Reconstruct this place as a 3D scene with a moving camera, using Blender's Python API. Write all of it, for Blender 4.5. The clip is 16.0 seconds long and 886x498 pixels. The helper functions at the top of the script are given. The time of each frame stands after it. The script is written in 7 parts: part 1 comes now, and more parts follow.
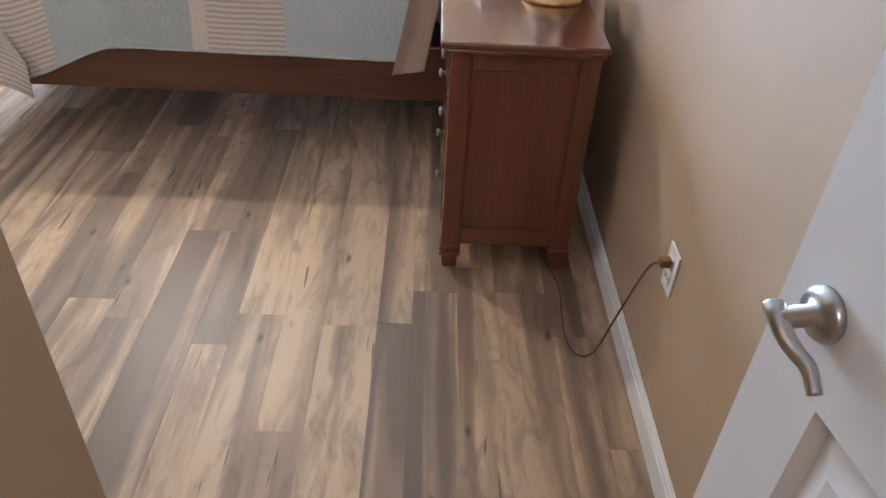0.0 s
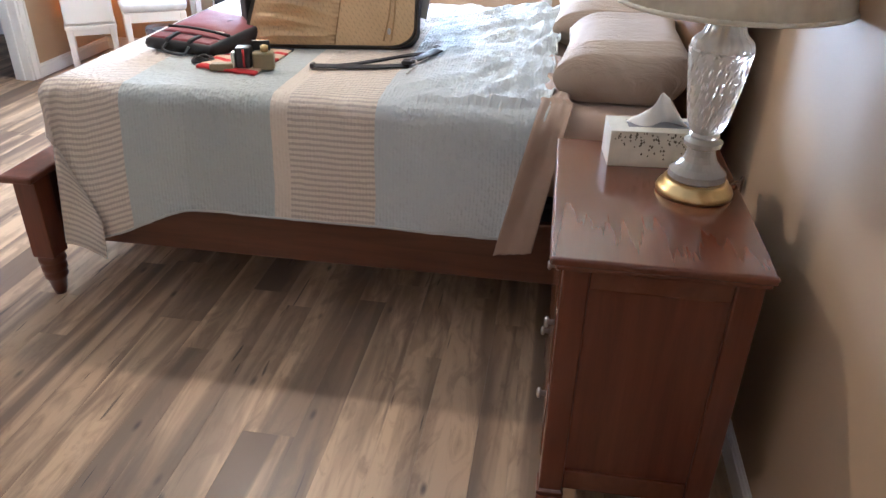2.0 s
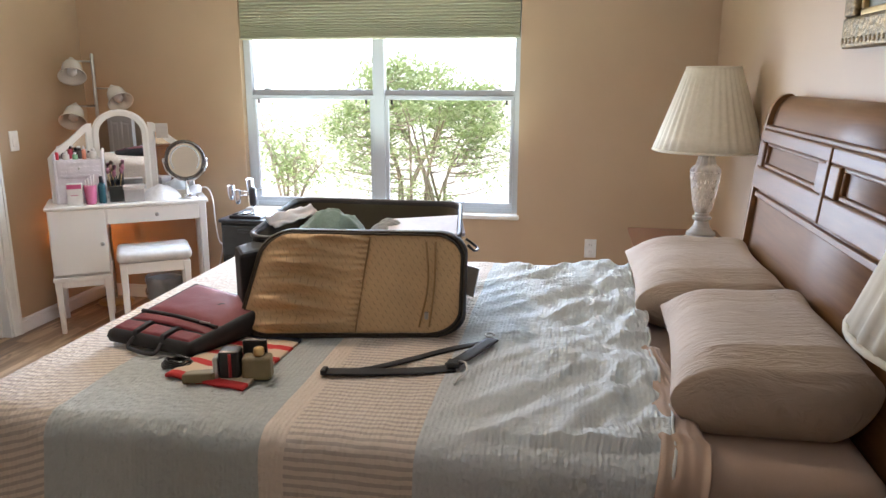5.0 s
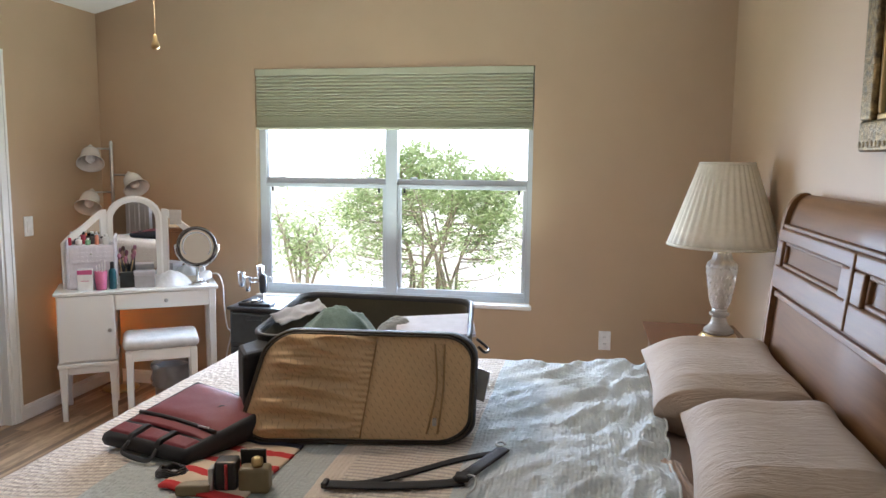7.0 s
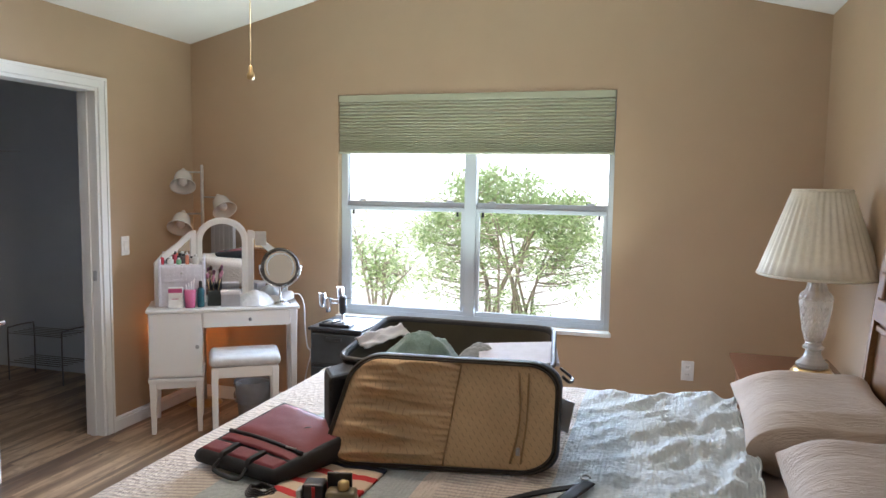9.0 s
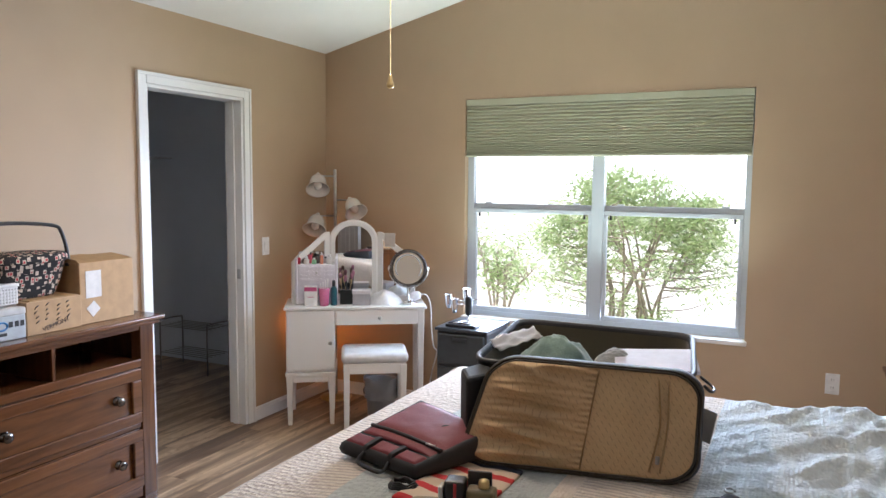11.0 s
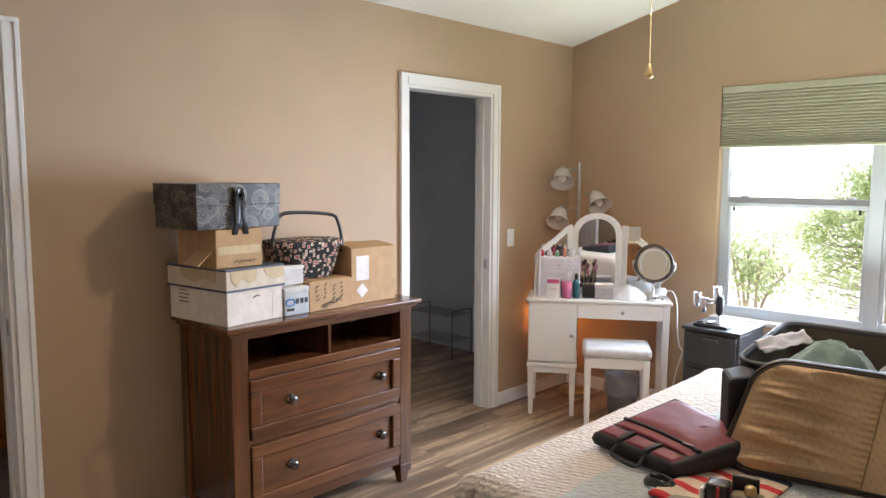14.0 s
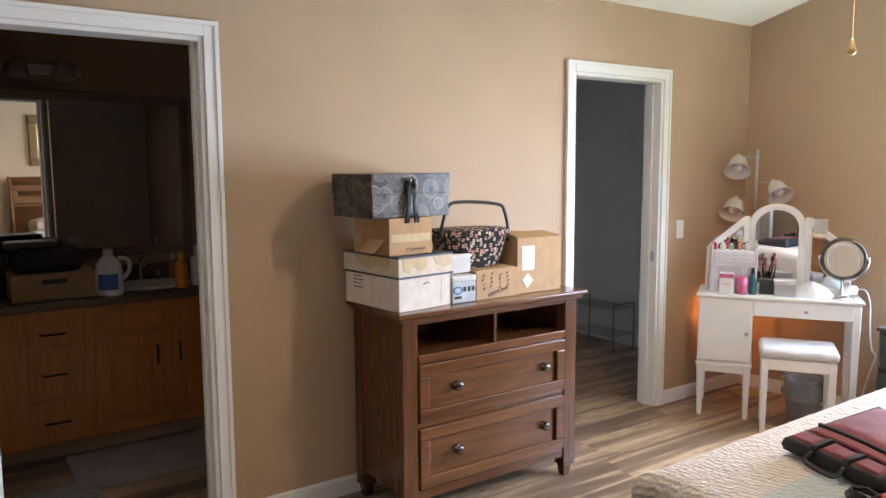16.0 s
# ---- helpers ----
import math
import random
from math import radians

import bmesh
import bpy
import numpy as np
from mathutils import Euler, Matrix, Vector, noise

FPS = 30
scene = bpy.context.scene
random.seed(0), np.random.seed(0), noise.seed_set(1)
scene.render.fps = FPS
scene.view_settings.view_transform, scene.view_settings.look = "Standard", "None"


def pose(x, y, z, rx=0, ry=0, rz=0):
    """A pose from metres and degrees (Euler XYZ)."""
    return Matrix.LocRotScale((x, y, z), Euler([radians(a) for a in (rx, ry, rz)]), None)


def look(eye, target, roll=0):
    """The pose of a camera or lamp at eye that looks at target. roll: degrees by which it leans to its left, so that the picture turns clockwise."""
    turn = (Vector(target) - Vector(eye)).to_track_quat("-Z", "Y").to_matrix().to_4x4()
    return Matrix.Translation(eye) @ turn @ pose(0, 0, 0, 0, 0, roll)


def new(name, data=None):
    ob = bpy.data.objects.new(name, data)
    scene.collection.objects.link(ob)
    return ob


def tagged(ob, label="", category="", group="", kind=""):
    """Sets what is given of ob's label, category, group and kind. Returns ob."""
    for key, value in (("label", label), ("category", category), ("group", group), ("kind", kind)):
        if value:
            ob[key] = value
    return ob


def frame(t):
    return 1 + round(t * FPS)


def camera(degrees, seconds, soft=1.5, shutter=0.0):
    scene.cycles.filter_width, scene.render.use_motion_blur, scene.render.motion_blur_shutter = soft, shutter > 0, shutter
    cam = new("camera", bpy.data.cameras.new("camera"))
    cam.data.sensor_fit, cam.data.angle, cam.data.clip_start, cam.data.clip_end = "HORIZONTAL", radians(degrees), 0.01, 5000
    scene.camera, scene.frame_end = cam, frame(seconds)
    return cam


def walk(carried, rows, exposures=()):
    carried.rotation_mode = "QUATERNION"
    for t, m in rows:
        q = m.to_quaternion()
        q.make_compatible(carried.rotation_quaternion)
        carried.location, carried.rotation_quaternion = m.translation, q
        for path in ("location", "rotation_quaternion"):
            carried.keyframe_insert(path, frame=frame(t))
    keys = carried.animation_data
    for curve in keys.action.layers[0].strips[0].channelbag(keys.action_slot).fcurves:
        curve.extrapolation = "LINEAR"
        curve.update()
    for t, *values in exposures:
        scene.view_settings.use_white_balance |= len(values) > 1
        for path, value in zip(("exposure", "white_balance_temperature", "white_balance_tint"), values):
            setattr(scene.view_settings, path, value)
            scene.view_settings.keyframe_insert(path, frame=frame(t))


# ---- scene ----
cam = camera(62.2, 16.0)
PATH = [
    (0, (0.118, 0.035, 1.43), (0.172, 1.628, 0.222), 3.4),
    (0.5, (0.144, 0.131, 1.433), (0.095, 1.756, 0.268), 2.7),
    (1, (0.115, 0.267, 1.435), (-0.006, 1.93, 0.331), 1.6),
    (1.5, (0.086, 0.398, 1.44), (-0.076, 2.099, 0.4), 1.2),
    (2, (0.115, 0.538, 1.441), (-0.138, 2.267, 0.469), 1.3),
    (2.5, (0.133, 0.669, 1.448), (-0.232, 2.415, 0.544), 0.8),
    (3, (0.082, 0.804, 1.441), (-0.322, 2.588, 0.634), 0.2),
    (3.5, (-0.006, 0.929, 1.45), (-0.384, 2.761, 0.742), 0.2),
    (4, (-0.04, 1.078, 1.445), (-0.41, 2.946, 0.832), 0.3),
    (4.5, (-0.046, 1.232, 1.459), (-0.4, 3.128, 0.931), 0.1),
    (5, (-0.114, 1.29, 1.471), (-0.447, 3.21, 1.02), 0.1),
    (7.3, (-0.121, 1.356, 1.522), (-0.515, 3.304, 1.3), 0.6),
    (7.5, (-0.127, 1.354, 1.522), (-0.538, 3.299, 1.309), 0.6),
    (8, (-0.139, 1.355, 1.527), (-0.596, 3.292, 1.331), 0.7),
    (10.5, (-0.186, 1.308, 1.545), (-0.964, 3.142, 1.363), 0.6),
    (11, (-0.201, 1.295, 1.547), (-1.061, 3.091, 1.363), 0.5),
    (11.5, (-0.212, 1.282, 1.546), (-1.157, 3.036, 1.364), 0.5),
    (12, (-0.219, 1.27, 1.547), (-1.249, 2.975, 1.366), 0.5),
    (12.5, (-0.221, 1.255, 1.545), (-1.339, 2.904, 1.365), 0.5),
    (13, (-0.23, 1.241, 1.543), (-1.434, 2.828, 1.358), 0.5),
    (13.5, (-0.242, 1.233, 1.542), (-1.532, 2.75, 1.349), 0.3),
    (14, (-0.243, 1.226, 1.541), (-1.615, 2.667, 1.337), 0.2),
    (14.5, (-0.258, 1.208, 1.536), (-1.704, 2.573, 1.325), -0.0),
    (15, (-0.271, 1.2, 1.532), (-1.788, 2.486, 1.316), -0.1),
    (15.5, (-0.285, 1.185, 1.53), (-1.865, 2.392, 1.31), -0.3),
    (16, (-0.291, 1.184, 1.531), (-1.929, 2.309, 1.305), -0.3),
]
walk(cam, [(t, look(eye, target, roll)) for t, eye, target, roll in PATH], exposures=[(0.0, 2.05, 4950, 14), (1.0, 1.82, 5100, 15), (2.0, 1.65, 5150, 18), (3.0, 1.48, 5300, 17), (3.5, 1.24, 5450, 18), (5.0, 0.66, 5750, 19), (8.0, 0.44, 5500, 17), (11.0, 0.46, 5550, 19), (13.0, 0.55, 5900, 19), (16.0, 0.90, 5800, 19)])

import functools

# ---- world and light ----
world = bpy.data.worlds.new("sky")
scene.world = world
world.use_nodes = True
wn = world.node_tree.nodes
sky = wn.new("ShaderNodeTexSky")
sky.sky_type = "NISHITA"
sky.sun_disc = False
sky.sun_elevation = radians(48)
sky.sun_rotation = radians(218)
world.node_tree.links.new(sky.outputs[0], wn["Background"].inputs[0])
wn["Background"].inputs[1].default_value = 0.15


def lamp(name, kind, m, energy, colour, **more):
    data = bpy.data.lights.new(name, kind)
    data.energy, data.color = energy, colour
    for key, value in more.items():
        if key == "size":
            data.size = value
        elif key == "size_y":
            data.shape = "RECTANGLE"
            data.size_y = value
        elif key == "angle":
            data.angle = value
        elif key == "spread":
            data.spread = value
        elif key == "radius":
            data.shadow_soft_size = value
    ob = new(name, data)
    ob.matrix_world = m
    return ob


SUN = Vector((0.35, 0.45, -0.82))
lamp("sun", "SUN", look((-8, 12, 12), Vector((-8, 12, 12)) + SUN), 5.0, (1.0, 0.95, 0.86), angle=radians(0.5))
# daylight that enters by the window, under the raised blind: the sky's, falling, and the sunlit lawn's, rising
lamp("window_daylight", "AREA", look((-1.305, 5.65, 1.18), (-1.305, 3.0, 0.35)), 60, (0.78, 0.915, 1.0), size=1.68, size_y=1.0, spread=radians(140))
lamp("lawn_daylight", "AREA", look((-1.305, 5.60, 0.86), (-1.305, 4.75, 2.6)), 20, (0.90, 1.0, 0.75), size=1.68, size_y=0.26, spread=radians(125))
# the light of the ceiling fan, and the hall's ceiling light behind the entry
lamp("fan_bulb", "POINT", pose(-1.50, 3.58, 2.30), 31, (1.0, 0.72, 0.45), radius=0.045)
lamp("hall_bulb", "POINT", pose(0.15, -1.3, 2.2), 4.5, (1.0, 0.80, 0.60), radius=0.1)


# ---- materials ----
class Nodes:
    """A small helper to write a node material in a few lines."""

    def __init__(self, name, rough=0.6, metal=0.0, **sockets):
        self.mat = bpy.data.materials.new(name)
        self.mat.use_nodes = True
        self.tree = self.mat.node_tree
        self.bsdf = self.tree.nodes["Principled BSDF"]
        self.set(self.bsdf, "Roughness", rough)
        self.set(self.bsdf, "Metallic", metal)
        for key, value in sockets.items():
            self.set(self.bsdf, key.replace("_", " "), value)

    def set(self, node, socket, value):
        if hasattr(value, "is_output"):
            self.tree.links.new(value, node.inputs[socket])
        else:
            node.inputs[socket].default_value = value

    def node(self, kind, **sockets):
        n = self.tree.nodes.new("ShaderNode" + kind)
        for key, value in sockets.items():
            self.set(n, key.replace("_", " "), value)
        return n

    def coords(self, scale=(1, 1, 1), kind="Object", offset=(0, 0, 0)):
        return self.node("Mapping", Vector=self.node("TexCoord").outputs[kind], Scale=scale, Location=offset).outputs[0]

    def noise(self, vec, scale, detail=4, rough=0.55, distortion=0.0):
        return self.node("TexNoise", Vector=vec, Scale=scale, Detail=detail, Roughness=rough, Distortion=distortion).outputs["Fac"]

    def ramp(self, fac, stops, hard=False):
        n = self.node("ValToRGB", Fac=fac)
        n.color_ramp.interpolation = "CONSTANT" if hard else "LINEAR"
        el = n.color_ramp.elements
        while len(el) < len(stops):
            el.new(0.5)
        for e, (pos, col) in zip(el, stops):
            e.position, e.color = pos, (*col, 1)
        return n.outputs[0]

    def mix(self, fac, a, b, kind="MIX"):
        n = self.tree.nodes.new("ShaderNodeMix")
        n.data_type, n.blend_type = "RGBA", kind
        for i, v in ((0, fac), (6, a), (7, b)):
            if hasattr(v, "is_output"):
                self.tree.links.new(v, n.inputs[i])
            else:
                n.inputs[i].default_value = (*v, 1) if isinstance(v, tuple) else v
        return n.outputs[2]

    def maths(self, op, a, b=0.0):
        n = self.tree.nodes.new("ShaderNodeMath")
        n.operation = op
        for i, v in ((0, a), (1, b)):
            if hasattr(v, "is_output"):
                self.tree.links.new(v, n.inputs[i])
            else:
                n.inputs[i].default_value = v
        return n.outputs[0]

    def colour(self, value):
        if isinstance(value, tuple):
            value = (*value, 1)
        self.set(self.bsdf, "Base Color", value)

    def bump(self, height, strength=0.2, distance=0.01):
        self.set(self.bsdf, "Normal", self.node("Bump", Height=height, Strength=strength, Distance=distance).outputs[0])


def painted(name, col, rough=0.55, grain=300, strength=0.08, vary=0.06):
    n = Nodes(name, rough)
    v = n.coords()
    blot = n.noise(v, 1.7, 3)
    lo = tuple(c * (1 - vary) for c in col)
    hi = tuple(min(1, c * (1 + vary)) for c in col)
    n.colour(n.ramp(blot, [(0.3, lo), (0.7, hi)]))
    n.bump(n.noise(v, grain, 2), strength, 0.002)
    return n.mat


def wood(name, dark, light, rough=0.3, axis=2, scale=1.0, coat=0.3):
    """Stained timber with its grain along an axis."""
    n = Nodes(name, rough, Coat_Weight=coat, Coat_Roughness=0.15)
    s = [22.0 * scale, 22.0 * scale, 22.0 * scale]
    s[axis] = 1.6 * scale
    rnd = n.node("ObjectInfo").outputs["Random"]
    base = n.node("TexCoord").outputs["Object"]
    shift = n.node("CombineXYZ", X=rnd, Y=n.maths("MULTIPLY", rnd, 3.1), Z=n.maths("MULTIPLY", rnd, 7.7)).outputs[0]
    moved = n.node("VectorMath", Vector=base)
    n.tree.links.new(shift, moved.inputs[1])
    v = n.node("Mapping", Vector=moved.outputs[0], Scale=tuple(s)).outputs[0]
    grain = n.noise(v, 1.0, 8, 0.62, 0.6)
    fine = n.noise(v, 6.0, 4, 0.6)
    blot = n.noise(base, 2.5, 2)
    c = n.ramp(grain, [(0.3, dark), (0.72, light)])
    c = n.mix(n.maths("MULTIPLY", fine, 0.10 if coat > 0.5 else 0.35), c, tuple(x * 0.6 for x in dark))
    c = n.mix(n.maths("MULTIPLY", blot, 0.4), c, tuple(0.5 * (a + b) for a, b in zip(dark, light)))
    n.colour(c)
    if coat == 0.0:
        n.set(n.bsdf, "Specular IOR Level", 0.22)
    n.bump(fine, 0.06, 0.002)
    return n.mat


def cloth(name, col, weave=700, rough=0.95, vary=0.12, sheen=0.15, bump=0.25):
    n = Nodes(name, rough, Sheen_Weight=sheen)
    v = n.coords()
    f = n.noise(v, weave, 2)
    b = n.noise(v, 6, 4)
    lo, hi = tuple(c * (1 - vary) for c in col), tuple(min(1, c * (1 + vary)) for c in col)
    n.colour(n.ramp(n.maths("ADD", n.maths("MULTIPLY", f, 0.5), n.maths("MULTIPLY", b, 0.5)), [(0.35, lo), (0.65, hi)]))
    n.bump(n.maths("ADD", n.maths("MULTIPLY", f, 0.3), b), bump, 0.006)
    return n.mat


def plain(name, col, rough=0.4, metal=0.0, **more):
    n = Nodes(name, rough, metal, **more)
    v = n.coords()
    f = n.noise(v, 25, 4)
    n.colour(n.ramp(f, [(0.3, tuple(c * 0.9 for c in col)), (0.7, tuple(min(1, c * 1.08) for c in col))]))
    return n.mat


M_WALL = painted("tan_wall_paint", (0.46, 0.338, 0.220), 0.6, 260, 0.12, 0.04)
M_CLOSET = painted("grey_wall_paint", (0.70, 0.73, 0.75), 0.6, 260, 0.1, 0.05)
M_BATH = painted("brown_wall_paint", (0.44, 0.30, 0.20), 0.6, 260, 0.1, 0.05)
M_CEIL = painted("white_ceiling_paint", (0.82, 0.81, 0.79), 0.8, 120, 0.3, 0.03)
M_TRIM = painted("white_trim_paint", (0.80, 0.80, 0.78), 0.35, 60, 0.03, 0.03)
M_DOOR = painted("white_door_paint", (0.78, 0.77, 0.74), 0.35, 90, 0.05, 0.03)
M_VANITY = painted("white_furniture_paint", (0.80, 0.79, 0.77), 0.35, 60, 0.02, 0.03)
# white vinyl seen against the daylight: its blue-grey shade is in the colour
M_VINYL_SHADED = painted("shaded_window_vinyl", (0.50, 0.55, 0.60), 0.4, 50, 0.02, 0.03)
M_CHERRY = wood("cherry_stained_wood", (0.078, 0.021, 0.012), (0.215, 0.068, 0.034), 0.28, 2)
M_CHERRY_X = wood("cherry_stained_wood_across", (0.105, 0.032, 0.016), (0.17, 0.056, 0.027), 0.2, 1, 1.0, 0.6)
M_BED = wood("walnut_stained_wood", (0.110, 0.050, 0.018), (0.255, 0.130, 0.052), 0.45, 1, 1.0, 0.0)
M_RAIL = wood("walnut_stained_rail", (0.06, 0.020, 0.010), (0.17, 0.062, 0.030), 0.35, 0)
M_CHEST = wood("dark_stained_chest", (0.046, 0.017, 0.006), (0.165, 0.064, 0.020), 0.25, 2)
M_CHEST_Y = wood("dark_stained_chest_across", (0.060, 0.022, 0.008), (0.205, 0.080, 0.026), 0.22, 1)
M_OAK = wood("honey_oak", (0.40, 0.135, 0.032), (0.66, 0.265, 0.068), 0.4, 2)
M_BRASS = plain("brass", (0.62, 0.46, 0.22), 0.30, 1.0)
M_CHROME = plain("chrome", (0.72, 0.73, 0.75), 0.12, 1.0)
M_NICKEL = plain("brushed_nickel", (0.50, 0.50, 0.49), 0.28, 1.0)
M_DARKNICKEL = plain("dark_nickel", (0.16, 0.15, 0.14), 0.18, 1.0)
M_BLACK = plain("black_plastic", (0.018, 0.018, 0.02), 0.4)
M_WHITE = plain("white_plastic", (0.8, 0.8, 0.8), 0.35)
M_LIGHTGREY = plain("pale_grey_vinyl", (0.62, 0.62, 0.62), 0.45)
M_SHEET = cloth("taupe_cotton", (0.36, 0.255, 0.190), 900)
M_MATTRESS = cloth("taupe_fitted_sheet", (0.42, 0.30, 0.225), 900)
M_DARKCLOTH = cloth("black_nylon", (0.014, 0.014, 0.016), 500, 0.7, 0.12, 0.02)
M_RED = cloth("crimson_nylon", (0.15, 0.010, 0.018), 600, 0.6, 0.1, 0.05)


def glass(name, col=(1, 1, 1), rough=0.0, ior=1.5):
    n = Nodes(name, rough, IOR=ior, Transmission_Weight=1.0)
    n.colour(col)
    return n.mat


M_PANE = glass("window_glass", (1, 1, 1), 0.0, 1.05)
M_CRYSTAL = glass("cut_crystal", (0.99, 0.975, 0.93), 0.08, 1.4)
M_CRYSTAL.node_tree.nodes["Principled BSDF"].inputs["Transmission Weight"].default_value = 0.64
M_MIRROR = Nodes("mirror_silver", 0.01, 1.0).mat
M_MIRROR.node_tree.nodes["Principled BSDF"].inputs["Base Color"].default_value = (0.88, 0.89, 0.88, 1)


# ---- building helpers ----
def mesh_of(bm, name, material, smooth=False):
    me = bpy.data.meshes.new(name)
    bmesh.ops.recalc_face_normals(bm, faces=bm.faces)
    bm.to_mesh(me)
    bm.free()
    for m in material if isinstance(material, (list, tuple)) else [material]:
        me.materials.append(m)
    if smooth:
        for p in me.polygons:
            p.use_smooth = True
    return me


def part(name, bm, material, parent=None, label="", smooth=False):
    """Links a bmesh as one mesh object, under a thing or a part."""
    ob = new(name, mesh_of(bm, name, material, smooth))
    if parent is not None:
        ob.parent = parent
    return tagged(ob, label) if label else ob


def thing(name, label, category, m, group=""):
    """An empty at a thing's base, which parents its parts."""
    ob = new(name)
    ob.empty_display_size = 0.05
    ob.matrix_world = m
    return tagged(ob, label, category, group)


def structure(name, bm, material, label, parent=None, smooth=False):
    ob = part(name, bm, material, parent, "", smooth)
    return tagged(ob, label, "", "", "structure")


def box(x0, x1, y0, y1, z0, z1, bevel=0.0, bm=None, seg=2):
    """A box, its edges rounded by bevel, added to bm or to a new bmesh."""
    out = bm or bmesh.new()
    b = bmesh.new() if (bevel and bm is not None) else out
    m = Matrix.Translation(((x0 + x1) / 2, (y0 + y1) / 2, (z0 + z1) / 2)) @ Matrix.Diagonal((abs(x1 - x0), abs(y1 - y0), abs(z1 - z0), 1))
    geo = bmesh.ops.create_cube(b, size=1, matrix=m)
    if bevel:
        es = list({e for v in geo["verts"] for e in v.link_edges})
        bmesh.ops.bevel(b, geom=es, offset=bevel, segments=seg, profile=0.5, affect="EDGES")
        if b is not out:
            join(out, b)
    return out


def join(out, b, m=None):
    """Adds the bmesh b to out, moved by m."""
    at = {}
    for v in b.verts:
        at[v] = out.verts.new(m @ v.co if m else v.co)
    for f in b.faces:
        try:
            nf = out.faces.new([at[v] for v in f.verts])
            nf.smooth = f.smooth
            nf.material_index = f.material_index
        except ValueError:
            pass
    b.free()
    return out


def lathe(profile, seg=32, bm=None, flute=0, depth=0.0, centre=(0, 0, 0)):
    """A turned shape from (radius, height) pairs, with flutes if wanted."""
    out = bm or bmesh.new()
    rings = []
    for r, z in profile:
        ring = []
        for i in range(seg):
            a = 2 * math.pi * i / seg
            rr = r * (1 + depth * math.cos(flute * a)) if flute else r
            ring.append(out.verts.new((centre[0] + rr * math.cos(a), centre[1] + rr * math.sin(a), centre[2] + z)))
        rings.append(ring)
    for a, b in zip(rings, rings[1:]):
        for i in range(seg):
            f = out.faces.new((a[i], a[(i + 1) % seg], b[(i + 1) % seg], b[i]))
            f.smooth = True
    for ring in (rings[0], rings[-1]):
        if (ring[0].co - ring[seg // 2].co).length > 1e-4:
            out.faces.new(ring)
    return out


def tube(points, radius, seg=8, bm=None, flat=1.0, closed=False):
    """A rod or cord along a line of points; radius may be a list."""
    out = bm or bmesh.new()
    pts = [Vector(p) for p in points]
    rings, n = [], len(pts)
    last = None
    for i, p in enumerate(pts):
        d = (pts[(i + 1) % n] - pts[i - 1]) if closed else (pts[min(i + 1, n - 1)] - pts[max(i - 1, 0)])
        d.normalize()
        ref = last if last is not None else (Vector((0, 0, 1)) if abs(d.z) < 0.9 else Vector((1, 0, 0)))
        u = (ref - d * ref.dot(d)).normalized()
        w = d.cross(u)
        last = u
        r = radius[i] if isinstance(radius, (list, tuple)) else radius
        rings.append([out.verts.new(p + u * (r * flat * math.cos(2 * math.pi * k / seg)) + w * (r * math.sin(2 * math.pi * k / seg))) for k in range(seg)])
    pairs = list(zip(rings, rings[1:])) + ([(rings[-1], rings[0])] if closed else [])
    for a, b in pairs:
        for k in range(seg):
            f = out.faces.new((a[k], a[(k + 1) % seg], b[(k + 1) % seg], b[k]))
            f.smooth = True
    if not closed:
        out.faces.new(rings[0])
        out.faces.new(rings[-1])
    return out


def smooth_line(points, steps=8):
    """A Catmull-Rom line through the points."""
    p = [Vector(q) for q in points]
    p = [2 * p[0] - p[1]] + p + [2 * p[-1] - p[-2]]
    out = []
    for i in range(1, len(p) - 2):
        for k in range(steps):
            t = k / steps
            out.append(0.5 * (2 * p[i] + (p[i + 1] - p[i - 1]) * t + (2 * p[i - 1] - 5 * p[i] + 4 * p[i + 1] - p[i + 2]) * t * t + (3 * p[i] - p[i - 1] - 3 * p[i + 1] + p[i + 2]) * t ** 3))
    out.append(p[-2])
    return out


def prism(outline, lo, hi, axis="z", bm=None, bevel=0.0):
    """A flat outline pushed along an axis from lo to hi. The outline is (x, y), (y, z) for axis x, or (x, z) for axis y."""
    out = bm or bmesh.new()
    b = bmesh.new()
    put = {"z": lambda a, c, h: (a, c, h), "x": lambda a, c, h: (h, a, c), "y": lambda a, c, h: (a, h, c)}[axis]
    bot = [b.verts.new(put(a, c, lo)) for a, c in outline]
    top = [b.verts.new(put(a, c, hi)) for a, c in outline]
    b.faces.new(bot)
    b.faces.new(top[::-1])
    for i in range(len(outline)):
        j = (i + 1) % len(outline)
        b.faces.new((bot[i], bot[j], top[j], top[i]))
    if bevel:
        bmesh.ops.bevel(b, geom=list(b.edges), offset=bevel, segments=2, profile=0.5, affect="EDGES")
    return join(out, b)


def taper(x0, x1, y0, y1, z0, z1, sx, sy, bevel=0.003, bm=None):
    """A post that narrows towards its foot; sx, sy: the foot's share of the top."""
    b = box(x0, x1, y0, y1, z0, z1)
    cx, cy = (x0 + x1) / 2, (y0 + y1) / 2
    for v in b.verts:
        if v.co.z < (z0 + z1) / 2:
            v.co.x, v.co.y = cx + (v.co.x - cx) * sx, cy + (v.co.y - cy) * sy
    bmesh.ops.bevel(b, geom=list(b.edges), offset=bevel, segments=1, profile=0.5, affect="EDGES")
    return join(bm, b) if bm else b


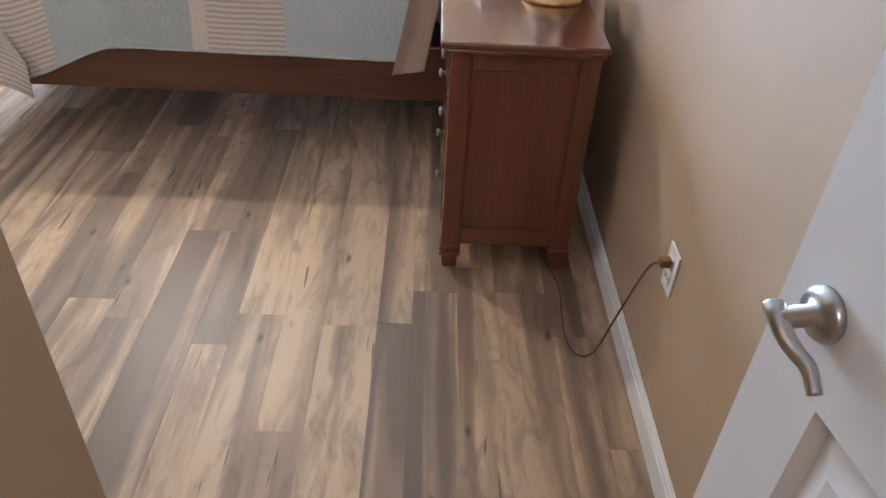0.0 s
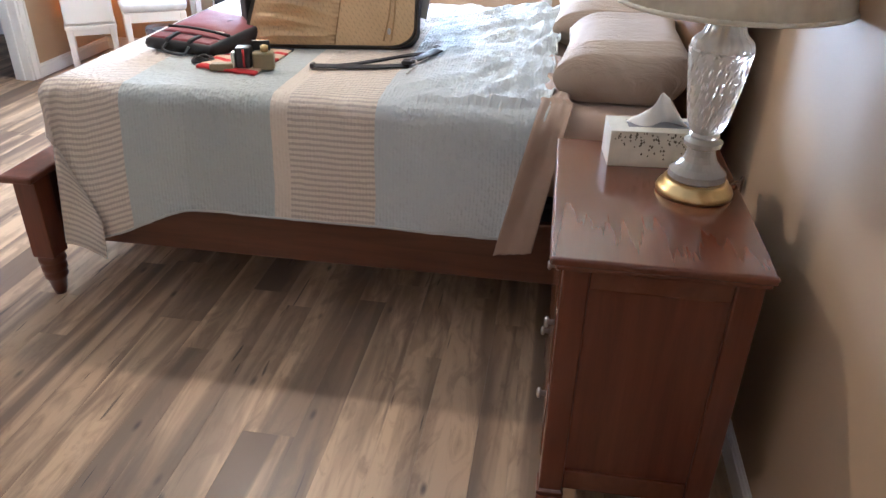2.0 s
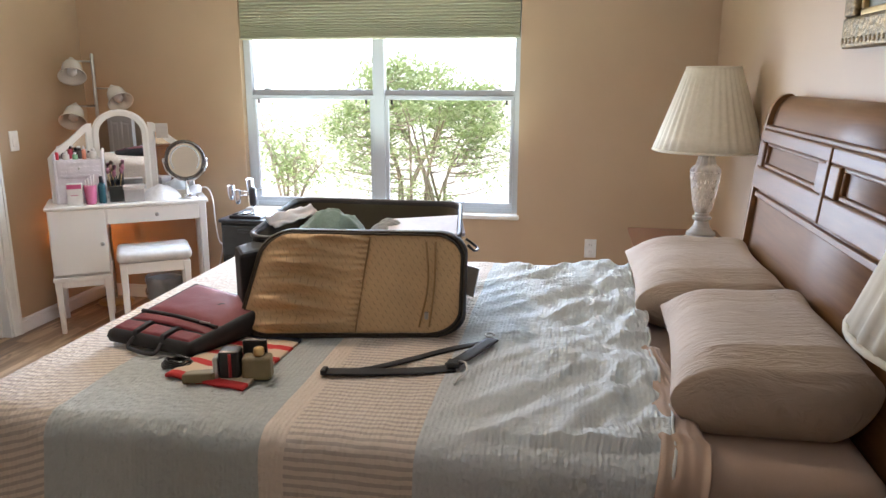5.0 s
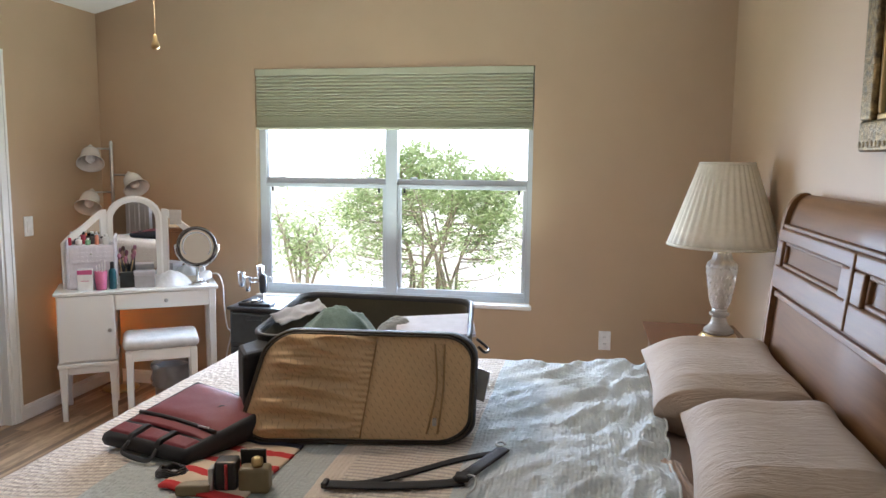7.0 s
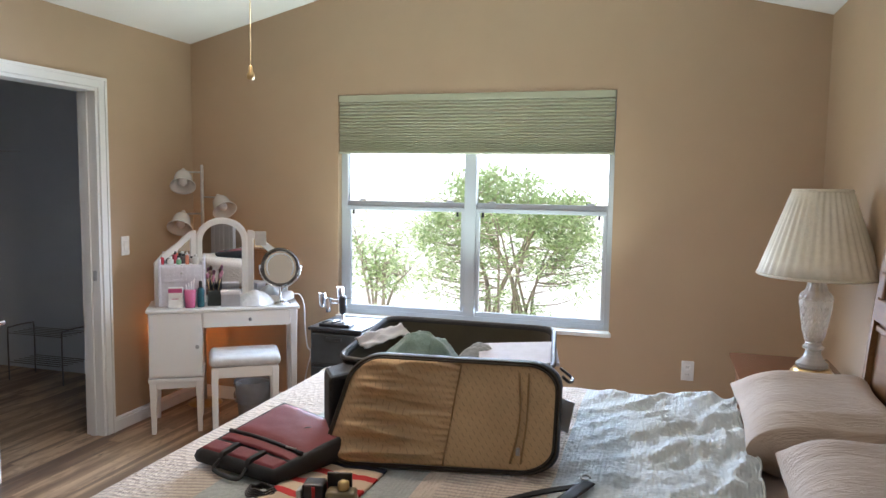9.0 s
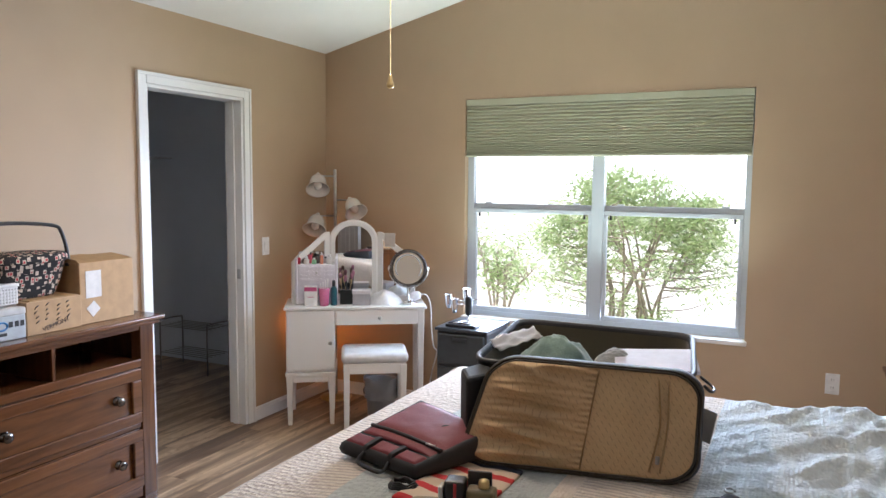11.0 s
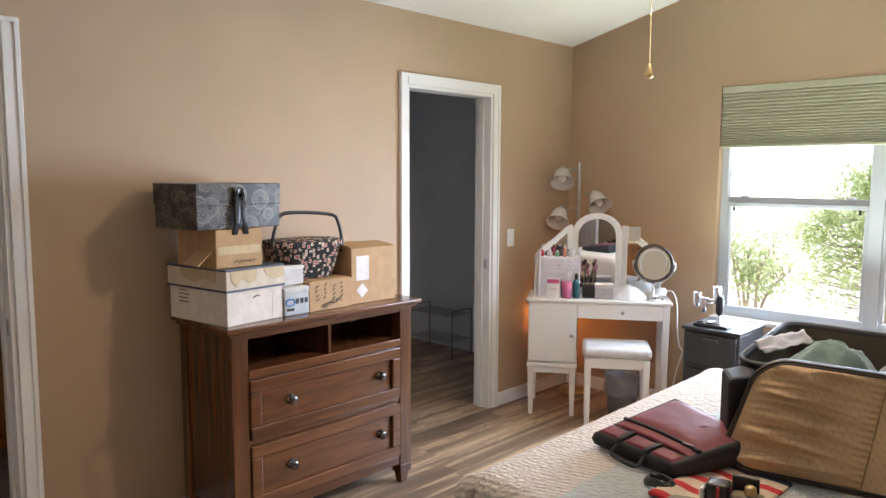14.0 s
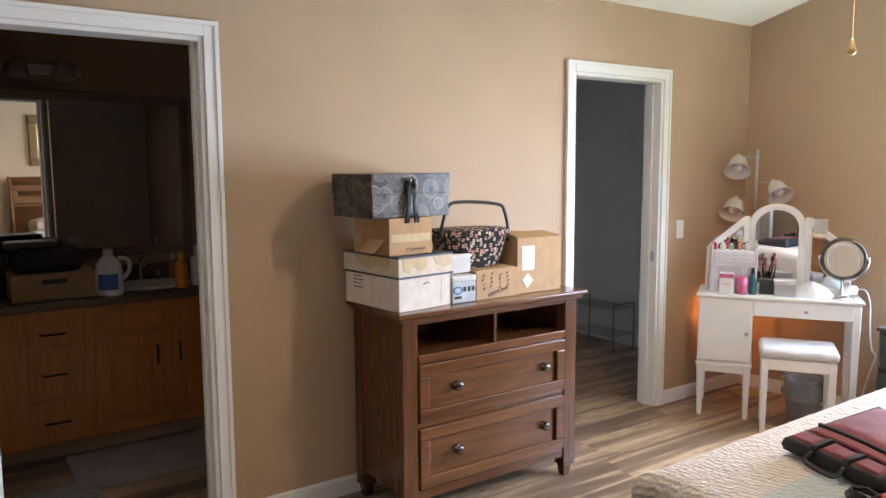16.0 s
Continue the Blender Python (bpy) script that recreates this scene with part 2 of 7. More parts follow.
def grid(nu, nv, at, bm=None):
    """A sheet of nu by nv cells; at(u, v) gives its points, u and v from 0 to 1."""
    out = bm or bmesh.new()
    vs = [[out.verts.new(at(i / nu, j / nv)) for j in range(nv + 1)] for i in range(nu + 1)]
    for i in range(nu):
        for j in range(nv):
            f = out.faces.new((vs[i][j], vs[i + 1][j], vs[i + 1][j + 1], vs[i][j + 1]))
            f.smooth = True
    return out


def fnoise(x, y, z=0.0):
    return noise.noise(Vector((x, y, z)))


# ---- the rooms ----
XW, XE, YN, YS = -3.275, 0.677, 5.746, 0.64
T = 0.12
EAVE, RIDGE, SLOPE = 2.443, -1.299, 0.25


def ceiling_at(x):
    return EAVE + SLOPE * ((x - XW) if x < RIDGE else (XE - x))


D1 = (4.111, 4.860)
D2 = (1.28, 2.086)
DH = 2.04
WX0, WX1, WZ0, WZ1 = -2.176, -0.427, 0.645, 2.078

bm = box(XW - T, XW, 0.52, D2[0], 0, EAVE)
box(XW - T, XW, D2[1], D1[0], 0, EAVE, bm=bm)
box(XW - T, XW, D1[1], YN, 0, EAVE, bm=bm)
box(XW - T, XW, D2[0], D2[1], DH, EAVE, bm=bm)
box(XW - T, XW, D1[0], D1[1], DH, EAVE, bm=bm)
structure("wall_west", bm, M_WALL, "tan painted wall with two cased doorways")

bm = bmesh.new()
TOP = ceiling_at(RIDGE)
prism([(XW - T, 0), (WX0, 0), (WX0, ceiling_at(WX0)), (XW, EAVE), (XW - T, EAVE)], YN, YN + T, "y", bm)
prism([(WX1, 0), (XE + T, 0), (XE + T, EAVE), (XE, EAVE), (WX1, ceiling_at(WX1))], YN, YN + T, "y", bm)
prism([(WX0, 0), (WX1, 0), (WX1, WZ0), (WX0, WZ0)], YN, YN + T, "y", bm)
prism([(WX0, WZ1), (WX1, WZ1), (WX1, ceiling_at(WX1)), (RIDGE, TOP), (WX0, ceiling_at(WX0))], YN, YN + T, "y", bm)
structure("wall_north", bm, M_WALL, "tan painted gable wall round the window")

structure("wall_east", box(XE, XE + T, -2.4, YN, 0, EAVE), M_WALL, "tan painted wall behind the headboard")
bm = prism([(XW - T, 0), (-0.31, 0), (-0.31, ceiling_at(-0.31)), (RIDGE, TOP), (XW - T, EAVE)], YS - T, YS, "y")
structure("wall_south", bm, M_WALL, "tan painted wall beside the entry passage")
bm = box(-0.43, -0.31, -2.4, YS - T, 0, ceiling_at(-0.43) - 0.002)
structure("wall_passage", bm, M_WALL, "tan painted wall along the entry passage")
structure("wall_hall_end", box(-0.31, XE, -2.4, -2.28, 0, EAVE), M_WALL, "tan painted wall that closes the hall")

bm = prism([(XW - T, EAVE), (XW, EAVE), (RIDGE, TOP), (RIDGE, TOP + 0.12), (XW - T, EAVE + 0.12)], -2.4, YN + T, "y")
prism([(RIDGE, TOP), (XE, EAVE), (XE + T, EAVE), (XE + T, EAVE + 0.12), (RIDGE, TOP + 0.12)], -2.4, YN + T, "y", bm)
structure("ceiling", bm, M_CEIL, "white vaulted ceiling that slopes to a ridge")

# closet behind the far doorway, bathroom behind the near one
structure("wall_closet_west", box(-5.4, -5.28, 3.3, 6.07, -0.12, EAVE), M_CLOSET, "grey painted far wall of the walk-in closet")
structure("wall_closet_north", box(-5.28, XW - T, 5.95, 6.07, -0.12, EAVE), M_CLOSET, "grey painted end wall of the walk-in closet")
structure("wall_closet_south", box(-5.28, XW - T, 3.3, 3.42, -0.12, EAVE), M_CLOSET, "grey painted near wall of the walk-in closet")
structure("ceiling_closet", box(-5.4, XW - T, 3.3, 6.07, EAVE, EAVE + 0.1), M_CEIL, "white ceiling of the closet")
structure("wall_bathroom_west", box(-5.17, -5.05, -0.6, 2.92, -0.12, EAVE), M_BATH, "brown painted wall behind the bathroom mirror")
structure("wall_bathroom_north", box(-5.05, XW - T, 2.8, 2.92, -0.12, EAVE), M_BATH, "brown painted end wall of the dark bathroom")
structure("wall_bathroom_south", box(-5.05, XW - T, -0.6, -0.48, -0.12, EAVE), M_BATH, "brown painted wall closing the dark bathroom")
structure("wall_bathroom_east", box(XW - T, XW - T + 0.06, -0.48, 0.52, -0.12, EAVE), M_BATH, "brown painted wall beside the bathroom doorway")
structure("ceiling_bathroom", box(-5.32, XW - T, -0.6, 2.92, EAVE, EAVE + 0.1), M_CEIL, "white ceiling of the bathroom")


def casing(name, y0, y1, label):
    """A doorway's white casing on the room side, with its jamb lining."""
    w, th = 0.060, 0.016
    bm = bmesh.new()
    for a, b in ((y0 - w, y0), (y1, y1 + w)):
        box(XW, XW + th, a, b, 0, DH + w, 0.004, bm)
    box(XW, XW + th + 0.002, y0, y1, DH, DH + w, 0.004, bm)
    for a, b in ((y0 - w, y0 - w + 0.018), (y1 + w - 0.018, y1 + w)):
        box(XW + th, XW + th + 0.006, a, b, 0, DH + w, 0.002, bm)
    box(XW + th, XW + th + 0.007, y0 - w, y1 + w, DH + w - 0.018, DH + w, 0.002, bm)
    for a, b in ((y0, y0 + 0.018), (y1 - 0.018, y1)):
        box(XW - T - 0.004, XW + 0.004, a, b, 0, DH, 0.002, bm)
    box(XW - T - 0.004, XW + 0.004, y0 + 0.018, y1 - 0.018, DH - 0.018, DH, 0.002, bm)
    for a, b in ((y0 + 0.018, y0 + 0.030), (y1 - 0.030, y1 - 0.018)):
        box(XW - 0.085, XW - 0.05, a, b, 0, DH - 0.018, 0.002, bm)
    ob = structure(name, bm, M_TRIM, label)
    part("strike_plate", box(XW - 0.045, XW - 0.018, y1 - 0.0195, y1 - 0.0165, 0.93, 0.99), M_NICKEL, ob, "brushed metal strike plate")
    return ob


casing("door_1", D1[0], D1[1], "white cased doorway open to the dark closet")
casing("door_2", D2[0], D2[1], "white cased doorway open to the dark bathroom")


def baseboard(bm, x0, y0, x1, y1, nx, ny):
    """A length of baseboard with a stepped top, along a wall whose normal is (nx, ny)."""
    for h0, h1, d in ((0, 0.068, 0.014), (0.068, 0.082, 0.010), (0.082, 0.088, 0.006)):
        xs = sorted((x0, x1, x0 + nx * d, x1 + nx * d))
        ys = sorted((y0, y1, y0 + ny * d, y1 + ny * d))
        box(xs[0], xs[-1], ys[0], ys[-1], h0, h1, 0.0015, bm, 1)


bm = bmesh.new()
baseboard(bm, XW, D1[1] + 0.06, XW, YN, 1, 0)
baseboard(bm, XW, D2[1] + 0.06, XW, D1[0] - 0.06, 1, 0)
baseboard(bm, XW, YS, XW, D2[0] - 0.06, 1, 0)
baseboard(bm, XW + 0.014, YN, XE - 0.014, YN, 0, -1)
baseboard(bm, XE, -0.1, XE, YN, -1, 0)
baseboard(bm, XW + 0.014, YS, -0.31, YS, 0, 1)
baseboard(bm, -0.31, -2.2, -0.31, YS, 1, 0)
structure("baseboard", bm, M_TRIM, "white stepped baseboard along the walls")

# ---- window ----
win = thing("window_1", "white vinyl double window in a shaded blue-grey colour, with two sliding sashes", "window", pose(0, 0, 0))
tagged(win, kind="structure")
YG = YN + 0.075


def bar(name, x0, x1, z0, z1, d0=0.05, d1=0.10, mat=M_VINYL_SHADED, bevel=0.004):
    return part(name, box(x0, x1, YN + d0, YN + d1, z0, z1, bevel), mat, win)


MX0, MX1 = -1.336, -1.262
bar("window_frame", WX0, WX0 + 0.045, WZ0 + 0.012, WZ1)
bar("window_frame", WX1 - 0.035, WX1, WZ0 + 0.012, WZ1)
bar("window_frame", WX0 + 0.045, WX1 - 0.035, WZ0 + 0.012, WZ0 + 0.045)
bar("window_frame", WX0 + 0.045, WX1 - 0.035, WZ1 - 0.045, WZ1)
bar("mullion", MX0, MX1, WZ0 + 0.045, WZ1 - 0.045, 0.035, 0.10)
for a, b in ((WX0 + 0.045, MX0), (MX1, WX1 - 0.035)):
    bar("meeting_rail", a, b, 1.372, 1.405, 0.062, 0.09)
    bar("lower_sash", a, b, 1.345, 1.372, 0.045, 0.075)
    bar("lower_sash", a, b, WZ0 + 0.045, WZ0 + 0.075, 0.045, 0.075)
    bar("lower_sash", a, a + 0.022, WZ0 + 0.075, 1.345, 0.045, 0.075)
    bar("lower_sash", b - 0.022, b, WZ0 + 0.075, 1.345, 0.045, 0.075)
    for x in (a + 0.10, b - 0.10):
        bar("sash_lock", x - 0.022, x + 0.022, 1.405, 1.416, 0.055, 0.075)
    for x in (a + 0.045, b - 0.045):
        bar("tilt_latch", x - 0.006, x + 0.006, 1.318, 1.345, 0.040, 0.048, M_BLACK, 0.001)
    for z0, z1, y in ((WZ0 + 0.07, 1.348, 0.058), (1.40, WZ1 - 0.04, 0.076)):
        pane = part("pane", box(a, b, YN + y, YN + y + 0.003, z0, z1), M_PANE, win, "clear window glass")
        pane.visible_shadow = False
sill = box(WX0 - 0.012, WX1 + 0.012, YN - 0.022, YN + 0.05, WZ0 - 0.018, WZ0 + 0.010, 0.006)
part("window_sill", sill, M_TRIM, win)


def blind():
    ob = thing("cellular_shade", "olive green pleated cellular shade, raised halfway", "window shade", pose(0, 0, 0))
    n = Nodes("pleated_fabric", 0.9)
    v = n.coords((1, 1, 1))
    n.colour(n.ramp(n.noise(v, 3, 2), [(0.3, (0.42, 0.43, 0.31)), (0.7, (0.46, 0.465, 0.34))]))
    part("head_rail", box(WX0 + 0.004, WX1 - 0.004, YN - 0.004, YN + 0.040, 2.036, WZ1 - 0.002, 0.004), n.mat, ob)
    z0, z1, k = 1.722, 2.034, 19
    bm = bmesh.new()
    line = []

    def fold(t):
        return 1 - (1 - t) ** 1.35

    for i in range(k + 1):
        z = z1 + (z0 - z1) * fold(i / k)
        line.append((0.006, z))
        if i < k:
            line.append((-0.007, z1 + (z0 - z1) * fold((i + 0.5) / k)))
    back = [(0.034 - a, z) for a, z in reversed(line)]
    ring = [(YN + 0.004 + a, z) for a, z in line] + [(YN + 0.004 + a, z) for a, z in back]
    prism(ring, WX0 + 0.008, WX1 - 0.008, "x", bm)
    part("pleated_fabric", bm, n.mat, ob)
    part("bottom_rail", box(WX0 + 0.006, WX1 - 0.006, YN - 0.002, YN + 0.036, 1.706, 1.722, 0.004), n.mat, ob)


blind()

# ---- outside ----
n = Nodes("dry_lawn", 0.95)
v = n.coords()
n.colour(n.ramp(n.noise(v, 1.2, 6), [(0.3, (0.50, 0.46, 0.34)), (0.7, (0.66, 0.62, 0.50))]))
n.bump(n.noise(v, 30, 4), 0.5, 0.03)
bm = grid(24, 24, lambda u, w: (-400 + 800 * u, YN + T + 0.001 + 600 * w * w, -0.15))
structure("ground", bm, n.mat, "bright sunlit lawn beyond the window")
structure("ground_under_house", box(-5.4, XE + T, -2.4, YN + T, -0.35, -0.12), painted("concrete", (0.4, 0.39, 0.37)), "concrete slab under the house")
# plain white sheet given its own glow, in place of bright hazy distance
haze = Nodes("glowing_backdrop", 0.9, Emission_Strength=2.2)
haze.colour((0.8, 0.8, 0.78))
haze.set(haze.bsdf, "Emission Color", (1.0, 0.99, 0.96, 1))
structure("backdrop", box(-150, 150, 70, 70.5, -0.15, 60), haze.mat, "plain glowing white sheet standing in for the bright haze beyond the yard")


def dome_shrub(name, label, at, wide, deep, top, seed):
    """Slender forking stems under a wide rounded crown, with thin low twigs."""
    rng = random.Random(seed)
    ob = thing(name, label, "shrub", at)
    bark, crown, stems = bmesh.new(), bmesh.new(), []
    for i in range(13):
        a = 2 * math.pi * i / 13 + rng.uniform(-0.2, 0.2)
        r = rng.uniform(0.35, 0.85)
        base = Vector((rng.uniform(-0.25, 0.25), rng.uniform(-0.1, 0.1), 0))
        tip = Vector((math.cos(a) * r * wide, math.sin(a) * r * deep, top * (0.86 - 0.25 * r * r)))
        knee = base.lerp(tip, 0.45) + Vector((-0.10 * math.cos(a), rng.uniform(-0.05, 0.05), 0.06))
        line = smooth_line([base, base.lerp(knee, 0.5) + Vector((rng.uniform(-0.04, 0.04), 0, 0)), knee, knee.lerp(tip, 0.55) + Vector((rng.uniform(-0.06, 0.06), 0, 0.03)), tip], 5)
        tube(line, [0.019 * (1 - 0.7 * k / (len(line) - 1)) for k in range(len(line))], 6, bark)
        stems += line[4:]
    clumps = []
    for _ in range(300):
        a, r = rng.uniform(0, 2 * math.pi), math.sqrt(rng.random())
        cap = top * (0.60 + 0.36 * math.sqrt(1 - 0.96 * r * r)) * rng.uniform(0.94, 1.02)
        low = rng.random() ** 1.4
        z = cap - (top * 0.56 * low if low < 0.74 else top * 0.80 * low)
        pull = 1.0 if z > top * 0.5 else 0.50 + 0.5 * z / (top * 0.5)
        clumps.append((Vector((math.cos(a) * r * wide * pull, math.sin(a) * r * deep * pull, max(0.25, z))), 1.0 if z > top * 0.6 else 0.45))
    for c, thick in clumps:
        near = min(stems, key=lambda s: (s - c).length + max(0.0, s.z - c.z + 0.05) * 3)
        twig = smooth_line([near, near.lerp(c, 0.55) + Vector((0, 0, -0.03)), c], 3)
        tube(twig, [0.007 * (1 - 0.7 * j / (len(twig) - 1)) for j in range(len(twig))], 4, bark)
        for _ in range(int(62 * thick)):
            out = Vector((rng.gauss(0, 0.075), rng.gauss(0, 0.075), rng.gauss(0.0, 0.05)))
            m = Matrix.Translation(c + out) @ Euler((rng.uniform(-0.8, 0.8), rng.uniform(-0.8, 0.8), rng.uniform(0, 6.3))).to_matrix().to_4x4()
            s = rng.uniform(0.6, 1.15)
            vs = [crown.verts.new(m @ (Vector(p) * s)) for p in ((-0.040, 0, 0), (0, 0.010, 0.004), (0.044, 0, -0.006), (0, -0.010, 0.004))]
            crown.faces.new((vs[0], vs[1], vs[2]))
            crown.faces.new((vs[0], vs[2], vs[3]))
    part("trunk", bark, bark_material(), ob, "grey-brown leaning stems")
    part("crown", crown, leaf_material(), ob, "rounded loose crown of pale green leaves")
    return ob


@functools.lru_cache(None)
def bark_material():
    nb = Nodes("shrub_bark", 0.9)
    nb.colour(nb.ramp(nb.noise(nb.coords(), 30, 4), [(0.3, (0.34, 0.28, 0.20)), (0.7, (0.54, 0.47, 0.37))]))
    return nb.mat


@functools.lru_cache(None)
def leaf_material():
    nl = Nodes("shrub_leaf", 0.5)
    rnd = nl.node("NewGeometry").outputs["Random Per Island"]
    col = nl.ramp(rnd, [(0.0, (0.34, 0.44, 0.18)), (0.5, (0.46, 0.56, 0.26)), (1.0, (0.64, 0.68, 0.40))])
    nl.colour(col)
    tr = nl.node("BsdfTranslucent", Color=col)
    mixer = nl.tree.nodes.new("ShaderNodeMixShader")
    mixer.inputs[0].default_value = 0.6
    nl.tree.links.new(nl.bsdf.outputs[0], mixer.inputs[1])
    nl.tree.links.new(tr.outputs[0], mixer.inputs[2])
    nl.tree.links.new(mixer.outputs[0], nl.tree.nodes["Material Output"].inputs["Surface"])
    return nl.mat


def shrub(name, label, at, height, spread, stems, leaves, seed, dense=1.0):
    """Several leaning tapered stems with forks, under a loose crown of single leaves."""
    rng = random.Random(seed)
    ob = thing(name, label, "shrub", at)
    bark = bmesh.new()
    tips = []
    for i in range(stems):
        a = 2 * math.pi * i / stems + rng.uniform(-0.3, 0.3)
        lean = rng.uniform(0.25, 0.9) * spread
        base = Vector((rng.uniform(-0.12, 0.12) * spread, rng.uniform(-0.12, 0.12), 0))
        top = Vector((math.cos(a) * lean, math.sin(a) * lean * 0.7, height * rng.uniform(0.55, 0.95)))
        mid = base.lerp(top, 0.5) + Vector((rng.uniform(-0.1, 0.1), rng.uniform(-0.1, 0.1), 0.1 * height))
        line = smooth_line([base, mid, top], 5)
        tube(line, [0.022 * (1 - 0.75 * k / (len(line) - 1)) for k in range(len(line))], 6, bark)
        for k in range(4, len(line)):
            tips.append(line[k])
            for _ in range(2):
                d = Vector((rng.gauss(0, 0.3), rng.gauss(0, 0.25), rng.uniform(0.0, 0.35))) * spread * 0.6
                end = line[k] + d
                sub = smooth_line([line[k], line[k].lerp(end, 0.5) + Vector((0, 0, 0.05)), end], 3)
                tube(sub, [0.008 * (1 - 0.7 * j / (len(sub) - 1)) for j in range(len(sub))], 4, bark)
                tips += sub[2:]
    part("trunk", bark, bark_material(), ob, "grey-brown leaning stems")
    crown = bmesh.new()
    for _ in range(leaves):
        c = rng.choice(tips) + Vector((rng.gauss(0, 0.13), rng.gauss(0, 0.13), rng.gauss(0.03, 0.11)))
        if c.z < 0.12 * height or (c.z < 0.4 * height and rng.random() < 0.7):
            continue
        m = Matrix.Translation(c) @ Euler((rng.uniform(-0.9, 0.9), rng.uniform(-0.9, 0.9), rng.uniform(0, 6.3))).to_matrix().to_4x4()
        s = rng.uniform(0.7, 1.3)
        pts = [(-0.034, 0, 0), (0, 0.011, 0.004), (0.038, 0, -0.005), (0, -0.011, 0.004)]
        vs = [crown.verts.new(m @ (Vector(p) * s)) for p in pts]
        crown.faces.new((vs[0], vs[1], vs[2]))
        crown.faces.new((vs[0], vs[2], vs[3]))
    part("crown", crown, leaf_material(), ob, "loose green leaves with gaps")
    return ob


dome_shrub("shrub", "tall rounded green shrub with many slender stems outside the window", pose(-1.53, 8.0, -0.15), 0.88, 0.55, 1.90, 5)
shrub("shrub", "small sparse yellow-green shrub outside the window", pose(-3.0, 8.6, -0.15), 1.30, 0.40, 6, 1500, 8)
shrub("shrub", "low clipped green bush in the sunny yard", pose(-0.55, 11.2, -0.15), 0.42, 0.5, 6, 500, 9)
shrub("shrub", "far sparse bush at the edge of the yard", pose(0.4, 15.0, -0.15), 1.9, 0.9, 7, 900, 12)

# ---- bed ----
bed = thing("sleigh_bed", "walnut-stained wooden sleigh bed with a panelled headboard and low footboard", "bed", pose(0, 0, 0))
BY0, BY1 = 2.60, 4.19
HY0, HY1 = 2.61, 4.10


def headboard():
    """A sleigh headboard: a leaning face that rolls back at the top."""
    face = [(0.535, 0.22), (0.535, 0.75), (0.545, 0.95), (0.560, 1.12), (0.572, 1.24), (0.578, 1.30)]
    roll = [(0.585, 1.345), (0.600, 1.385), (0.622, 1.410), (0.646, 1.416), (0.664, 1.400), (0.668, 1.375), (0.655, 1.352)]
    back = [(0.630, 1.33), (0.612, 1.24), (0.600, 1.12), (0.585, 0.95), (0.575, 0.75), (0.575, 0.22)]
    line = [(p.x, p.y) for p in smooth_line([(a, b, 0) for a, b in face + roll + back], 4)]
    bm = prism(line, HY0 + 0.03, HY1 - 0.03, "y")
    for f in bm.faces:
        if len(f.verts) == 4:
            f.smooth = True
    part("headboard", bm, M_BED, bed)
    edge = [((x - 0.62) * 1.08 + 0.606, (z - 0.9) * 1.014 + 0.9) for x, z in line]
    for a, b in ((HY0, HY0 + 0.03), (HY1 - 0.03, HY1)):
        part("headboard_end", prism(edge, a, b, "y"), M_BED, bed)

    def fx(z):
        for (x0, z0), (x1, z1) in zip(face, face[1:]):
            if z0 <= z <= z1:
                return x0 + (x1 - x0) * (z - z0) / (z1 - z0)
        return face[-1][0]

    def strip(y0, y1, z0, z1, proud=0.014, name="headboard_rail", cut=0.003):
        b = box(0, 1, y0, y1, z0, z1, 0, None)
        for v in b.verts:
            v.co.x = fx(v.co.z) - (proud if v.co.x < 0.5 else -0.004)
        bmesh.ops.bevel(b, geom=list(b.edges), offset=cut, segments=2, profile=0.5, affect="EDGES")
        part(name, b, M_BED, bed)

    a, b = HY0 + 0.03, HY1 - 0.03
    mid = (a + b) / 2
    strip(a, b, 1.258, 1.302, 0.022, "headboard_rail", 0.006)
    strip(a, b, 1.095, 1.172, 0.022, "headboard_rail", 0.006)
    for y0, y1 in ((a, a + 0.045), (b - 0.045, b), (mid - 0.085, mid - 0.012), (mid + 0.012, mid + 0.085)):
        strip(y0, y1, 1.172, 1.258, 0.022, "headboard_stile", 0.006)
    strip(mid - 0.012, mid + 0.012, 1.098, 1.300, 0.027, "headboard_divider", 0.005)
    for y0, y1 in ((a + 0.045, mid - 0.085), (mid + 0.085, b - 0.045)):
        for z0, z1 in ((1.172, 1.186), (1.244, 1.258)):
            strip(y0, y1, z0, z1, 0.012, "panel_bead", 0.005)
        for p, q in ((y0, y0 + 0.014), (y1 - 0.014, y1)):
            strip(p, q, 1.186, 1.244, 0.012, "panel_bead", 0.005)
    strip(a, b, 1.062, 1.082, 0.012, "panel_bead", 0.004)
    strip(a, b, 1.302, 1.316, 0.016, "panel_bead", 0.004)


headboard()
for y0, y1 in ((BY0, BY0 + 0.03), (BY1 - 0.03, BY1)):
    part("side_rail", box(-1.52, 0.54, y0, y1, 0.185, 0.40, 0.006), M_RAIL, bed)
part("slat_base", box(-1.50, 0.53, BY0 + 0.03, BY1 - 0.03, 0.27, 0.32), M_RAIL, bed)
FX = -1.555


def post(y):
    bm = box(FX - 0.04, FX + 0.04, y - 0.04, y + 0.04, 0.16, 0.45, 0.004)
    part("footboard_post", bm, M_CHERRY, bed)
    leg = lathe([(0.040, 0.16), (0.046, 0.150), (0.046, 0.135), (0.038, 0.128), (0.043, 0.118), (0.043, 0.100), (0.036, 0.094), (0.040, 0.086), (0.040, 0.072), (0.032, 0.064), (0.024, 0.02), (0.018, 0.0)], 12)
    for v in leg.verts:
        v.co.x += FX
        v.co.y += y
    part("leg", leg, M_CHERRY, bed, "turned wooden bed leg")


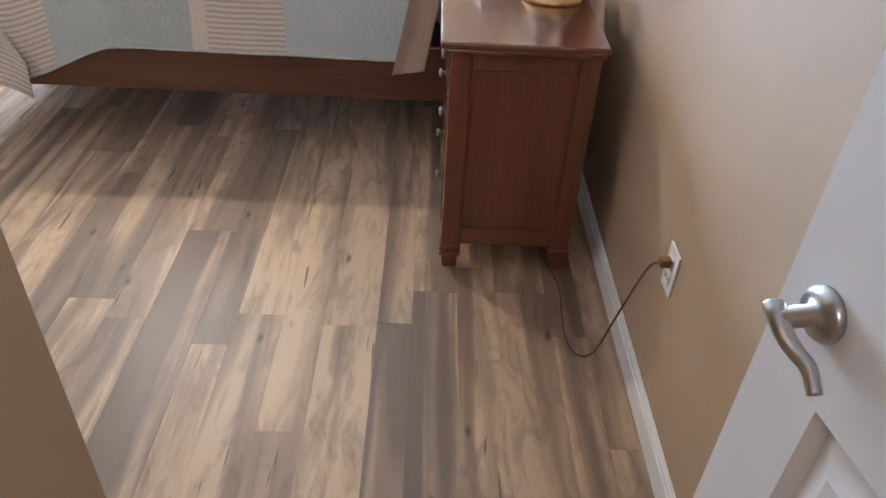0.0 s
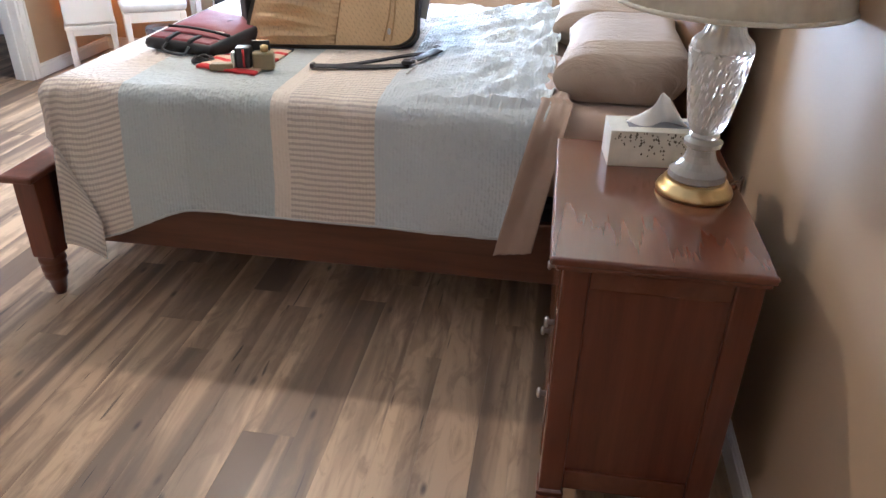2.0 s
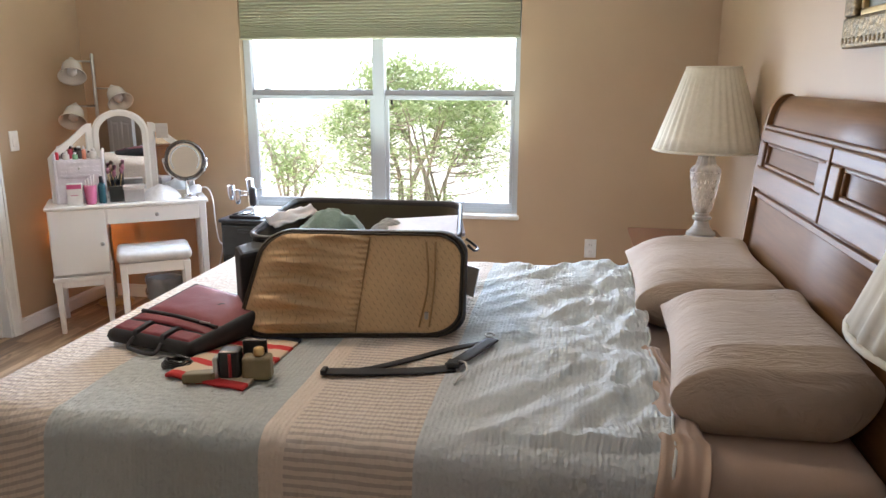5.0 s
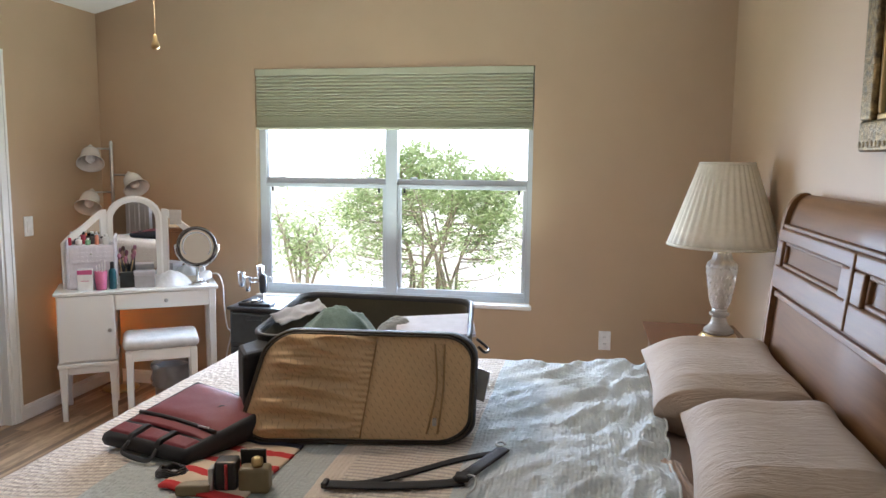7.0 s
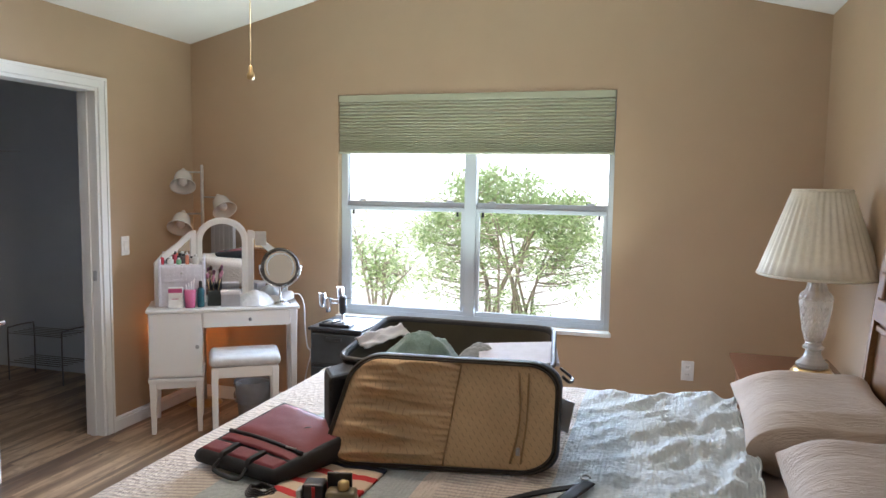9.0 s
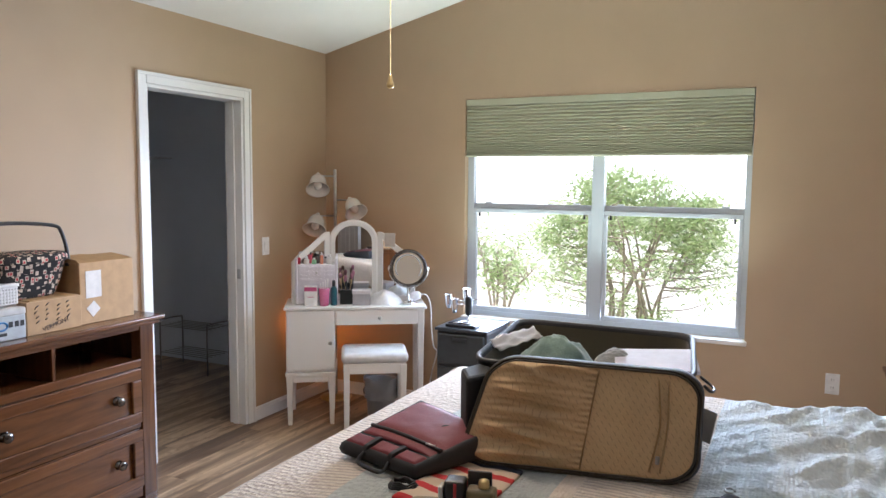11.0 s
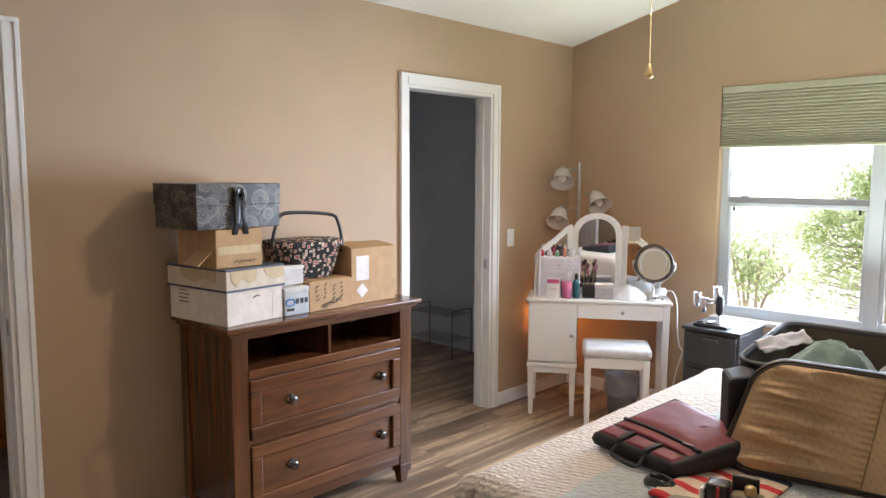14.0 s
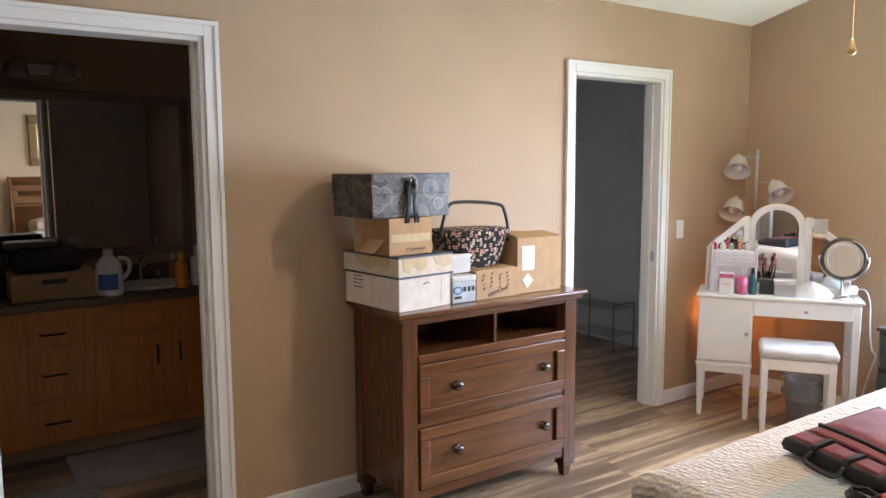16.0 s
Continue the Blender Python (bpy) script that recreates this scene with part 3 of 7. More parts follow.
for y in (2.53, 4.26):
    post(y)
part("footboard", box(FX - 0.018, FX + 0.018, 2.57, 4.22, 0.17, 0.45, 0.004), M_RAIL, bed)
part("footboard_panel", box(FX - 0.025, FX + 0.024, 2.62, 4.17, 0.19, 0.31, 0.006), M_RAIL, bed)
part("footboard_cap", box(FX - 0.060, FX + 0.055, 2.455, 4.335, 0.45, 0.476, 0.008), M_CHERRY, bed)
part("box_spring", box(-1.49, 0.53, BY0 + 0.035, BY1 - 0.035, 0.32, 0.46, 0.02), M_DARKCLOTH, bed)

bm = box(-1.475, 0.525, BY0 + 0.03, BY1 - 0.03, 0.46, 0.735, 0.07, None, 5)
for f in bm.faces:
    f.smooth = True
mattress = tagged(part("mattress", bm, M_MATTRESS, None), "thick mattress in a taupe fitted sheet on the bed", "mattress")


def bedspread():
    """A quilt laid over the bed: top, hanging sides and a flared corner at the foot."""
    ex, y0, y1, top, r = -1.45, 2.655, 4.12, 0.754, 0.065
    a0, a1, side = -1.45 - 0.25, 0.118, 0.43
    rng_b0, rng_b1 = y0 - side, y1 + 0.40

    def drop(d):
        """Outward and downward for a run d past an edge, round a quarter circle."""
        q = r * math.pi / 2
        if d <= 0:
            return 0.0, 0.0
        if d < q:
            t = d / r
            return r * math.sin(t), r * (1 - math.cos(t))
        return r + (d - q) * 0.13, r + (d - q) * 0.99

    def along(u, v):
        """The run across the bed, with an uneven head edge that draws in down the side."""
        b = rng_b0 + (rng_b1 - rng_b0) * v
        a = a0 + (a1 - a0) * u
        pull = max(0.0, (a - a1 + 0.40) / 0.40) ** 1.5
        return a + pull * (0.018 * fnoise(b * 3.1, 0.7) + 0.010 * fnoise(b * 11, 2.7) - 0.13 * min(1.0, max(0.0, y0 - b) / side) ** 1.2)

    def at(u, v):
        a = along(u, v)
        dip = min(1.0, max(0.0, (-1.0 - a) / 0.40))
        low = rng_b0 - 0.135 * dip * dip * (3 - 2 * dip)
        b = low + (rng_b1 - low) * v
        da, db = max(0.0, ex - a), max(0.0, y0 - b, b - y1)
        sy = -1 if b < y0 else 1
        x, y, z = max(a, ex), min(max(b, y0), y1), top
        if da or db:
            d = math.hypot(da, db)
            out, down = drop(d)
            if da and db:
                out *= 1.3
                x += 0.80 * da * min(1.0, db / side)
            x -= out * da / d
            y += sy * out * db / d
            z -= down
        if not da and not db:
            w = 0.5 + 0.5 * math.tanh((x + 0.30) * 5)
            z += 0.005 * fnoise(x * 3, y * 3) + w * (0.024 * (1 - 2 * abs(fnoise((x * 0.9 - y) * 5.5, (x + y) * 1.6, 2))) + 0.010 * (0.5 - 2 * abs(fnoise((x - 0.7 * y) * 14, (x + y) * 6, 5))) + 0.006 * fnoise(x * 30, y * 26, 6))
            z += 0.012 * w * max(0, fnoise(x * 6 + y * 2, y * 5 - x * 3, 9))
            near = max(0.0, 1 - abs(x - 0.06) / 0.20)
            ridge = 1 - abs(fnoise((x * 1.6 - y * 0.5) * 7, (y + x * 0.6) * 4.2, 3)) * 3
            z += near * (0.016 * max(-0.4, ridge) + 0.008 * fnoise(x * 15, y * 17, 8)) + 0.006 * near
            x += 0.016 * near * fnoise(y * 7, x * 4.0, 4)
        elif db and not da:
            fold = min(1.0, db / 0.3)
            y += sy * 0.012 * fold * fnoise(x * 5.0, b * 1.5, 4) + sy * 0.004 * fnoise(x * 13, b * 5, 7)
            x += 0.008 * fold * fnoise(x * 4, b * 4, 11)
            z += 0.004 * fold * fnoise(x * 3, 1.0)
        z += 0.0018 * fnoise(a * 38, b * 38, 1)
        return (x, y, z)

    nu, nv = 190, 210
    bm = grid(nu, nv, at)
    uv = bm.loops.layers.uv.new("run")
    bm.verts.ensure_lookup_table()
    bm.verts.index_update()
    for f in bm.faces:
        for lp in f.loops:
            i, j = divmod(lp.vert.index, nv + 1)
            lp[uv].uv = (along(i / nu, j / nv), rng_b0 + (rng_b1 - rng_b0) * j / nv)
    n = Nodes("banded_quilt", 0.92, Sheen_Weight=0.2)
    run = n.node("UVMap")
    run.uv_map = "run"
    sep = n.node("SeparateXYZ", Vector=run.outputs[0])
    x, y = sep.outputs[0], sep.outputs[1]
    wob = n.maths("MULTIPLY", n.maths("SUBTRACT", n.noise(run.outputs[0], 5, 2), 0.5), 0.012)
    pos = n.maths("DIVIDE", n.maths("ADD", n.maths("ADD", x, wob), 1.9), 2.0)

    def at_x(v):
        return (v + 1.9) / 2.0

    blue, cream, pale = (0.475, 0.51, 0.495), (0.70, 0.61, 0.51), (0.525, 0.56, 0.57)
    band = n.ramp(pos, [(0.0, cream), (at_x(-1.235), blue), (at_x(-1.02), tuple(c * 0.94 for c in blue)), (at_x(-0.735), cream), (at_x(-0.40), pale)], True)
    line = n.ramp(pos, [(0.0, (1, 1, 1)), (at_x(-1.235), (0, 0, 0)), (at_x(-0.675), (1, 1, 1)), (at_x(-0.40), (0, 0, 0))], True)
    ywob = n.maths("ADD", y, n.maths("MULTIPLY", n.noise(run.outputs[0], 9, 2), 0.01))
    wave = n.maths("SINE", n.maths("MULTIPLY", ywob, 2 * math.pi / 0.0185))
    hard = n.maths("MULTIPLY", n.maths("GREATER_THAN", wave, 0.15), line)
    weave = n.noise(n.node("Mapping", Vector=run.outputs[0], Scale=(400, 160, 1)).outputs[0], 1.0, 2)
    c = n.mix(n.maths("MULTIPLY", hard, 0.75), band, (0.42, 0.36, 0.31))
    c = n.mix(n.maths("MULTIPLY", weave, 0.35), c, n.mix(0.5, c, (0.2, 0.2, 0.2)))
    n.colour(c)
    rib = n.maths("SINE", n.maths("MULTIPLY", x, 2 * math.pi / 0.011))
    quilt = n.node("TexVoronoi", Vector=run.outputs[0], Scale=65.0).outputs["Distance"]
    crinkle = n.noise(run.outputs[0], 30, 5, 0.65, 0.6)
    n.bump(n.maths("ADD", n.maths("ADD", n.maths("MULTIPLY", rib, 0.12), n.maths("ADD", quilt, n.maths("MULTIPLY", crinkle, 1.3))), n.maths("MULTIPLY", weave, 0.3)), 0.7, 0.007)
    ob = part("bedspread", bm, n.mat, None)
    hem_mat = cloth("quilt_hem", (0.47, 0.48, 0.47), 700)
    for fixed in (0.0, 1.0):
        line = [Vector(at(k / 160, fixed)) + Vector((0, 0, 0.002)) for k in range(161)]
        part("hem", tube(line, 0.0042, 6), hem_mat, ob, "stitched quilt hem")
    line = [Vector(at(1.0, k / 200)) + Vector((0, 0, 0.002)) for k in range(201)]
    part("hem", tube(line, 0.0035, 6), hem_mat, ob, "stitched quilt hem")
    md = ob.modifiers.new("thickness", "SOLIDIFY")
    md.thickness, md.offset = 0.006, 1.0
    return tagged(ob, "rumpled pale blue, cream and striped woven quilt over the bed", "bedspread")


bedspread()


@functools.lru_cache(None)
def pillowcase():
    """Taupe cotton with a fine weave and creases that run across the pillow."""
    n = Nodes("taupe_pillowcase", 0.9, Sheen_Weight=0.1)
    v = n.coords()
    n.colour(n.ramp(n.noise(v, 7, 4), [(0.3, (0.350, 0.272, 0.208)), (0.7, (0.405, 0.316, 0.246))]))
    bent = n.node("Mapping", Vector=v, Scale=(7, 34, 12), Rotation=(0, 0, 0.12)).outputs[0]
    crease = n.noise(bent, 1.0, 4, 0.6, 0.9)
    sharp = n.maths("ABSOLUTE", n.maths("SUBTRACT", crease, 0.5))
    strength = n.maths("MULTIPLY", n.noise(v, 6, 2), 1.4)
    height = n.maths("ADD", n.maths("MULTIPLY", n.maths("MULTIPLY", n.maths("MINIMUM", sharp, 0.12), -6.0), strength), n.maths("MULTIPLY", n.noise(v, 900, 2), 0.06))
    n.bump(height, 0.5, 0.006)
    return n.mat


def pillow(x0, x1, y0, y1, z0, h, seed, label, lean=0.0):
    """A plump pillow along y: a blunt stuffed end at y0, pinched corners at y1, creases that fan over the top."""
    nu, nv = 84, 120
    cx, hx = (x0 + x1) / 2, (x1 - x0) / 2

    def lens(a, s):
        """Middle height and half thickness across the pillow, a from -1 to 1."""
        full = (0.80 + 0.20 * min(1.0, s / 0.16)) * (1 - 0.72 * max(0.0, (s - 0.80) / 0.20) ** 2.6)
        t = max(0.0, 1 - abs(a) ** (3.2 if a < 0 else 5.0)) ** 0.62 * h / 2 * full
        mid = z0 + 0.35 * h + 0.20 * h * max(0.0, a) ** 3 + 0.08 * h * max(0.0, s - 0.7) / 0.3
        return mid, t

    def point(a, s, sign):
        mid, t = lens(a, s)
        ear = max(0.0, (s - 0.78) / 0.22)
        x = cx + a * hx * (1 + 0.06 * ear * abs(a) - 0.035 * math.sin(math.pi * min(1.0, s * 1.1))) + lean * s * (1 - a) / 2
        y = y0 + (y1 - y0) * s + 0.035 * ear * a * a
        z = mid + t if sign > 0 else max(mid - t, z0)
        if sign > 0:
            fan = y * 17 + 10 * (x - x0) * (s - 0.45) + 2.0 * fnoise(x * 5, y * 4, seed)
            big = 1 - min(1.0, abs(fnoise(x * 4.2 + seed, fan, seed)) * 4.5)
            fine = 1 - min(1.0, abs(fnoise(x * 7.0 + 3, fan * 2.2, seed + 5)) * 3.6)
            left = 0.40 + 0.75 * max(0.0, -a) + 0.25 * max(0.0, fnoise(x * 5, y * 5, seed + 9))
            z += (0.0036 * big * max(0.0, fnoise(x * 5, y * 6, seed + 4) + 0.15) + 0.0009 * fine) * left * min(1.0, s / 0.05) * min(1.0, t / 0.03) + 0.006 * fnoise(x * 5, y * 5, seed)
        return Vector((x, y, z))

    bm = grid(nu, nv, lambda u, v: point(2 * u - 1, v, 1))
    grid(nu, nv, lambda u, v: point(2 * u - 1, v, -1), bm)

    def cap(u, v):
        a = 2 * u - 1
        p = point(a, 0.0, -1).lerp(point(a, 0.0, 1), v)
        b = 2 * v - 1
        swell = max(0.0, 1 - abs(a) ** 2.5) * max(0.0, 1 - b * b)
        fold = 1 - min(1.0, abs(fnoise((p.x + 0.7 * p.z) * 7, (p.z - 0.4 * p.x) * 5, seed + 2)) * 3)
        p.y -= 0.038 * swell + 0.007 * fold * swell
        return p

    grid(nu, 24, cap, bm)
    bmesh.ops.remove_doubles(bm, verts=bm.verts, dist=0.0006)
    m = pillowcase()
    ob = part("pillow", bm, m, None, "", True)
    return tagged(ob, label, "pillow", "pillows on the bed")


pillow(0.112, 0.528, 2.790, 3.38, 0.742, 0.205, 1.3, "plump taupe pillow with a creased case by the headboard", 0.06)
pillow(0.094, 0.528, 3.470, 4.09, 0.742, 0.198, 7.9, "taupe pillow with a wrinkled case beside the far lamp", 0.025)


def sheet_flap():
    """The top sheet's loose edge, bunched along the pillow and hanging past the quilt near the head."""
    def at(u, v):
        run = v * 1.05
        if run < 0.52:
            q = run / 0.52
            x = 0.088 + 0.075 * u * (0.7 + 0.5 * q) - 0.012 * fnoise(run * 9, 3.1)
            y = 3.22 - run
            z = 0.768 + 0.010 * (1 - (2 * u - 1) ** 2) * (0.6 + fnoise(run * 8, u * 2, 4)) + 0.006 * fnoise(run * 14, u * 6, 9)
        else:
            d = run - 0.52
            q = d / 0.53
            bend = min(1.0, d / 0.12)
            x = 0.088 - 0.105 * q + (0.095 + 0.02 * q) * u
            y = 2.70 - 0.098 * math.sin(bend * math.pi / 2) - 0.095 * q - 0.005 * math.sin(u * 6 + q * 3) * bend
            z = 0.766 - 0.06 * (1 - math.cos(bend * math.pi / 2)) - max(0.0, d - 0.12) * 0.90 + 0.02 * (u - 0.5) * q
            z += 0.008 * fnoise(u * 5, d * 6)
        return (x, y, z)
    bm = grid(26, 110, at)
    ob = part("bed_sheet", bm, M_SHEET, None)
    md = ob.modifiers.new("thickness", "SOLIDIFY")
    md.thickness = 0.004
    tagged(ob, "taupe top sheet bunched by the pillow, hanging beside the quilt", "bed sheet")


sheet_flap()


# ---- nightstands and lamps ----
def nightstand(m, label):
    """Corner of the top's front at the origin; x is the depth towards the wall, y the width."""
    D, W, H = 0.432, 0.677, 0.738
    ob = thing("nightstand", label, "nightstand", m, "nightstands beside the bed")
    part("tabletop", box(0, D, 0, W, H - 0.020, H, 0.007, None, 3), M_CHERRY_X, ob)
    part("moulding", box(0.014, D - 0.005, 0.014, W - 0.014, H - 0.036, H - 0.020, 0.006), M_CHERRY_X, ob)
    x0, x1, y0, y1, z0, z1 = 0.03, D - 0.012, 0.03, W - 0.03, 0.115, H - 0.036
    for (a, b) in ((x0, y0), (x0, y1 - 0.055), (x1 - 0.055, y0), (x1 - 0.055, y1 - 0.055)):
        part("corner_post", box(a, a + 0.055, b, b + 0.055, 0.085, z1, 0.004), M_CHERRY, ob)
        bm = taper(a - 0.002, a + 0.057, b - 0.002, b + 0.057, 0, 0.085, 0.68, 0.68)
        for z in (0.070, 0.052):
            box(a - 0.005, a + 0.060, b - 0.005, b + 0.060, z, z + 0.012, 0.004, bm)
        part("leg", bm, M_CHERRY, ob, "tapered wooden foot with turned rings")
    for y in (y0 + 0.012, y1 - 0.024):
        part("side_panel", box(x0 + 0.05, x1 - 0.05, y, y + 0.012, 0.15, z1 - 0.045), M_CHERRY, ob)
        part("side_rail", box(x0 + 0.055, x1 - 0.055, y - 0.008, y + 0.018, z1 - 0.05, z1, 0.003), M_CHERRY_X, ob)
        part("side_rail", box(x0 + 0.055, x1 - 0.055, y - 0.008, y + 0.018, 0.092, 0.150, 0.003), M_CHERRY_X, ob)
    part("back_panel", box(x1 - 0.03, x1 - 0.015, y0 + 0.05, y1 - 0.05, 0.1, z1), M_CHERRY, ob)
    part("bottom_panel", box(x0 + 0.02, x1 - 0.02, y0 + 0.02, y1 - 0.02, 0.10, 0.115), M_CHERRY, ob)
    hs = [(0.13, 0.34), (0.35, 0.55), (0.56, z1 - 0.01)]
    for a, b in hs:
        dr = part("drawer_front", box(x0 - 0.004, x0 + 0.016, y0 + 0.06, y1 - 0.06, a, b, 0.006), M_CHERRY_X, ob)
        for y in (W * 0.3, W * 0.7):
            kn = lathe([(0.007, 0), (0.006, 0.008), (0.013, 0.011), (0.014, 0.016), (0.008, 0.020)], 16)
            bmesh.ops.transform(kn, matrix=pose(x0 - 0.004, y, (a + b) / 2, 0, -90, 0), verts=kn.verts)
            part("knob", kn, M_NICKEL, dr, "brushed metal knob")
    return ob


nightstand(pose(0.141, 1.795, 0), "cherry-stained wooden nightstand with panelled sides and tapered feet")
nightstand(pose(0.184, 4.397, 0), "cherry-stained wooden nightstand holding the far crystal lamp")


def table_lamp(x, y, z, shade_mat, label):
    ob = thing("table_lamp", label, "table lamp", pose(x, y, z), "crystal lamps beside the bed")
    part("brass_base", lathe([(0.086, 0), (0.088, 0.006), (0.084, 0.016), (0.076, 0.020), (0.074, 0.030), (0.066, 0.034)], 40), M_BRASS, ob, "round brass base plate")
    foot = lathe([(0.058, 0.034), (0.066, 0.041), (0.064, 0.054), (0.050, 0.066), (0.039, 0.080), (0.033, 0.094), (0.030, 0.108)], 24)
    knop = lathe([(0.030, 0.108), (0.042, 0.116), (0.043, 0.126), (0.031, 0.134), (0.034, 0.140), (0.030, 0.146)], 20)
    for cut in (foot, knop):
        for f in cut.faces:
            f.smooth = False
    part("crystal_foot", foot, M_CRYSTAL, ob)
    part("crystal_knop", knop, M_CRYSTAL, ob)
    body = bmesh.new()
    prof = [(0.030, 0.146), (0.037, 0.156), (0.043, 0.180), (0.050, 0.220), (0.056, 0.260), (0.061, 0.300), (0.064, 0.325), (0.064, 0.340), (0.059, 0.350), (0.046, 0.362), (0.040, 0.378), (0.036, 0.395), (0.040, 0.408), (0.034, 0.414)]
    seg = 96
    rings = []
    fine_prof = [(p.x, p.y) for p in smooth_line([(r, h, 0) for r, h in prof], 4)]
    for k, (r, h) in enumerate(fine_prof):
        ring = []
        for i in range(seg):
            a = 2 * math.pi * i / seg
            cut = 0.0
            if 0.165 < h < 0.330:
                p, q = math.sin(6 * a + 62 * h), math.sin(6 * a - 62 * h)
                cut = 0.05 - 0.11 * max(0.0, 1 - 5 * min(abs(p), abs(q)))
            elif h >= 0.330 or h < 0.16:
                cut = 0.03 * math.cos(16 * a)
            ring.append(body.verts.new((r * (1 + cut) * math.cos(a), r * (1 + cut) * math.sin(a), h)))
        rings.append(ring)
    for p, q in zip(rings, rings[1:]):
        for i in range(seg):
            body.faces.new((p[i], p[(i + 1) % seg], q[(i + 1) % seg], q[i]))
    body.faces.new(rings[0])
    body.faces.new(rings[-1])
    part("crystal_body", body, M_CRYSTAL, ob, "cut crystal urn with diamond facets")
    part("stem", lathe([(0.006, 0.0), (0.006, 0.762)], 10), M_BRASS, ob)
    part("socket", lathe([(0.016, 0.414), (0.020, 0.420), (0.020, 0.46), (0.014, 0.47)], 20), M_BRASS, ob)
    part("bulb", lathe([(0.012, 0.47), (0.016, 0.49), (0.030, 0.53), (0.028, 0.555), (0.012, 0.57), (0.001, 0.572)], 20), M_WHITE, ob)
    # pleated shade, two skins
    shade = bmesh.new()
    seg = 144
    z0, z1, r0, r1 = 0.428, 0.784, 0.236, 0.112
    loops = []
    steps = 6
    for off in (0.0, -0.004):
        for k in range(steps + 1):
            t = k / steps if off == 0 else 1 - k / steps
            r = r0 + (r1 - r0) * t + off
            loops.append([shade.verts.new(((r + 0.0030 * math.cos(36 * 2 * math.pi * i / seg)) * math.cos(2 * math.pi * i / seg), (r + 0.0030 * math.cos(36 * 2 * math.pi * i / seg)) * math.sin(2 * math.pi * i / seg), z0 + (z1 - z0) * t)) for i in range(seg)])
    for p, q in zip(loops, loops[1:] + loops[:1]):
        for i in range(seg):
            f = shade.faces.new((p[i], p[(i + 1) % seg], q[(i + 1) % seg], q[i]))
            f.smooth = True
    part("shade", shade, shade_mat, ob, "pleated ivory fabric lampshade")
    for r, z in ((r0, z0), (r1, z1)):
        part("shade_trim", tube([(r * math.cos(2 * math.pi * i / 48), r * math.sin(2 * math.pi * i / 48), z) for i in range(48)], 0.005, 6, None, 1.0, True), shade_mat, ob)
    for k in range(3):
        a = 2 * math.pi * k / 3
        part("shade_spoke", tube([(0, 0, 0.760), (0.111 * math.cos(a), 0.111 * math.sin(a), 0.776)], 0.002, 5), M_BRASS, ob)
    return ob


def shade_material():
    n = Nodes("pleated_ivory_fabric", 0.85)
    v = n.coords()
    col = n.ramp(n.noise(v, 60, 3), [(0.3, (0.79, 0.74, 0.62)), (0.7, (0.85, 0.80, 0.68))])
    n.colour(col)
    tr = n.node("BsdfTranslucent", Color=col)
    mixer = n.tree.nodes.new("ShaderNodeMixShader")
    mixer.inputs[0].default_value = 0.3
    n.tree.links.new(n.bsdf.outputs[0], mixer.inputs[1])
    n.tree.links.new(tr.outputs[0], mixer.inputs[2])
    n.tree.links.new(mixer.outputs[0], n.tree.nodes["Material Output"].inputs["Surface"])
    return n.mat


M_SHADE = shade_material()
table_lamp(0.462, 2.175, 0.738, M_SHADE, "cut crystal table lamp with pleated ivory shade and brass base")
table_lamp(0.484, 4.73, 0.738, M_SHADE, "cut crystal table lamp with pleated shade on the far nightstand")

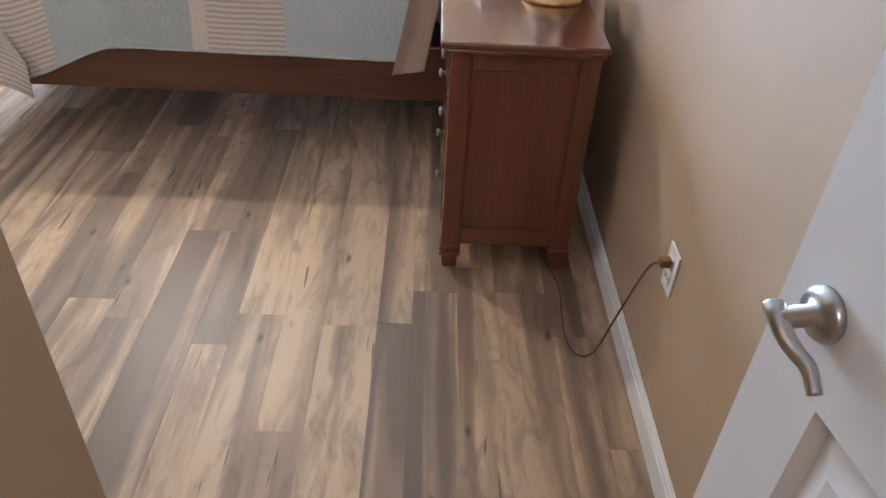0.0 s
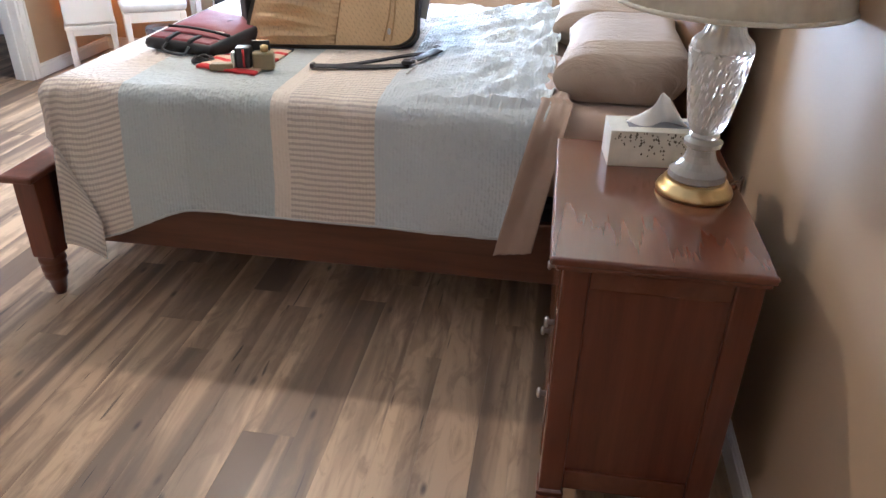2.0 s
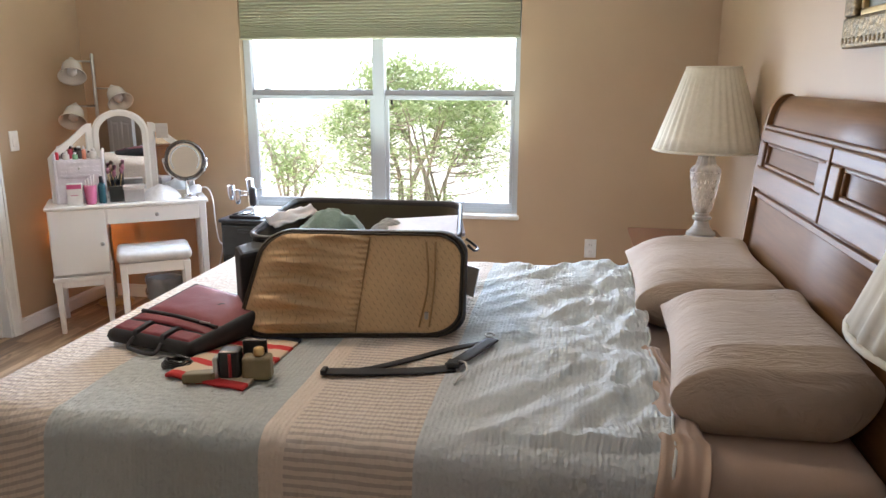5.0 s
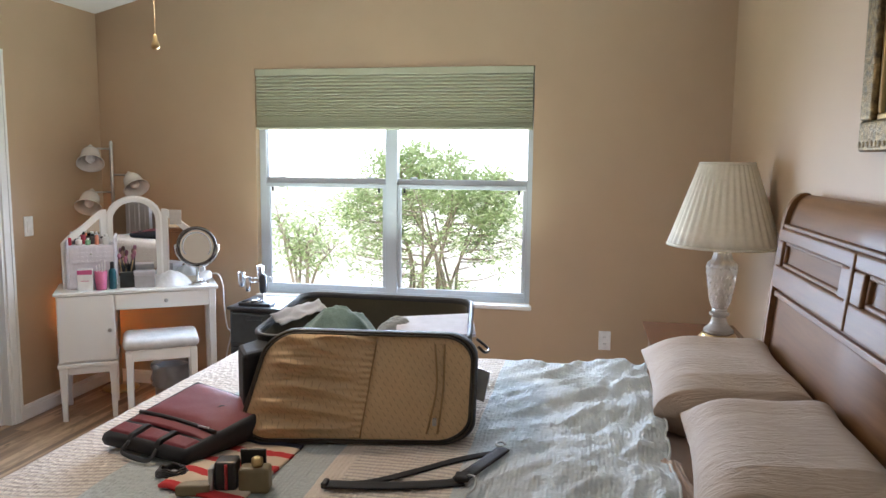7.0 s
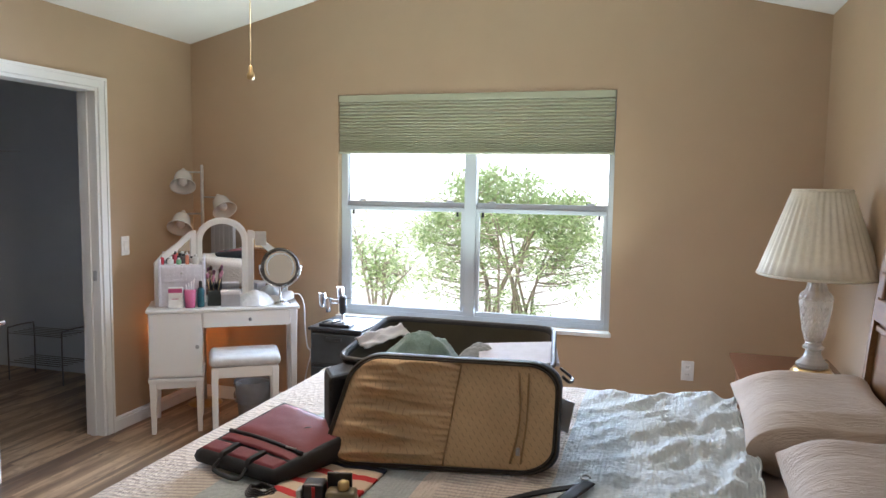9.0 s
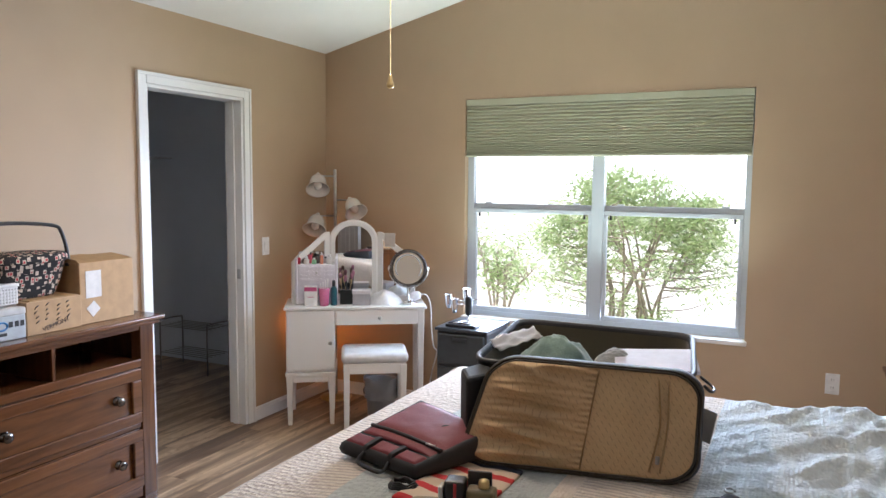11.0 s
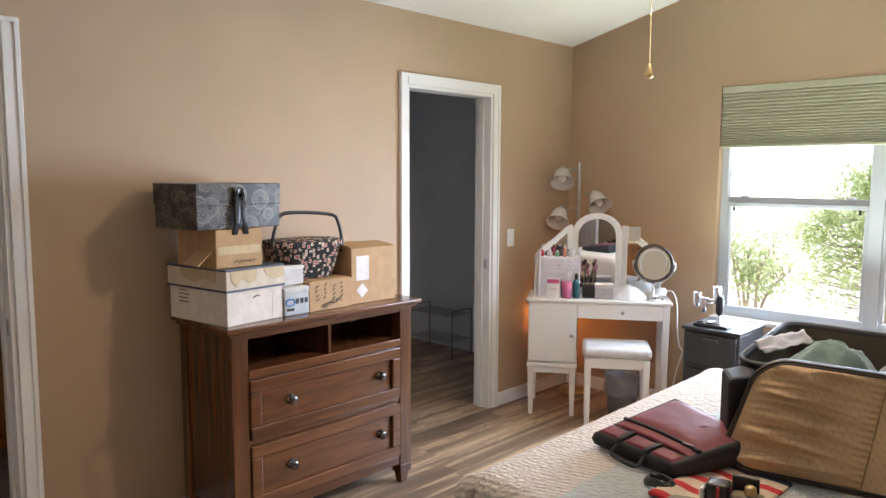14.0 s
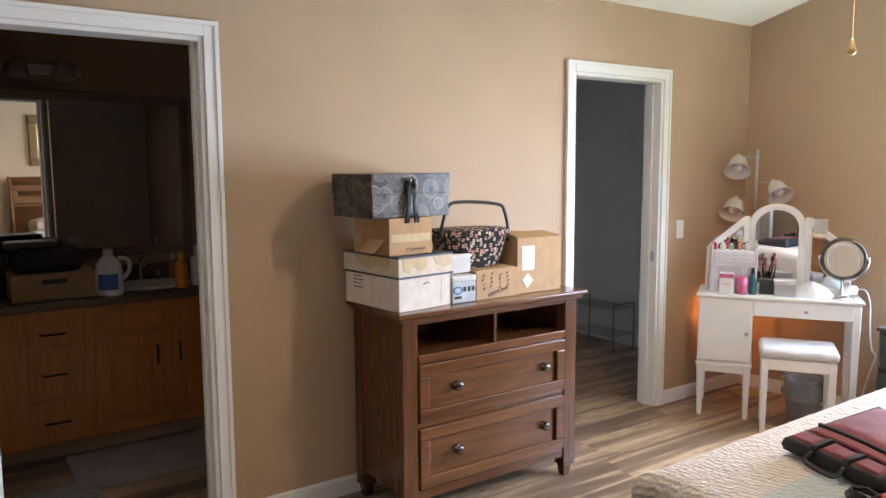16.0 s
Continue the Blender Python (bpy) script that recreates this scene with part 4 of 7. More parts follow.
# ---- chest of drawers ----
def chest():
    ob = thing("chest_of_drawers", "dark-stained wooden media chest with two open shelves and two drawers", "chest of drawers", pose(-2.83, 2.715, 0))
    D, W, H = 0.415, 0.99, 0.93
    part("top", box(-D - 0.01, 0.045, -0.035, W + 0.045, H - 0.022, H, 0.007, None, 3), M_CHEST_Y, ob)
    part("moulding", box(-D, 0.028, -0.018, W + 0.026, H - 0.040, H - 0.022, 0.006), M_CHEST_Y, ob)
    for y in (0, W - 0.075):
        part("front_post", box(-0.05, 0.012, y, y + 0.075, 0.10, H - 0.04, 0.004), M_CHEST, ob)
        part("back_post", box(-D, -D + 0.05, y, y + 0.075, 0.10, H - 0.04, 0.004), M_CHEST, ob)
        for x in (-0.052, -D):
            bm = taper(x, x + 0.062, y + 0.004, y + 0.071, 0, 0.10, 0.6, 0.6)
            for z in (0.086, 0.072, 0.058):
                box(x - 0.004, x + 0.066, y, y + 0.075, z, z + 0.010, 0.003, bm)
            part("leg", bm, M_CHEST, ob, "tapered wooden foot with carved rings")
    for y in (0.012, W - 0.030):
        part("side_panel", box(-D + 0.04, -0.045, y, y + 0.018, 0.13, H - 0.04), M_CHEST, ob)
    part("back_panel", box(-D + 0.01, -D + 0.02, 0.07, W - 0.07, 0.12, H - 0.04), M_CHEST, ob)
    y0, y1 = 0.075, W - 0.075
    part("shelf", box(-D + 0.02, 0.0, y0 - 0.04, y1 + 0.04, 0.715, 0.735, 0.003), M_CHEST_Y, ob)
    part("shelf_lip", box(0.0, 0.016, y0, y1, 0.705, 0.742, 0.005), M_CHEST_Y, ob)
    part("shelf_divider", box(-D + 0.02, 0.002, 0.487, 0.503, 0.735, H - 0.04, 0.002), M_CHEST, ob)
    part("top_rail", box(-0.01, 0.008, y0, y1, H - 0.058, H - 0.04, 0.002), M_CHEST_Y, ob)
    part("drawer_rail", box(-0.02, 0.004, y0, y1, 0.425, 0.445, 0.002), M_CHEST_Y, ob)
    part("bottom_rail", box(-0.02, 0.006, y0, y1, 0.105, 0.150, 0.004), M_CHEST_Y, ob)
    for z0, z1 in ((0.450, 0.700), (0.155, 0.420)):
        dr = part("drawer", box(-0.03, 0.002, y0 + 0.004, y1 - 0.004, z0, z1, 0.003), M_CHEST_Y, ob)
        f = 0.052
        a, b = y0 + 0.004, y1 - 0.004
        for name, (p, q, r, s) in (("drawer_frame", (a, b, z1 - f, z1)), ("drawer_frame", (a, b, z0, z0 + f)), ("drawer_frame", (a, a + f, z0 + f, z1 - f)), ("drawer_frame", (b - f, b, z0 + f, z1 - f))):
            part(name, box(0.002, 0.020, p, q, r, s, 0.006, None, 3), M_CHEST_Y, dr)
        for y in (a + 0.20, b - 0.125):
            kn = lathe([(0.020, 0), (0.021, 0.004), (0.010, 0.008), (0.009, 0.016), (0.017, 0.022), (0.021, 0.028), (0.018, 0.034), (0.006, 0.037)], 24)
            bmesh.ops.transform(kn, matrix=pose(0.002, y, (z0 + z1) / 2 + 0.005, 0, 90, 0), verts=kn.verts)
            part("knob", kn, M_DARKNICKEL, dr, "round dark polished metal knob")


chest()


# ---- vanity corner ----
VA = pose(-3.028, 4.94, 0, 0, 0, 33.2)
V = thing("vanity_table", "white painted vanity table with a side cupboard and shallow drawer", "vanity table", VA)
VW, VD, VH = 0.87, 0.37, 0.755
part("tabletop", box(-0.012, VW + 0.012, -0.012, VD, VH - 0.018, VH, 0.004), M_VANITY, V)
part("cupboard", box(0.0, 0.305, 0.012, VD - 0.01, 0.340, VH - 0.018, 0.003), M_VANITY, V)
cd = part("cupboard_door", box(0.006, 0.300, -0.006, 0.012, 0.355, VH - 0.022, 0.003), M_VANITY, V)
part("cupboard_base", box(-0.006, 0.311, -0.008, VD - 0.006, 0.317, 0.340, 0.003), M_VANITY, V)
part("apron", box(0.0, 0.305, 0.004, 0.020, 0.277, 0.317, 0.002), M_VANITY, V)
for x, y in ((0.0, 0.0), (0.262, 0.0), (0.0, VD - 0.05), (0.262, VD - 0.05)):
    part("leg", taper(x, x + 0.043, y, y + 0.043, 0, 0.317, 0.62, 0.62), M_VANITY, V)
part("drawer_box", box(0.305, VW - 0.035, 0.012, VD - 0.03, VH - 0.118, VH - 0.018, 0.002), M_VANITY, V)
dw = part("drawer_front", box(0.312, VW - 0.045, -0.004, 0.012, VH - 0.115, VH - 0.022, 0.003), M_VANITY, V)
for x, y in ((VW - 0.045, 0.0), (VW - 0.045, VD - 0.05)):
    part("leg", taper(x, x + 0.043, y, y + 0.043, 0, VH - 0.018, 0.7, 0.7), M_VANITY, V)


def small_knob(parent, x, z, y=-0.006):
    kn = lathe([(0.005, 0), (0.005, 0.008), (0.011, 0.013), (0.012, 0.018), (0.006, 0.023)], 16)
    bmesh.ops.transform(kn, matrix=pose(x, y, z, 90, 0, 0), verts=kn.verts)
    part("knob", kn, M_NICKEL, parent, "small brushed metal knob")


small_knob(cd, 0.275, 0.53)
small_knob(dw, 0.585, VH - 0.07, -0.004)


def v_at(x, y, z, rz=0):
    return VA @ pose(x, y, z, 0, 0, rz)


def arch_outline(w, h, r):
    """An upright panel with a rounded top, base at zero."""
    pts = [(-w / 2, 0), (w / 2, 0)]
    for k in range(13):
        a = math.pi * k / 12
        pts.append((w / 2 * math.cos(a), h - r + r * math.sin(a)))
    return pts


def vanity_mirror():
    ob = thing("vanity_mirror", "white framed three-part arched mirror on the vanity table", "mirror", v_at(0.425, 0.27, VH))
    def frame_of(w, h, r, name, rot, shift):
        bm = bmesh.new()
        out = [Vector((a, 0, c)) for a, c in arch_outline(w, h, r)]
        inn = [Vector((a, 0, c)) for a, c in arch_outline(w - 0.075, h - 0.0375, r * 0.85)]
        for p in inn[:2]:
            p.z = 0.045
        n = len(out)
        rows = []
        for y, pts in ((0, out), (-0.018, out), (-0.022, [a.lerp(b, 0.3) for a, b in zip(out, inn)]), (-0.018, inn), (0, inn)):
            rows.append([bm.verts.new((p.x, y, p.z)) for p in pts])
        for a, b in zip(rows, rows[1:] + rows[:1]):
            for i in range(n):
                bm.faces.new((a[i], a[(i + 1) % n], b[(i + 1) % n], b[i]))
        m = pose(*shift, 0, 0, rot)
        bmesh.ops.transform(bm, matrix=m, verts=bm.verts)
        fr = part(name, bm, M_VANITY, ob)
        g = prism([(p.x, p.z) for p in [a.lerp(b, 0.85) for a, b in zip(out, inn)]], -0.010, -0.006, "y")
        bmesh.ops.transform(g, matrix=m, verts=g.verts)
        part("mirror_glass", g, M_MIRROR, fr, "silvered mirror glass")
    frame_of(0.315, 0.535, 0.13, "centre_frame", 0, (0, 0, 0))

    def wing(sx):
        w, h0, h1 = 0.26, 0.455, 0.285
        line = smooth_line([(0, h0, 0), (0.04, h0 - 0.008, 0), (0.12, h0 - 0.075, 0), (0.21, h1 + 0.03, 0), (w, h1 - 0.02, 0)], 4)
        top = [(p.x, p.y) for p in line]
        rows = []
        bm = bmesh.new()
        outer = [(0, 0), (w, 0)] + top[::-1]
        cx, cz = w * 0.48, 0.2
        inner = [(0.035, 0.04), (w - 0.03, 0.04)] + [(min(max(a, 0.035), w - 0.03), c - 0.045) for a, c in top[::-1]]
        for y, pts in ((0, outer), (-0.018, outer), (-0.018, inner), (0, inner)):
            rows.append([bm.verts.new((a, y, c)) for a, c in pts])
        n = len(outer)
        for a, b in zip(rows, rows[1:] + rows[:1]):
            for i in range(n):
                bm.faces.new((a[i], a[(i + 1) % n], b[(i + 1) % n], b[i]))
        g = prism([(min(max(a, 0.03), w - 0.025), c if c > 0.05 else 0.035) for a, c in inner], -0.009, -0.005, "y")
        m = pose(sx * 0.162, 0, 0, 0, 0, -sx * 24) @ Matrix.Diagonal((sx, 1, 1, 1))
        bmesh.ops.transform(bm, matrix=m, verts=bm.verts)
        bmesh.ops.transform(g, matrix=m, verts=g.verts)
        fr = part("wing_frame", bm, M_VANITY, ob)
        part("mirror_glass", g, M_MIRROR, fr, "silvered mirror glass")
    wing(1)
    wing(-1)


vanity_mirror()


def stool():
    ob = thing("vanity_stool", "white stool with a padded pale grey seat before the vanity", "stool", VA @ pose(0.355, -0.205, 0))
    W, D, H = 0.385, 0.28, 0.43
    for x, y in ((0, 0), (W - 0.04, 0), (0, D - 0.04), (W - 0.04, D - 0.04)):
        part("leg", taper(x, x + 0.04, y, y + 0.04, 0, H, 0.75, 0.75), M_VANITY, ob)
    part("seat_frame", box(0.004, W - 0.004, 0.004, D - 0.004, H - 0.055, H + 0.008, 0.003), M_VANITY, ob)
    bm = box(-0.012, W + 0.012, -0.012, D + 0.012, H + 0.008, H + 0.074, 0.030, None, 5)
    for f in bm.faces:
        f.smooth = True
    part("seat", bm, M_LIGHTGREY, ob, "padded pale grey vinyl seat")


stool()

# ---- ceiling fan above the view, with its pull chain ----
def ceiling_fan():
    x, y = -1.50, 3.58
    ob = thing("ceiling_fan", "white ceiling fan with a lit opal glass bell shade", "ceiling fan", pose(x, y, 2.24))
    top = ceiling_at(x) - 2.24
    part("down_rod", lathe([(0.012, 0.28), (0.012, top + 0.02)], 12), M_WHITE, ob)
    part("canopy", lathe([(0.02, top - 0.10), (0.06, top - 0.06), (0.07, top + 0.03)], 24), M_WHITE, ob)
    part("motor_housing", lathe([(0.05, 0.12), (0.11, 0.14), (0.125, 0.19), (0.12, 0.24), (0.08, 0.28), (0.02, 0.29)], 32), M_WHITE, ob)
    n = Nodes("opal_glass", 0.3)
    n.colour((0.9, 0.85, 0.75))
    thin = n.node("BsdfTranslucent", Color=(0.9, 0.84, 0.74, 1))
    blend = n.tree.nodes.new("ShaderNodeMixShader")
    blend.inputs[0].default_value = 0.7
    n.tree.links.new(n.bsdf.outputs[0], blend.inputs[1])
    n.tree.links.new(thin.outputs[0], blend.inputs[2])
    n.tree.links.new(blend.outputs[0], n.tree.nodes["Material Output"].inputs["Surface"])
    bell = lathe([(0.118, 0.030), (0.112, 0.060), (0.098, 0.090), (0.072, 0.112), (0.040, 0.125)], 40)
    bmesh.ops.delete(bell, geom=[f for f in bell.faces if len(f.verts) > 4], context="FACES_ONLY")
    part("glass_shade", bell, n.mat, ob, "lit opal glass bell shade")
    for k in range(5):
        bl = box(0.16, 0.64, -0.06, 0.06, -0.003, 0.003, 0.002)
        bmesh.ops.transform(bl, matrix=pose(0, 0, 0.215, 0, 0, 72 * k + 20) @ pose(0, 0, 0, 11, 0, 0), verts=bl.verts)
        part("blade", bl, M_WHITE, ob)
        ir = box(0.10, 0.20, -0.018, 0.018, 0.0, 0.006, 0.002)
        bmesh.ops.transform(ir, matrix=pose(0, 0, 0.208, 0, 0, 72 * k + 20), verts=ir.verts)
        part("blade_iron", ir, M_BRASS, ob)
    ch = thing("pull_chain", "thin brass bead pull chain with a small bell weight", "pull chain", pose(-1.529, 3.62, 1.875))
    beads = bmesh.new()
    for k in range(100):
        b = bmesh.new()
        bmesh.ops.create_icosphere(b, subdivisions=1, radius=0.0023, matrix=Matrix.Translation((0, 0, 0.05 + k * 0.0045)))
        join(beads, b)
    part("bead_chain", beads, M_BRASS, ch)
    part("chain_weight", lathe([(0.002, 0.052), (0.007, 0.045), (0.008, 0.030), (0.0135, 0.018), (0.0135, 0.006), (0.006, 0.0)], 20), M_BRASS, ch, "small brass bell weight")


ceiling_fan()

# ---- entry door ----
def panel_door(name, label, hx, hy, ex, ey):
    """A panelled door that stands open; its hinge side is at the origin, it runs along x, its face looks to +y."""
    ang = math.degrees(math.atan2(ey - hy, ex - hx))
    W, H, th = math.hypot(ex - hx, ey - hy), 2.02, 0.035
    ob = thing(name, label, "door", pose(hx, hy, 0.008, 0, 0, ang))
    leaf = part("door_leaf", box(0, W, -th, -0.008, 0, H, 0.002), M_DOOR, ob)
    st = 0.10
    rows = [(0.20, 0.895), (1.065, 1.62), (1.71, 1.92)]
    mid = W / 2
    face = bmesh.new()
    zs = [0.0] + [z for r in rows for z in r] + [H]
    for x0, x1 in ((0, st), (mid - 0.05, mid + 0.05), (W - st, W)):
        box(x0, x1, -0.008, 0.008, 0, H, 0.0, face)
    for a, b in zip(zs[::2], zs[1::2]):
        for x0, x1 in ((st, mid - 0.05), (mid + 0.05, W - st)):
            box(x0, x1, -0.008, 0.008, a, b, 0.0, face)
    part("door_frame_face", face, M_DOOR, ob)
    for a, b in rows:
        for x0, x1 in ((st, mid - 0.05), (mid + 0.05, W - st)):
            bm = bmesh.new()
            m = 0.045
            o = [(x0, 0.008, a), (x1, 0.008, a), (x1, 0.008, b), (x0, 0.008, b)]
            p = [(x0 + 0.014, -0.006, a + 0.014), (x1 - 0.014, -0.006, a + 0.014), (x1 - 0.014, -0.006, b - 0.014), (x0 + 0.014, -0.006, b - 0.014)]
            q = [(x0 + m, 0.007, a + m), (x1 - m, 0.007, a + m), (x1 - m, 0.007, b - m), (x0 + m, 0.007, b - m)]
            rs = [[bm.verts.new(v) for v in r] for r in (o, p, q)]
            for r, s in zip(rs, rs[1:]):
                for i in range(4):
                    bm.faces.new((r[i], r[(i + 1) % 4], s[(i + 1) % 4], s[i]))
            bm.faces.new(rs[-1])
            part("panel", bm, M_DOOR, ob)
    hz, hxx = 0.985, W - 0.062
    rose = lathe([(0.027, 0), (0.028, 0.005), (0.025, 0.010), (0.019, 0.014), (0.0105, 0.016), (0.0105, 0.050)], 32)
    bmesh.ops.transform(rose, matrix=pose(hxx, 0.008, hz, -90, 0, 0), verts=rose.verts)
    h = part("door_handle", rose, M_NICKEL, ob, "brushed nickel lever handle")
    line = smooth_line([(hxx + 0.013, 0.056, hz + 0.006), (hxx + 0.002, 0.058, hz + 0.004), (hxx - 0.014, 0.057, hz - 0.006), (hxx - 0.030, 0.052, hz - 0.014), (hxx - 0.046, 0.048, hz - 0.018), (hxx - 0.066, 0.050, hz - 0.030)], 6)
    lev = tube(line, [0.011 - 0.004 * k / (len(line) - 1) for k in range(len(line))], 10, None, 0.75)
    part("lever", lev, M_NICKEL, h)
    part("latch_plate", box(W - 0.001, W + 0.001, -0.030, -0.006, hz - 0.028, hz + 0.028), M_NICKEL, ob)


panel_door("entry_door", "white painted panel door standing open with a lever handle", 0.625, -0.165, 0.486, 0.598)
panel_door("bathroom_door", "white panel door folded open against the bathroom wall", XW - T - 0.075, 2.80, XW - T - 0.065, 2.10)


# ---- plates, picture ----
def wall_plate(name, m, label, kind):
    """A cover plate in the x-z plane, its face to -y."""
    ob = thing(name, label, "wall plate", m)
    part("cover_plate", box(-0.035, 0.035, -0.006, 0, -0.0575, 0.0575, 0.003), M_WHITE, ob)
    if kind == "outlet":
        for z in (-0.021, 0.021):
            r = part("receptacle", box(-0.016, 0.016, -0.008, -0.005, z - 0.014, z + 0.014, 0.004), M_WHITE, ob)
            for x in (-0.006, 0.006):
                part("slot", box(x - 0.001, x + 0.001, -0.0086, -0.0078, z - 0.002, z + 0.006), M_BLACK, r)
    else:
        part("rocker", box(-0.016, 0.016, -0.009, -0.005, -0.033, 0.033, 0.002), M_WHITE, ob)
    return ob


wall_plate("wall_outlet", pose(XE, 1.318, 0.423, 0, 0, -90), "white duplex wall outlet with a lamp cord plugged in", "outlet")
wall_plate("wall_outlet", pose(0.025, YN, 0.466), "white duplex wall outlet on the window wall", "outlet")
wall_plate("light_switch", pose(XW, 5.058, 1.12, 0, 0, 90), "white rocker light switch beside the closet doorway", "switch")
cord = thing("lamp_cord", "thin brown lamp cord running from the outlet along the floor", "power cord", pose(0, 0, 0))
part("plug", box(XE - 0.034, XE - 0.008, 1.306, 1.330, 0.434, 0.456, 0.005), plain("brown_plastic", (0.20, 0.10, 0.05), 0.4), cord, "brown plug")
brown_cord = plain("brown_cord", (0.14, 0.08, 0.045), 0.5)
part("cord", tube(smooth_line([(XE - 0.03, 1.32, 0.445), (0.630, 1.345, 0.40), (0.600, 1.37, 0.24), (0.580, 1.42, 0.06), (0.550, 1.46, 0.006), (0.528, 1.52, 0.005), (0.528, 1.62, 0.005), (0.535, 1.75, 0.005), (0.50, 1.90, 0.005), (0.45, 2.15, 0.005), (0.58, 2.32, 0.02), (0.60, 2.34, 0.35), (0.60, 2.30, 0.70), (0.575, 2.24, 0.744), (0.540, 2.20, 0.744)], 6), 0.003, 6), brown_cord, cord)


def picture_frame():
    ob = thing("framed_picture", "ornate dark gilt framed landscape picture on the wall above the bed", "picture", pose(XE, 3.635, 1.556, 0, 0, -90))
    W, H, f = 0.76, 0.61, 0.085
    gilt = Nodes("antique_gilt", 0.42, 0.7)
    gilt.colour(gilt.ramp(gilt.noise(gilt.coords(), 45, 5), [(0.3, (0.05, 0.035, 0.018)), (0.7, (0.30, 0.21, 0.09))]))
    gilt.bump(gilt.noise(gilt.coords(), 70, 4), 0.6, 0.01)
    for x0, x1, z0, z1 in ((0, W, 0, f), (0, W, H - f, H), (0, f, f, H - f), (W - f, W, f, H - f)):
        part("frame_side", box(x0, x1, -0.045, 0, z0, z1, 0.010, None, 3), gilt.mat, ob)
    for x0, x1, z0, z1 in ((f, W - f, f, f + 0.018), (f, W - f, H - f - 0.018, H - f), (f, f + 0.018, f + 0.018, H - f - 0.018), (W - f - 0.018, W - f, f + 0.018, H - f - 0.018)):
        part("inner_bead", box(x0, x1, -0.030, 0, z0, z1, 0.005), M_BRASS, ob)
    for k in range(26):
        for z in (0.02, H - 0.02):
            b = bmesh.new()
            bmesh.ops.create_icosphere(b, subdivisions=1, radius=0.010, matrix=Matrix.Translation((0.02 + k * (W - 0.04) / 25, -0.045, z)) @ Matrix.Diagonal((1, 0.5, 1, 1)))
            part("carved_bead", b, gilt.mat, ob)
    can = Nodes("dim_landscape", 0.5)
    can.colour(can.ramp(can.noise(can.coords((1, 1, 3)), 4, 6), [(0.3, (0.03, 0.035, 0.02)), (0.5, (0.12, 0.12, 0.07)), (0.7, (0.30, 0.29, 0.22))]))
    part("canvas", box(f + 0.018, W - f - 0.018, -0.016, -0.004, f + 0.018, H - f - 0.018), can.mat, ob)


picture_frame()


# ---- tissue box ----
def tissue_box():
    ob = thing("tissue_box", "cream cardboard tissue box with dotted print and a raised tissue", "tissue box", pose(0.268, 2.292, 0.738, 0, 0, 5))
    W, D, H = 0.235, 0.115, 0.092
    card = plain("cream_card", (0.66, 0.62, 0.52), 0.55)
    part("carton", box(0, W, 0, D, 0, H, 0.0015), card, ob)
    part("opening", box(W * 0.2, W * 0.85, D * 0.3, D * 0.75, H, H + 0.0012), plain("grey_film", (0.30, 0.31, 0.33), 0.2), ob, "dark film slot")
    rng = random.Random(4)
    dots = bmesh.new()
    for _ in range(110):
        x = rng.uniform(0.01, W - 0.01)
        lim = H * (0.35 + 0.5 * abs(x / W - 0.6))
        z = H - 0.004 - abs(rng.gauss(0, 0.6)) * (H - lim) * 0.8
        if z < lim * 0.6:
            continue
        s = rng.uniform(0.0016, 0.003)
        prism([(x, z + s * 1.4), (x + s, z), (x, z - s * 1.4), (x - s, z)], -0.0008, 0.0, "y", dots)
    part("printed_dots", dots, plain("brown_ink", (0.09, 0.075, 0.045), 0.6), ob, "small brown leaf-like printed dots")

    def at(u, v):
        a = (u - 0.5) * 2
        w = 0.075 * (1 - 0.65 * v)
        x = W * 0.50 + a * w + 0.012 * v
        y = D * 0.5 + 0.020 * math.sin(a * 4 + 2 * v) * (1 - 0.3 * v) + 0.012 * v
        z = H + v * (0.075 - 0.030 * abs(a) ** 1.5) + 0.004 * fnoise(u * 6, v * 5)
        return (x, y, z)
    t = part("tissue", grid(24, 16, at), cloth("white_tissue", (0.80, 0.78, 0.74), 300, 0.9, 0.03), ob, "white folded tissue")
    t.modifiers.new("thickness", "SOLIDIFY").thickness = 0.001


tissue_box()


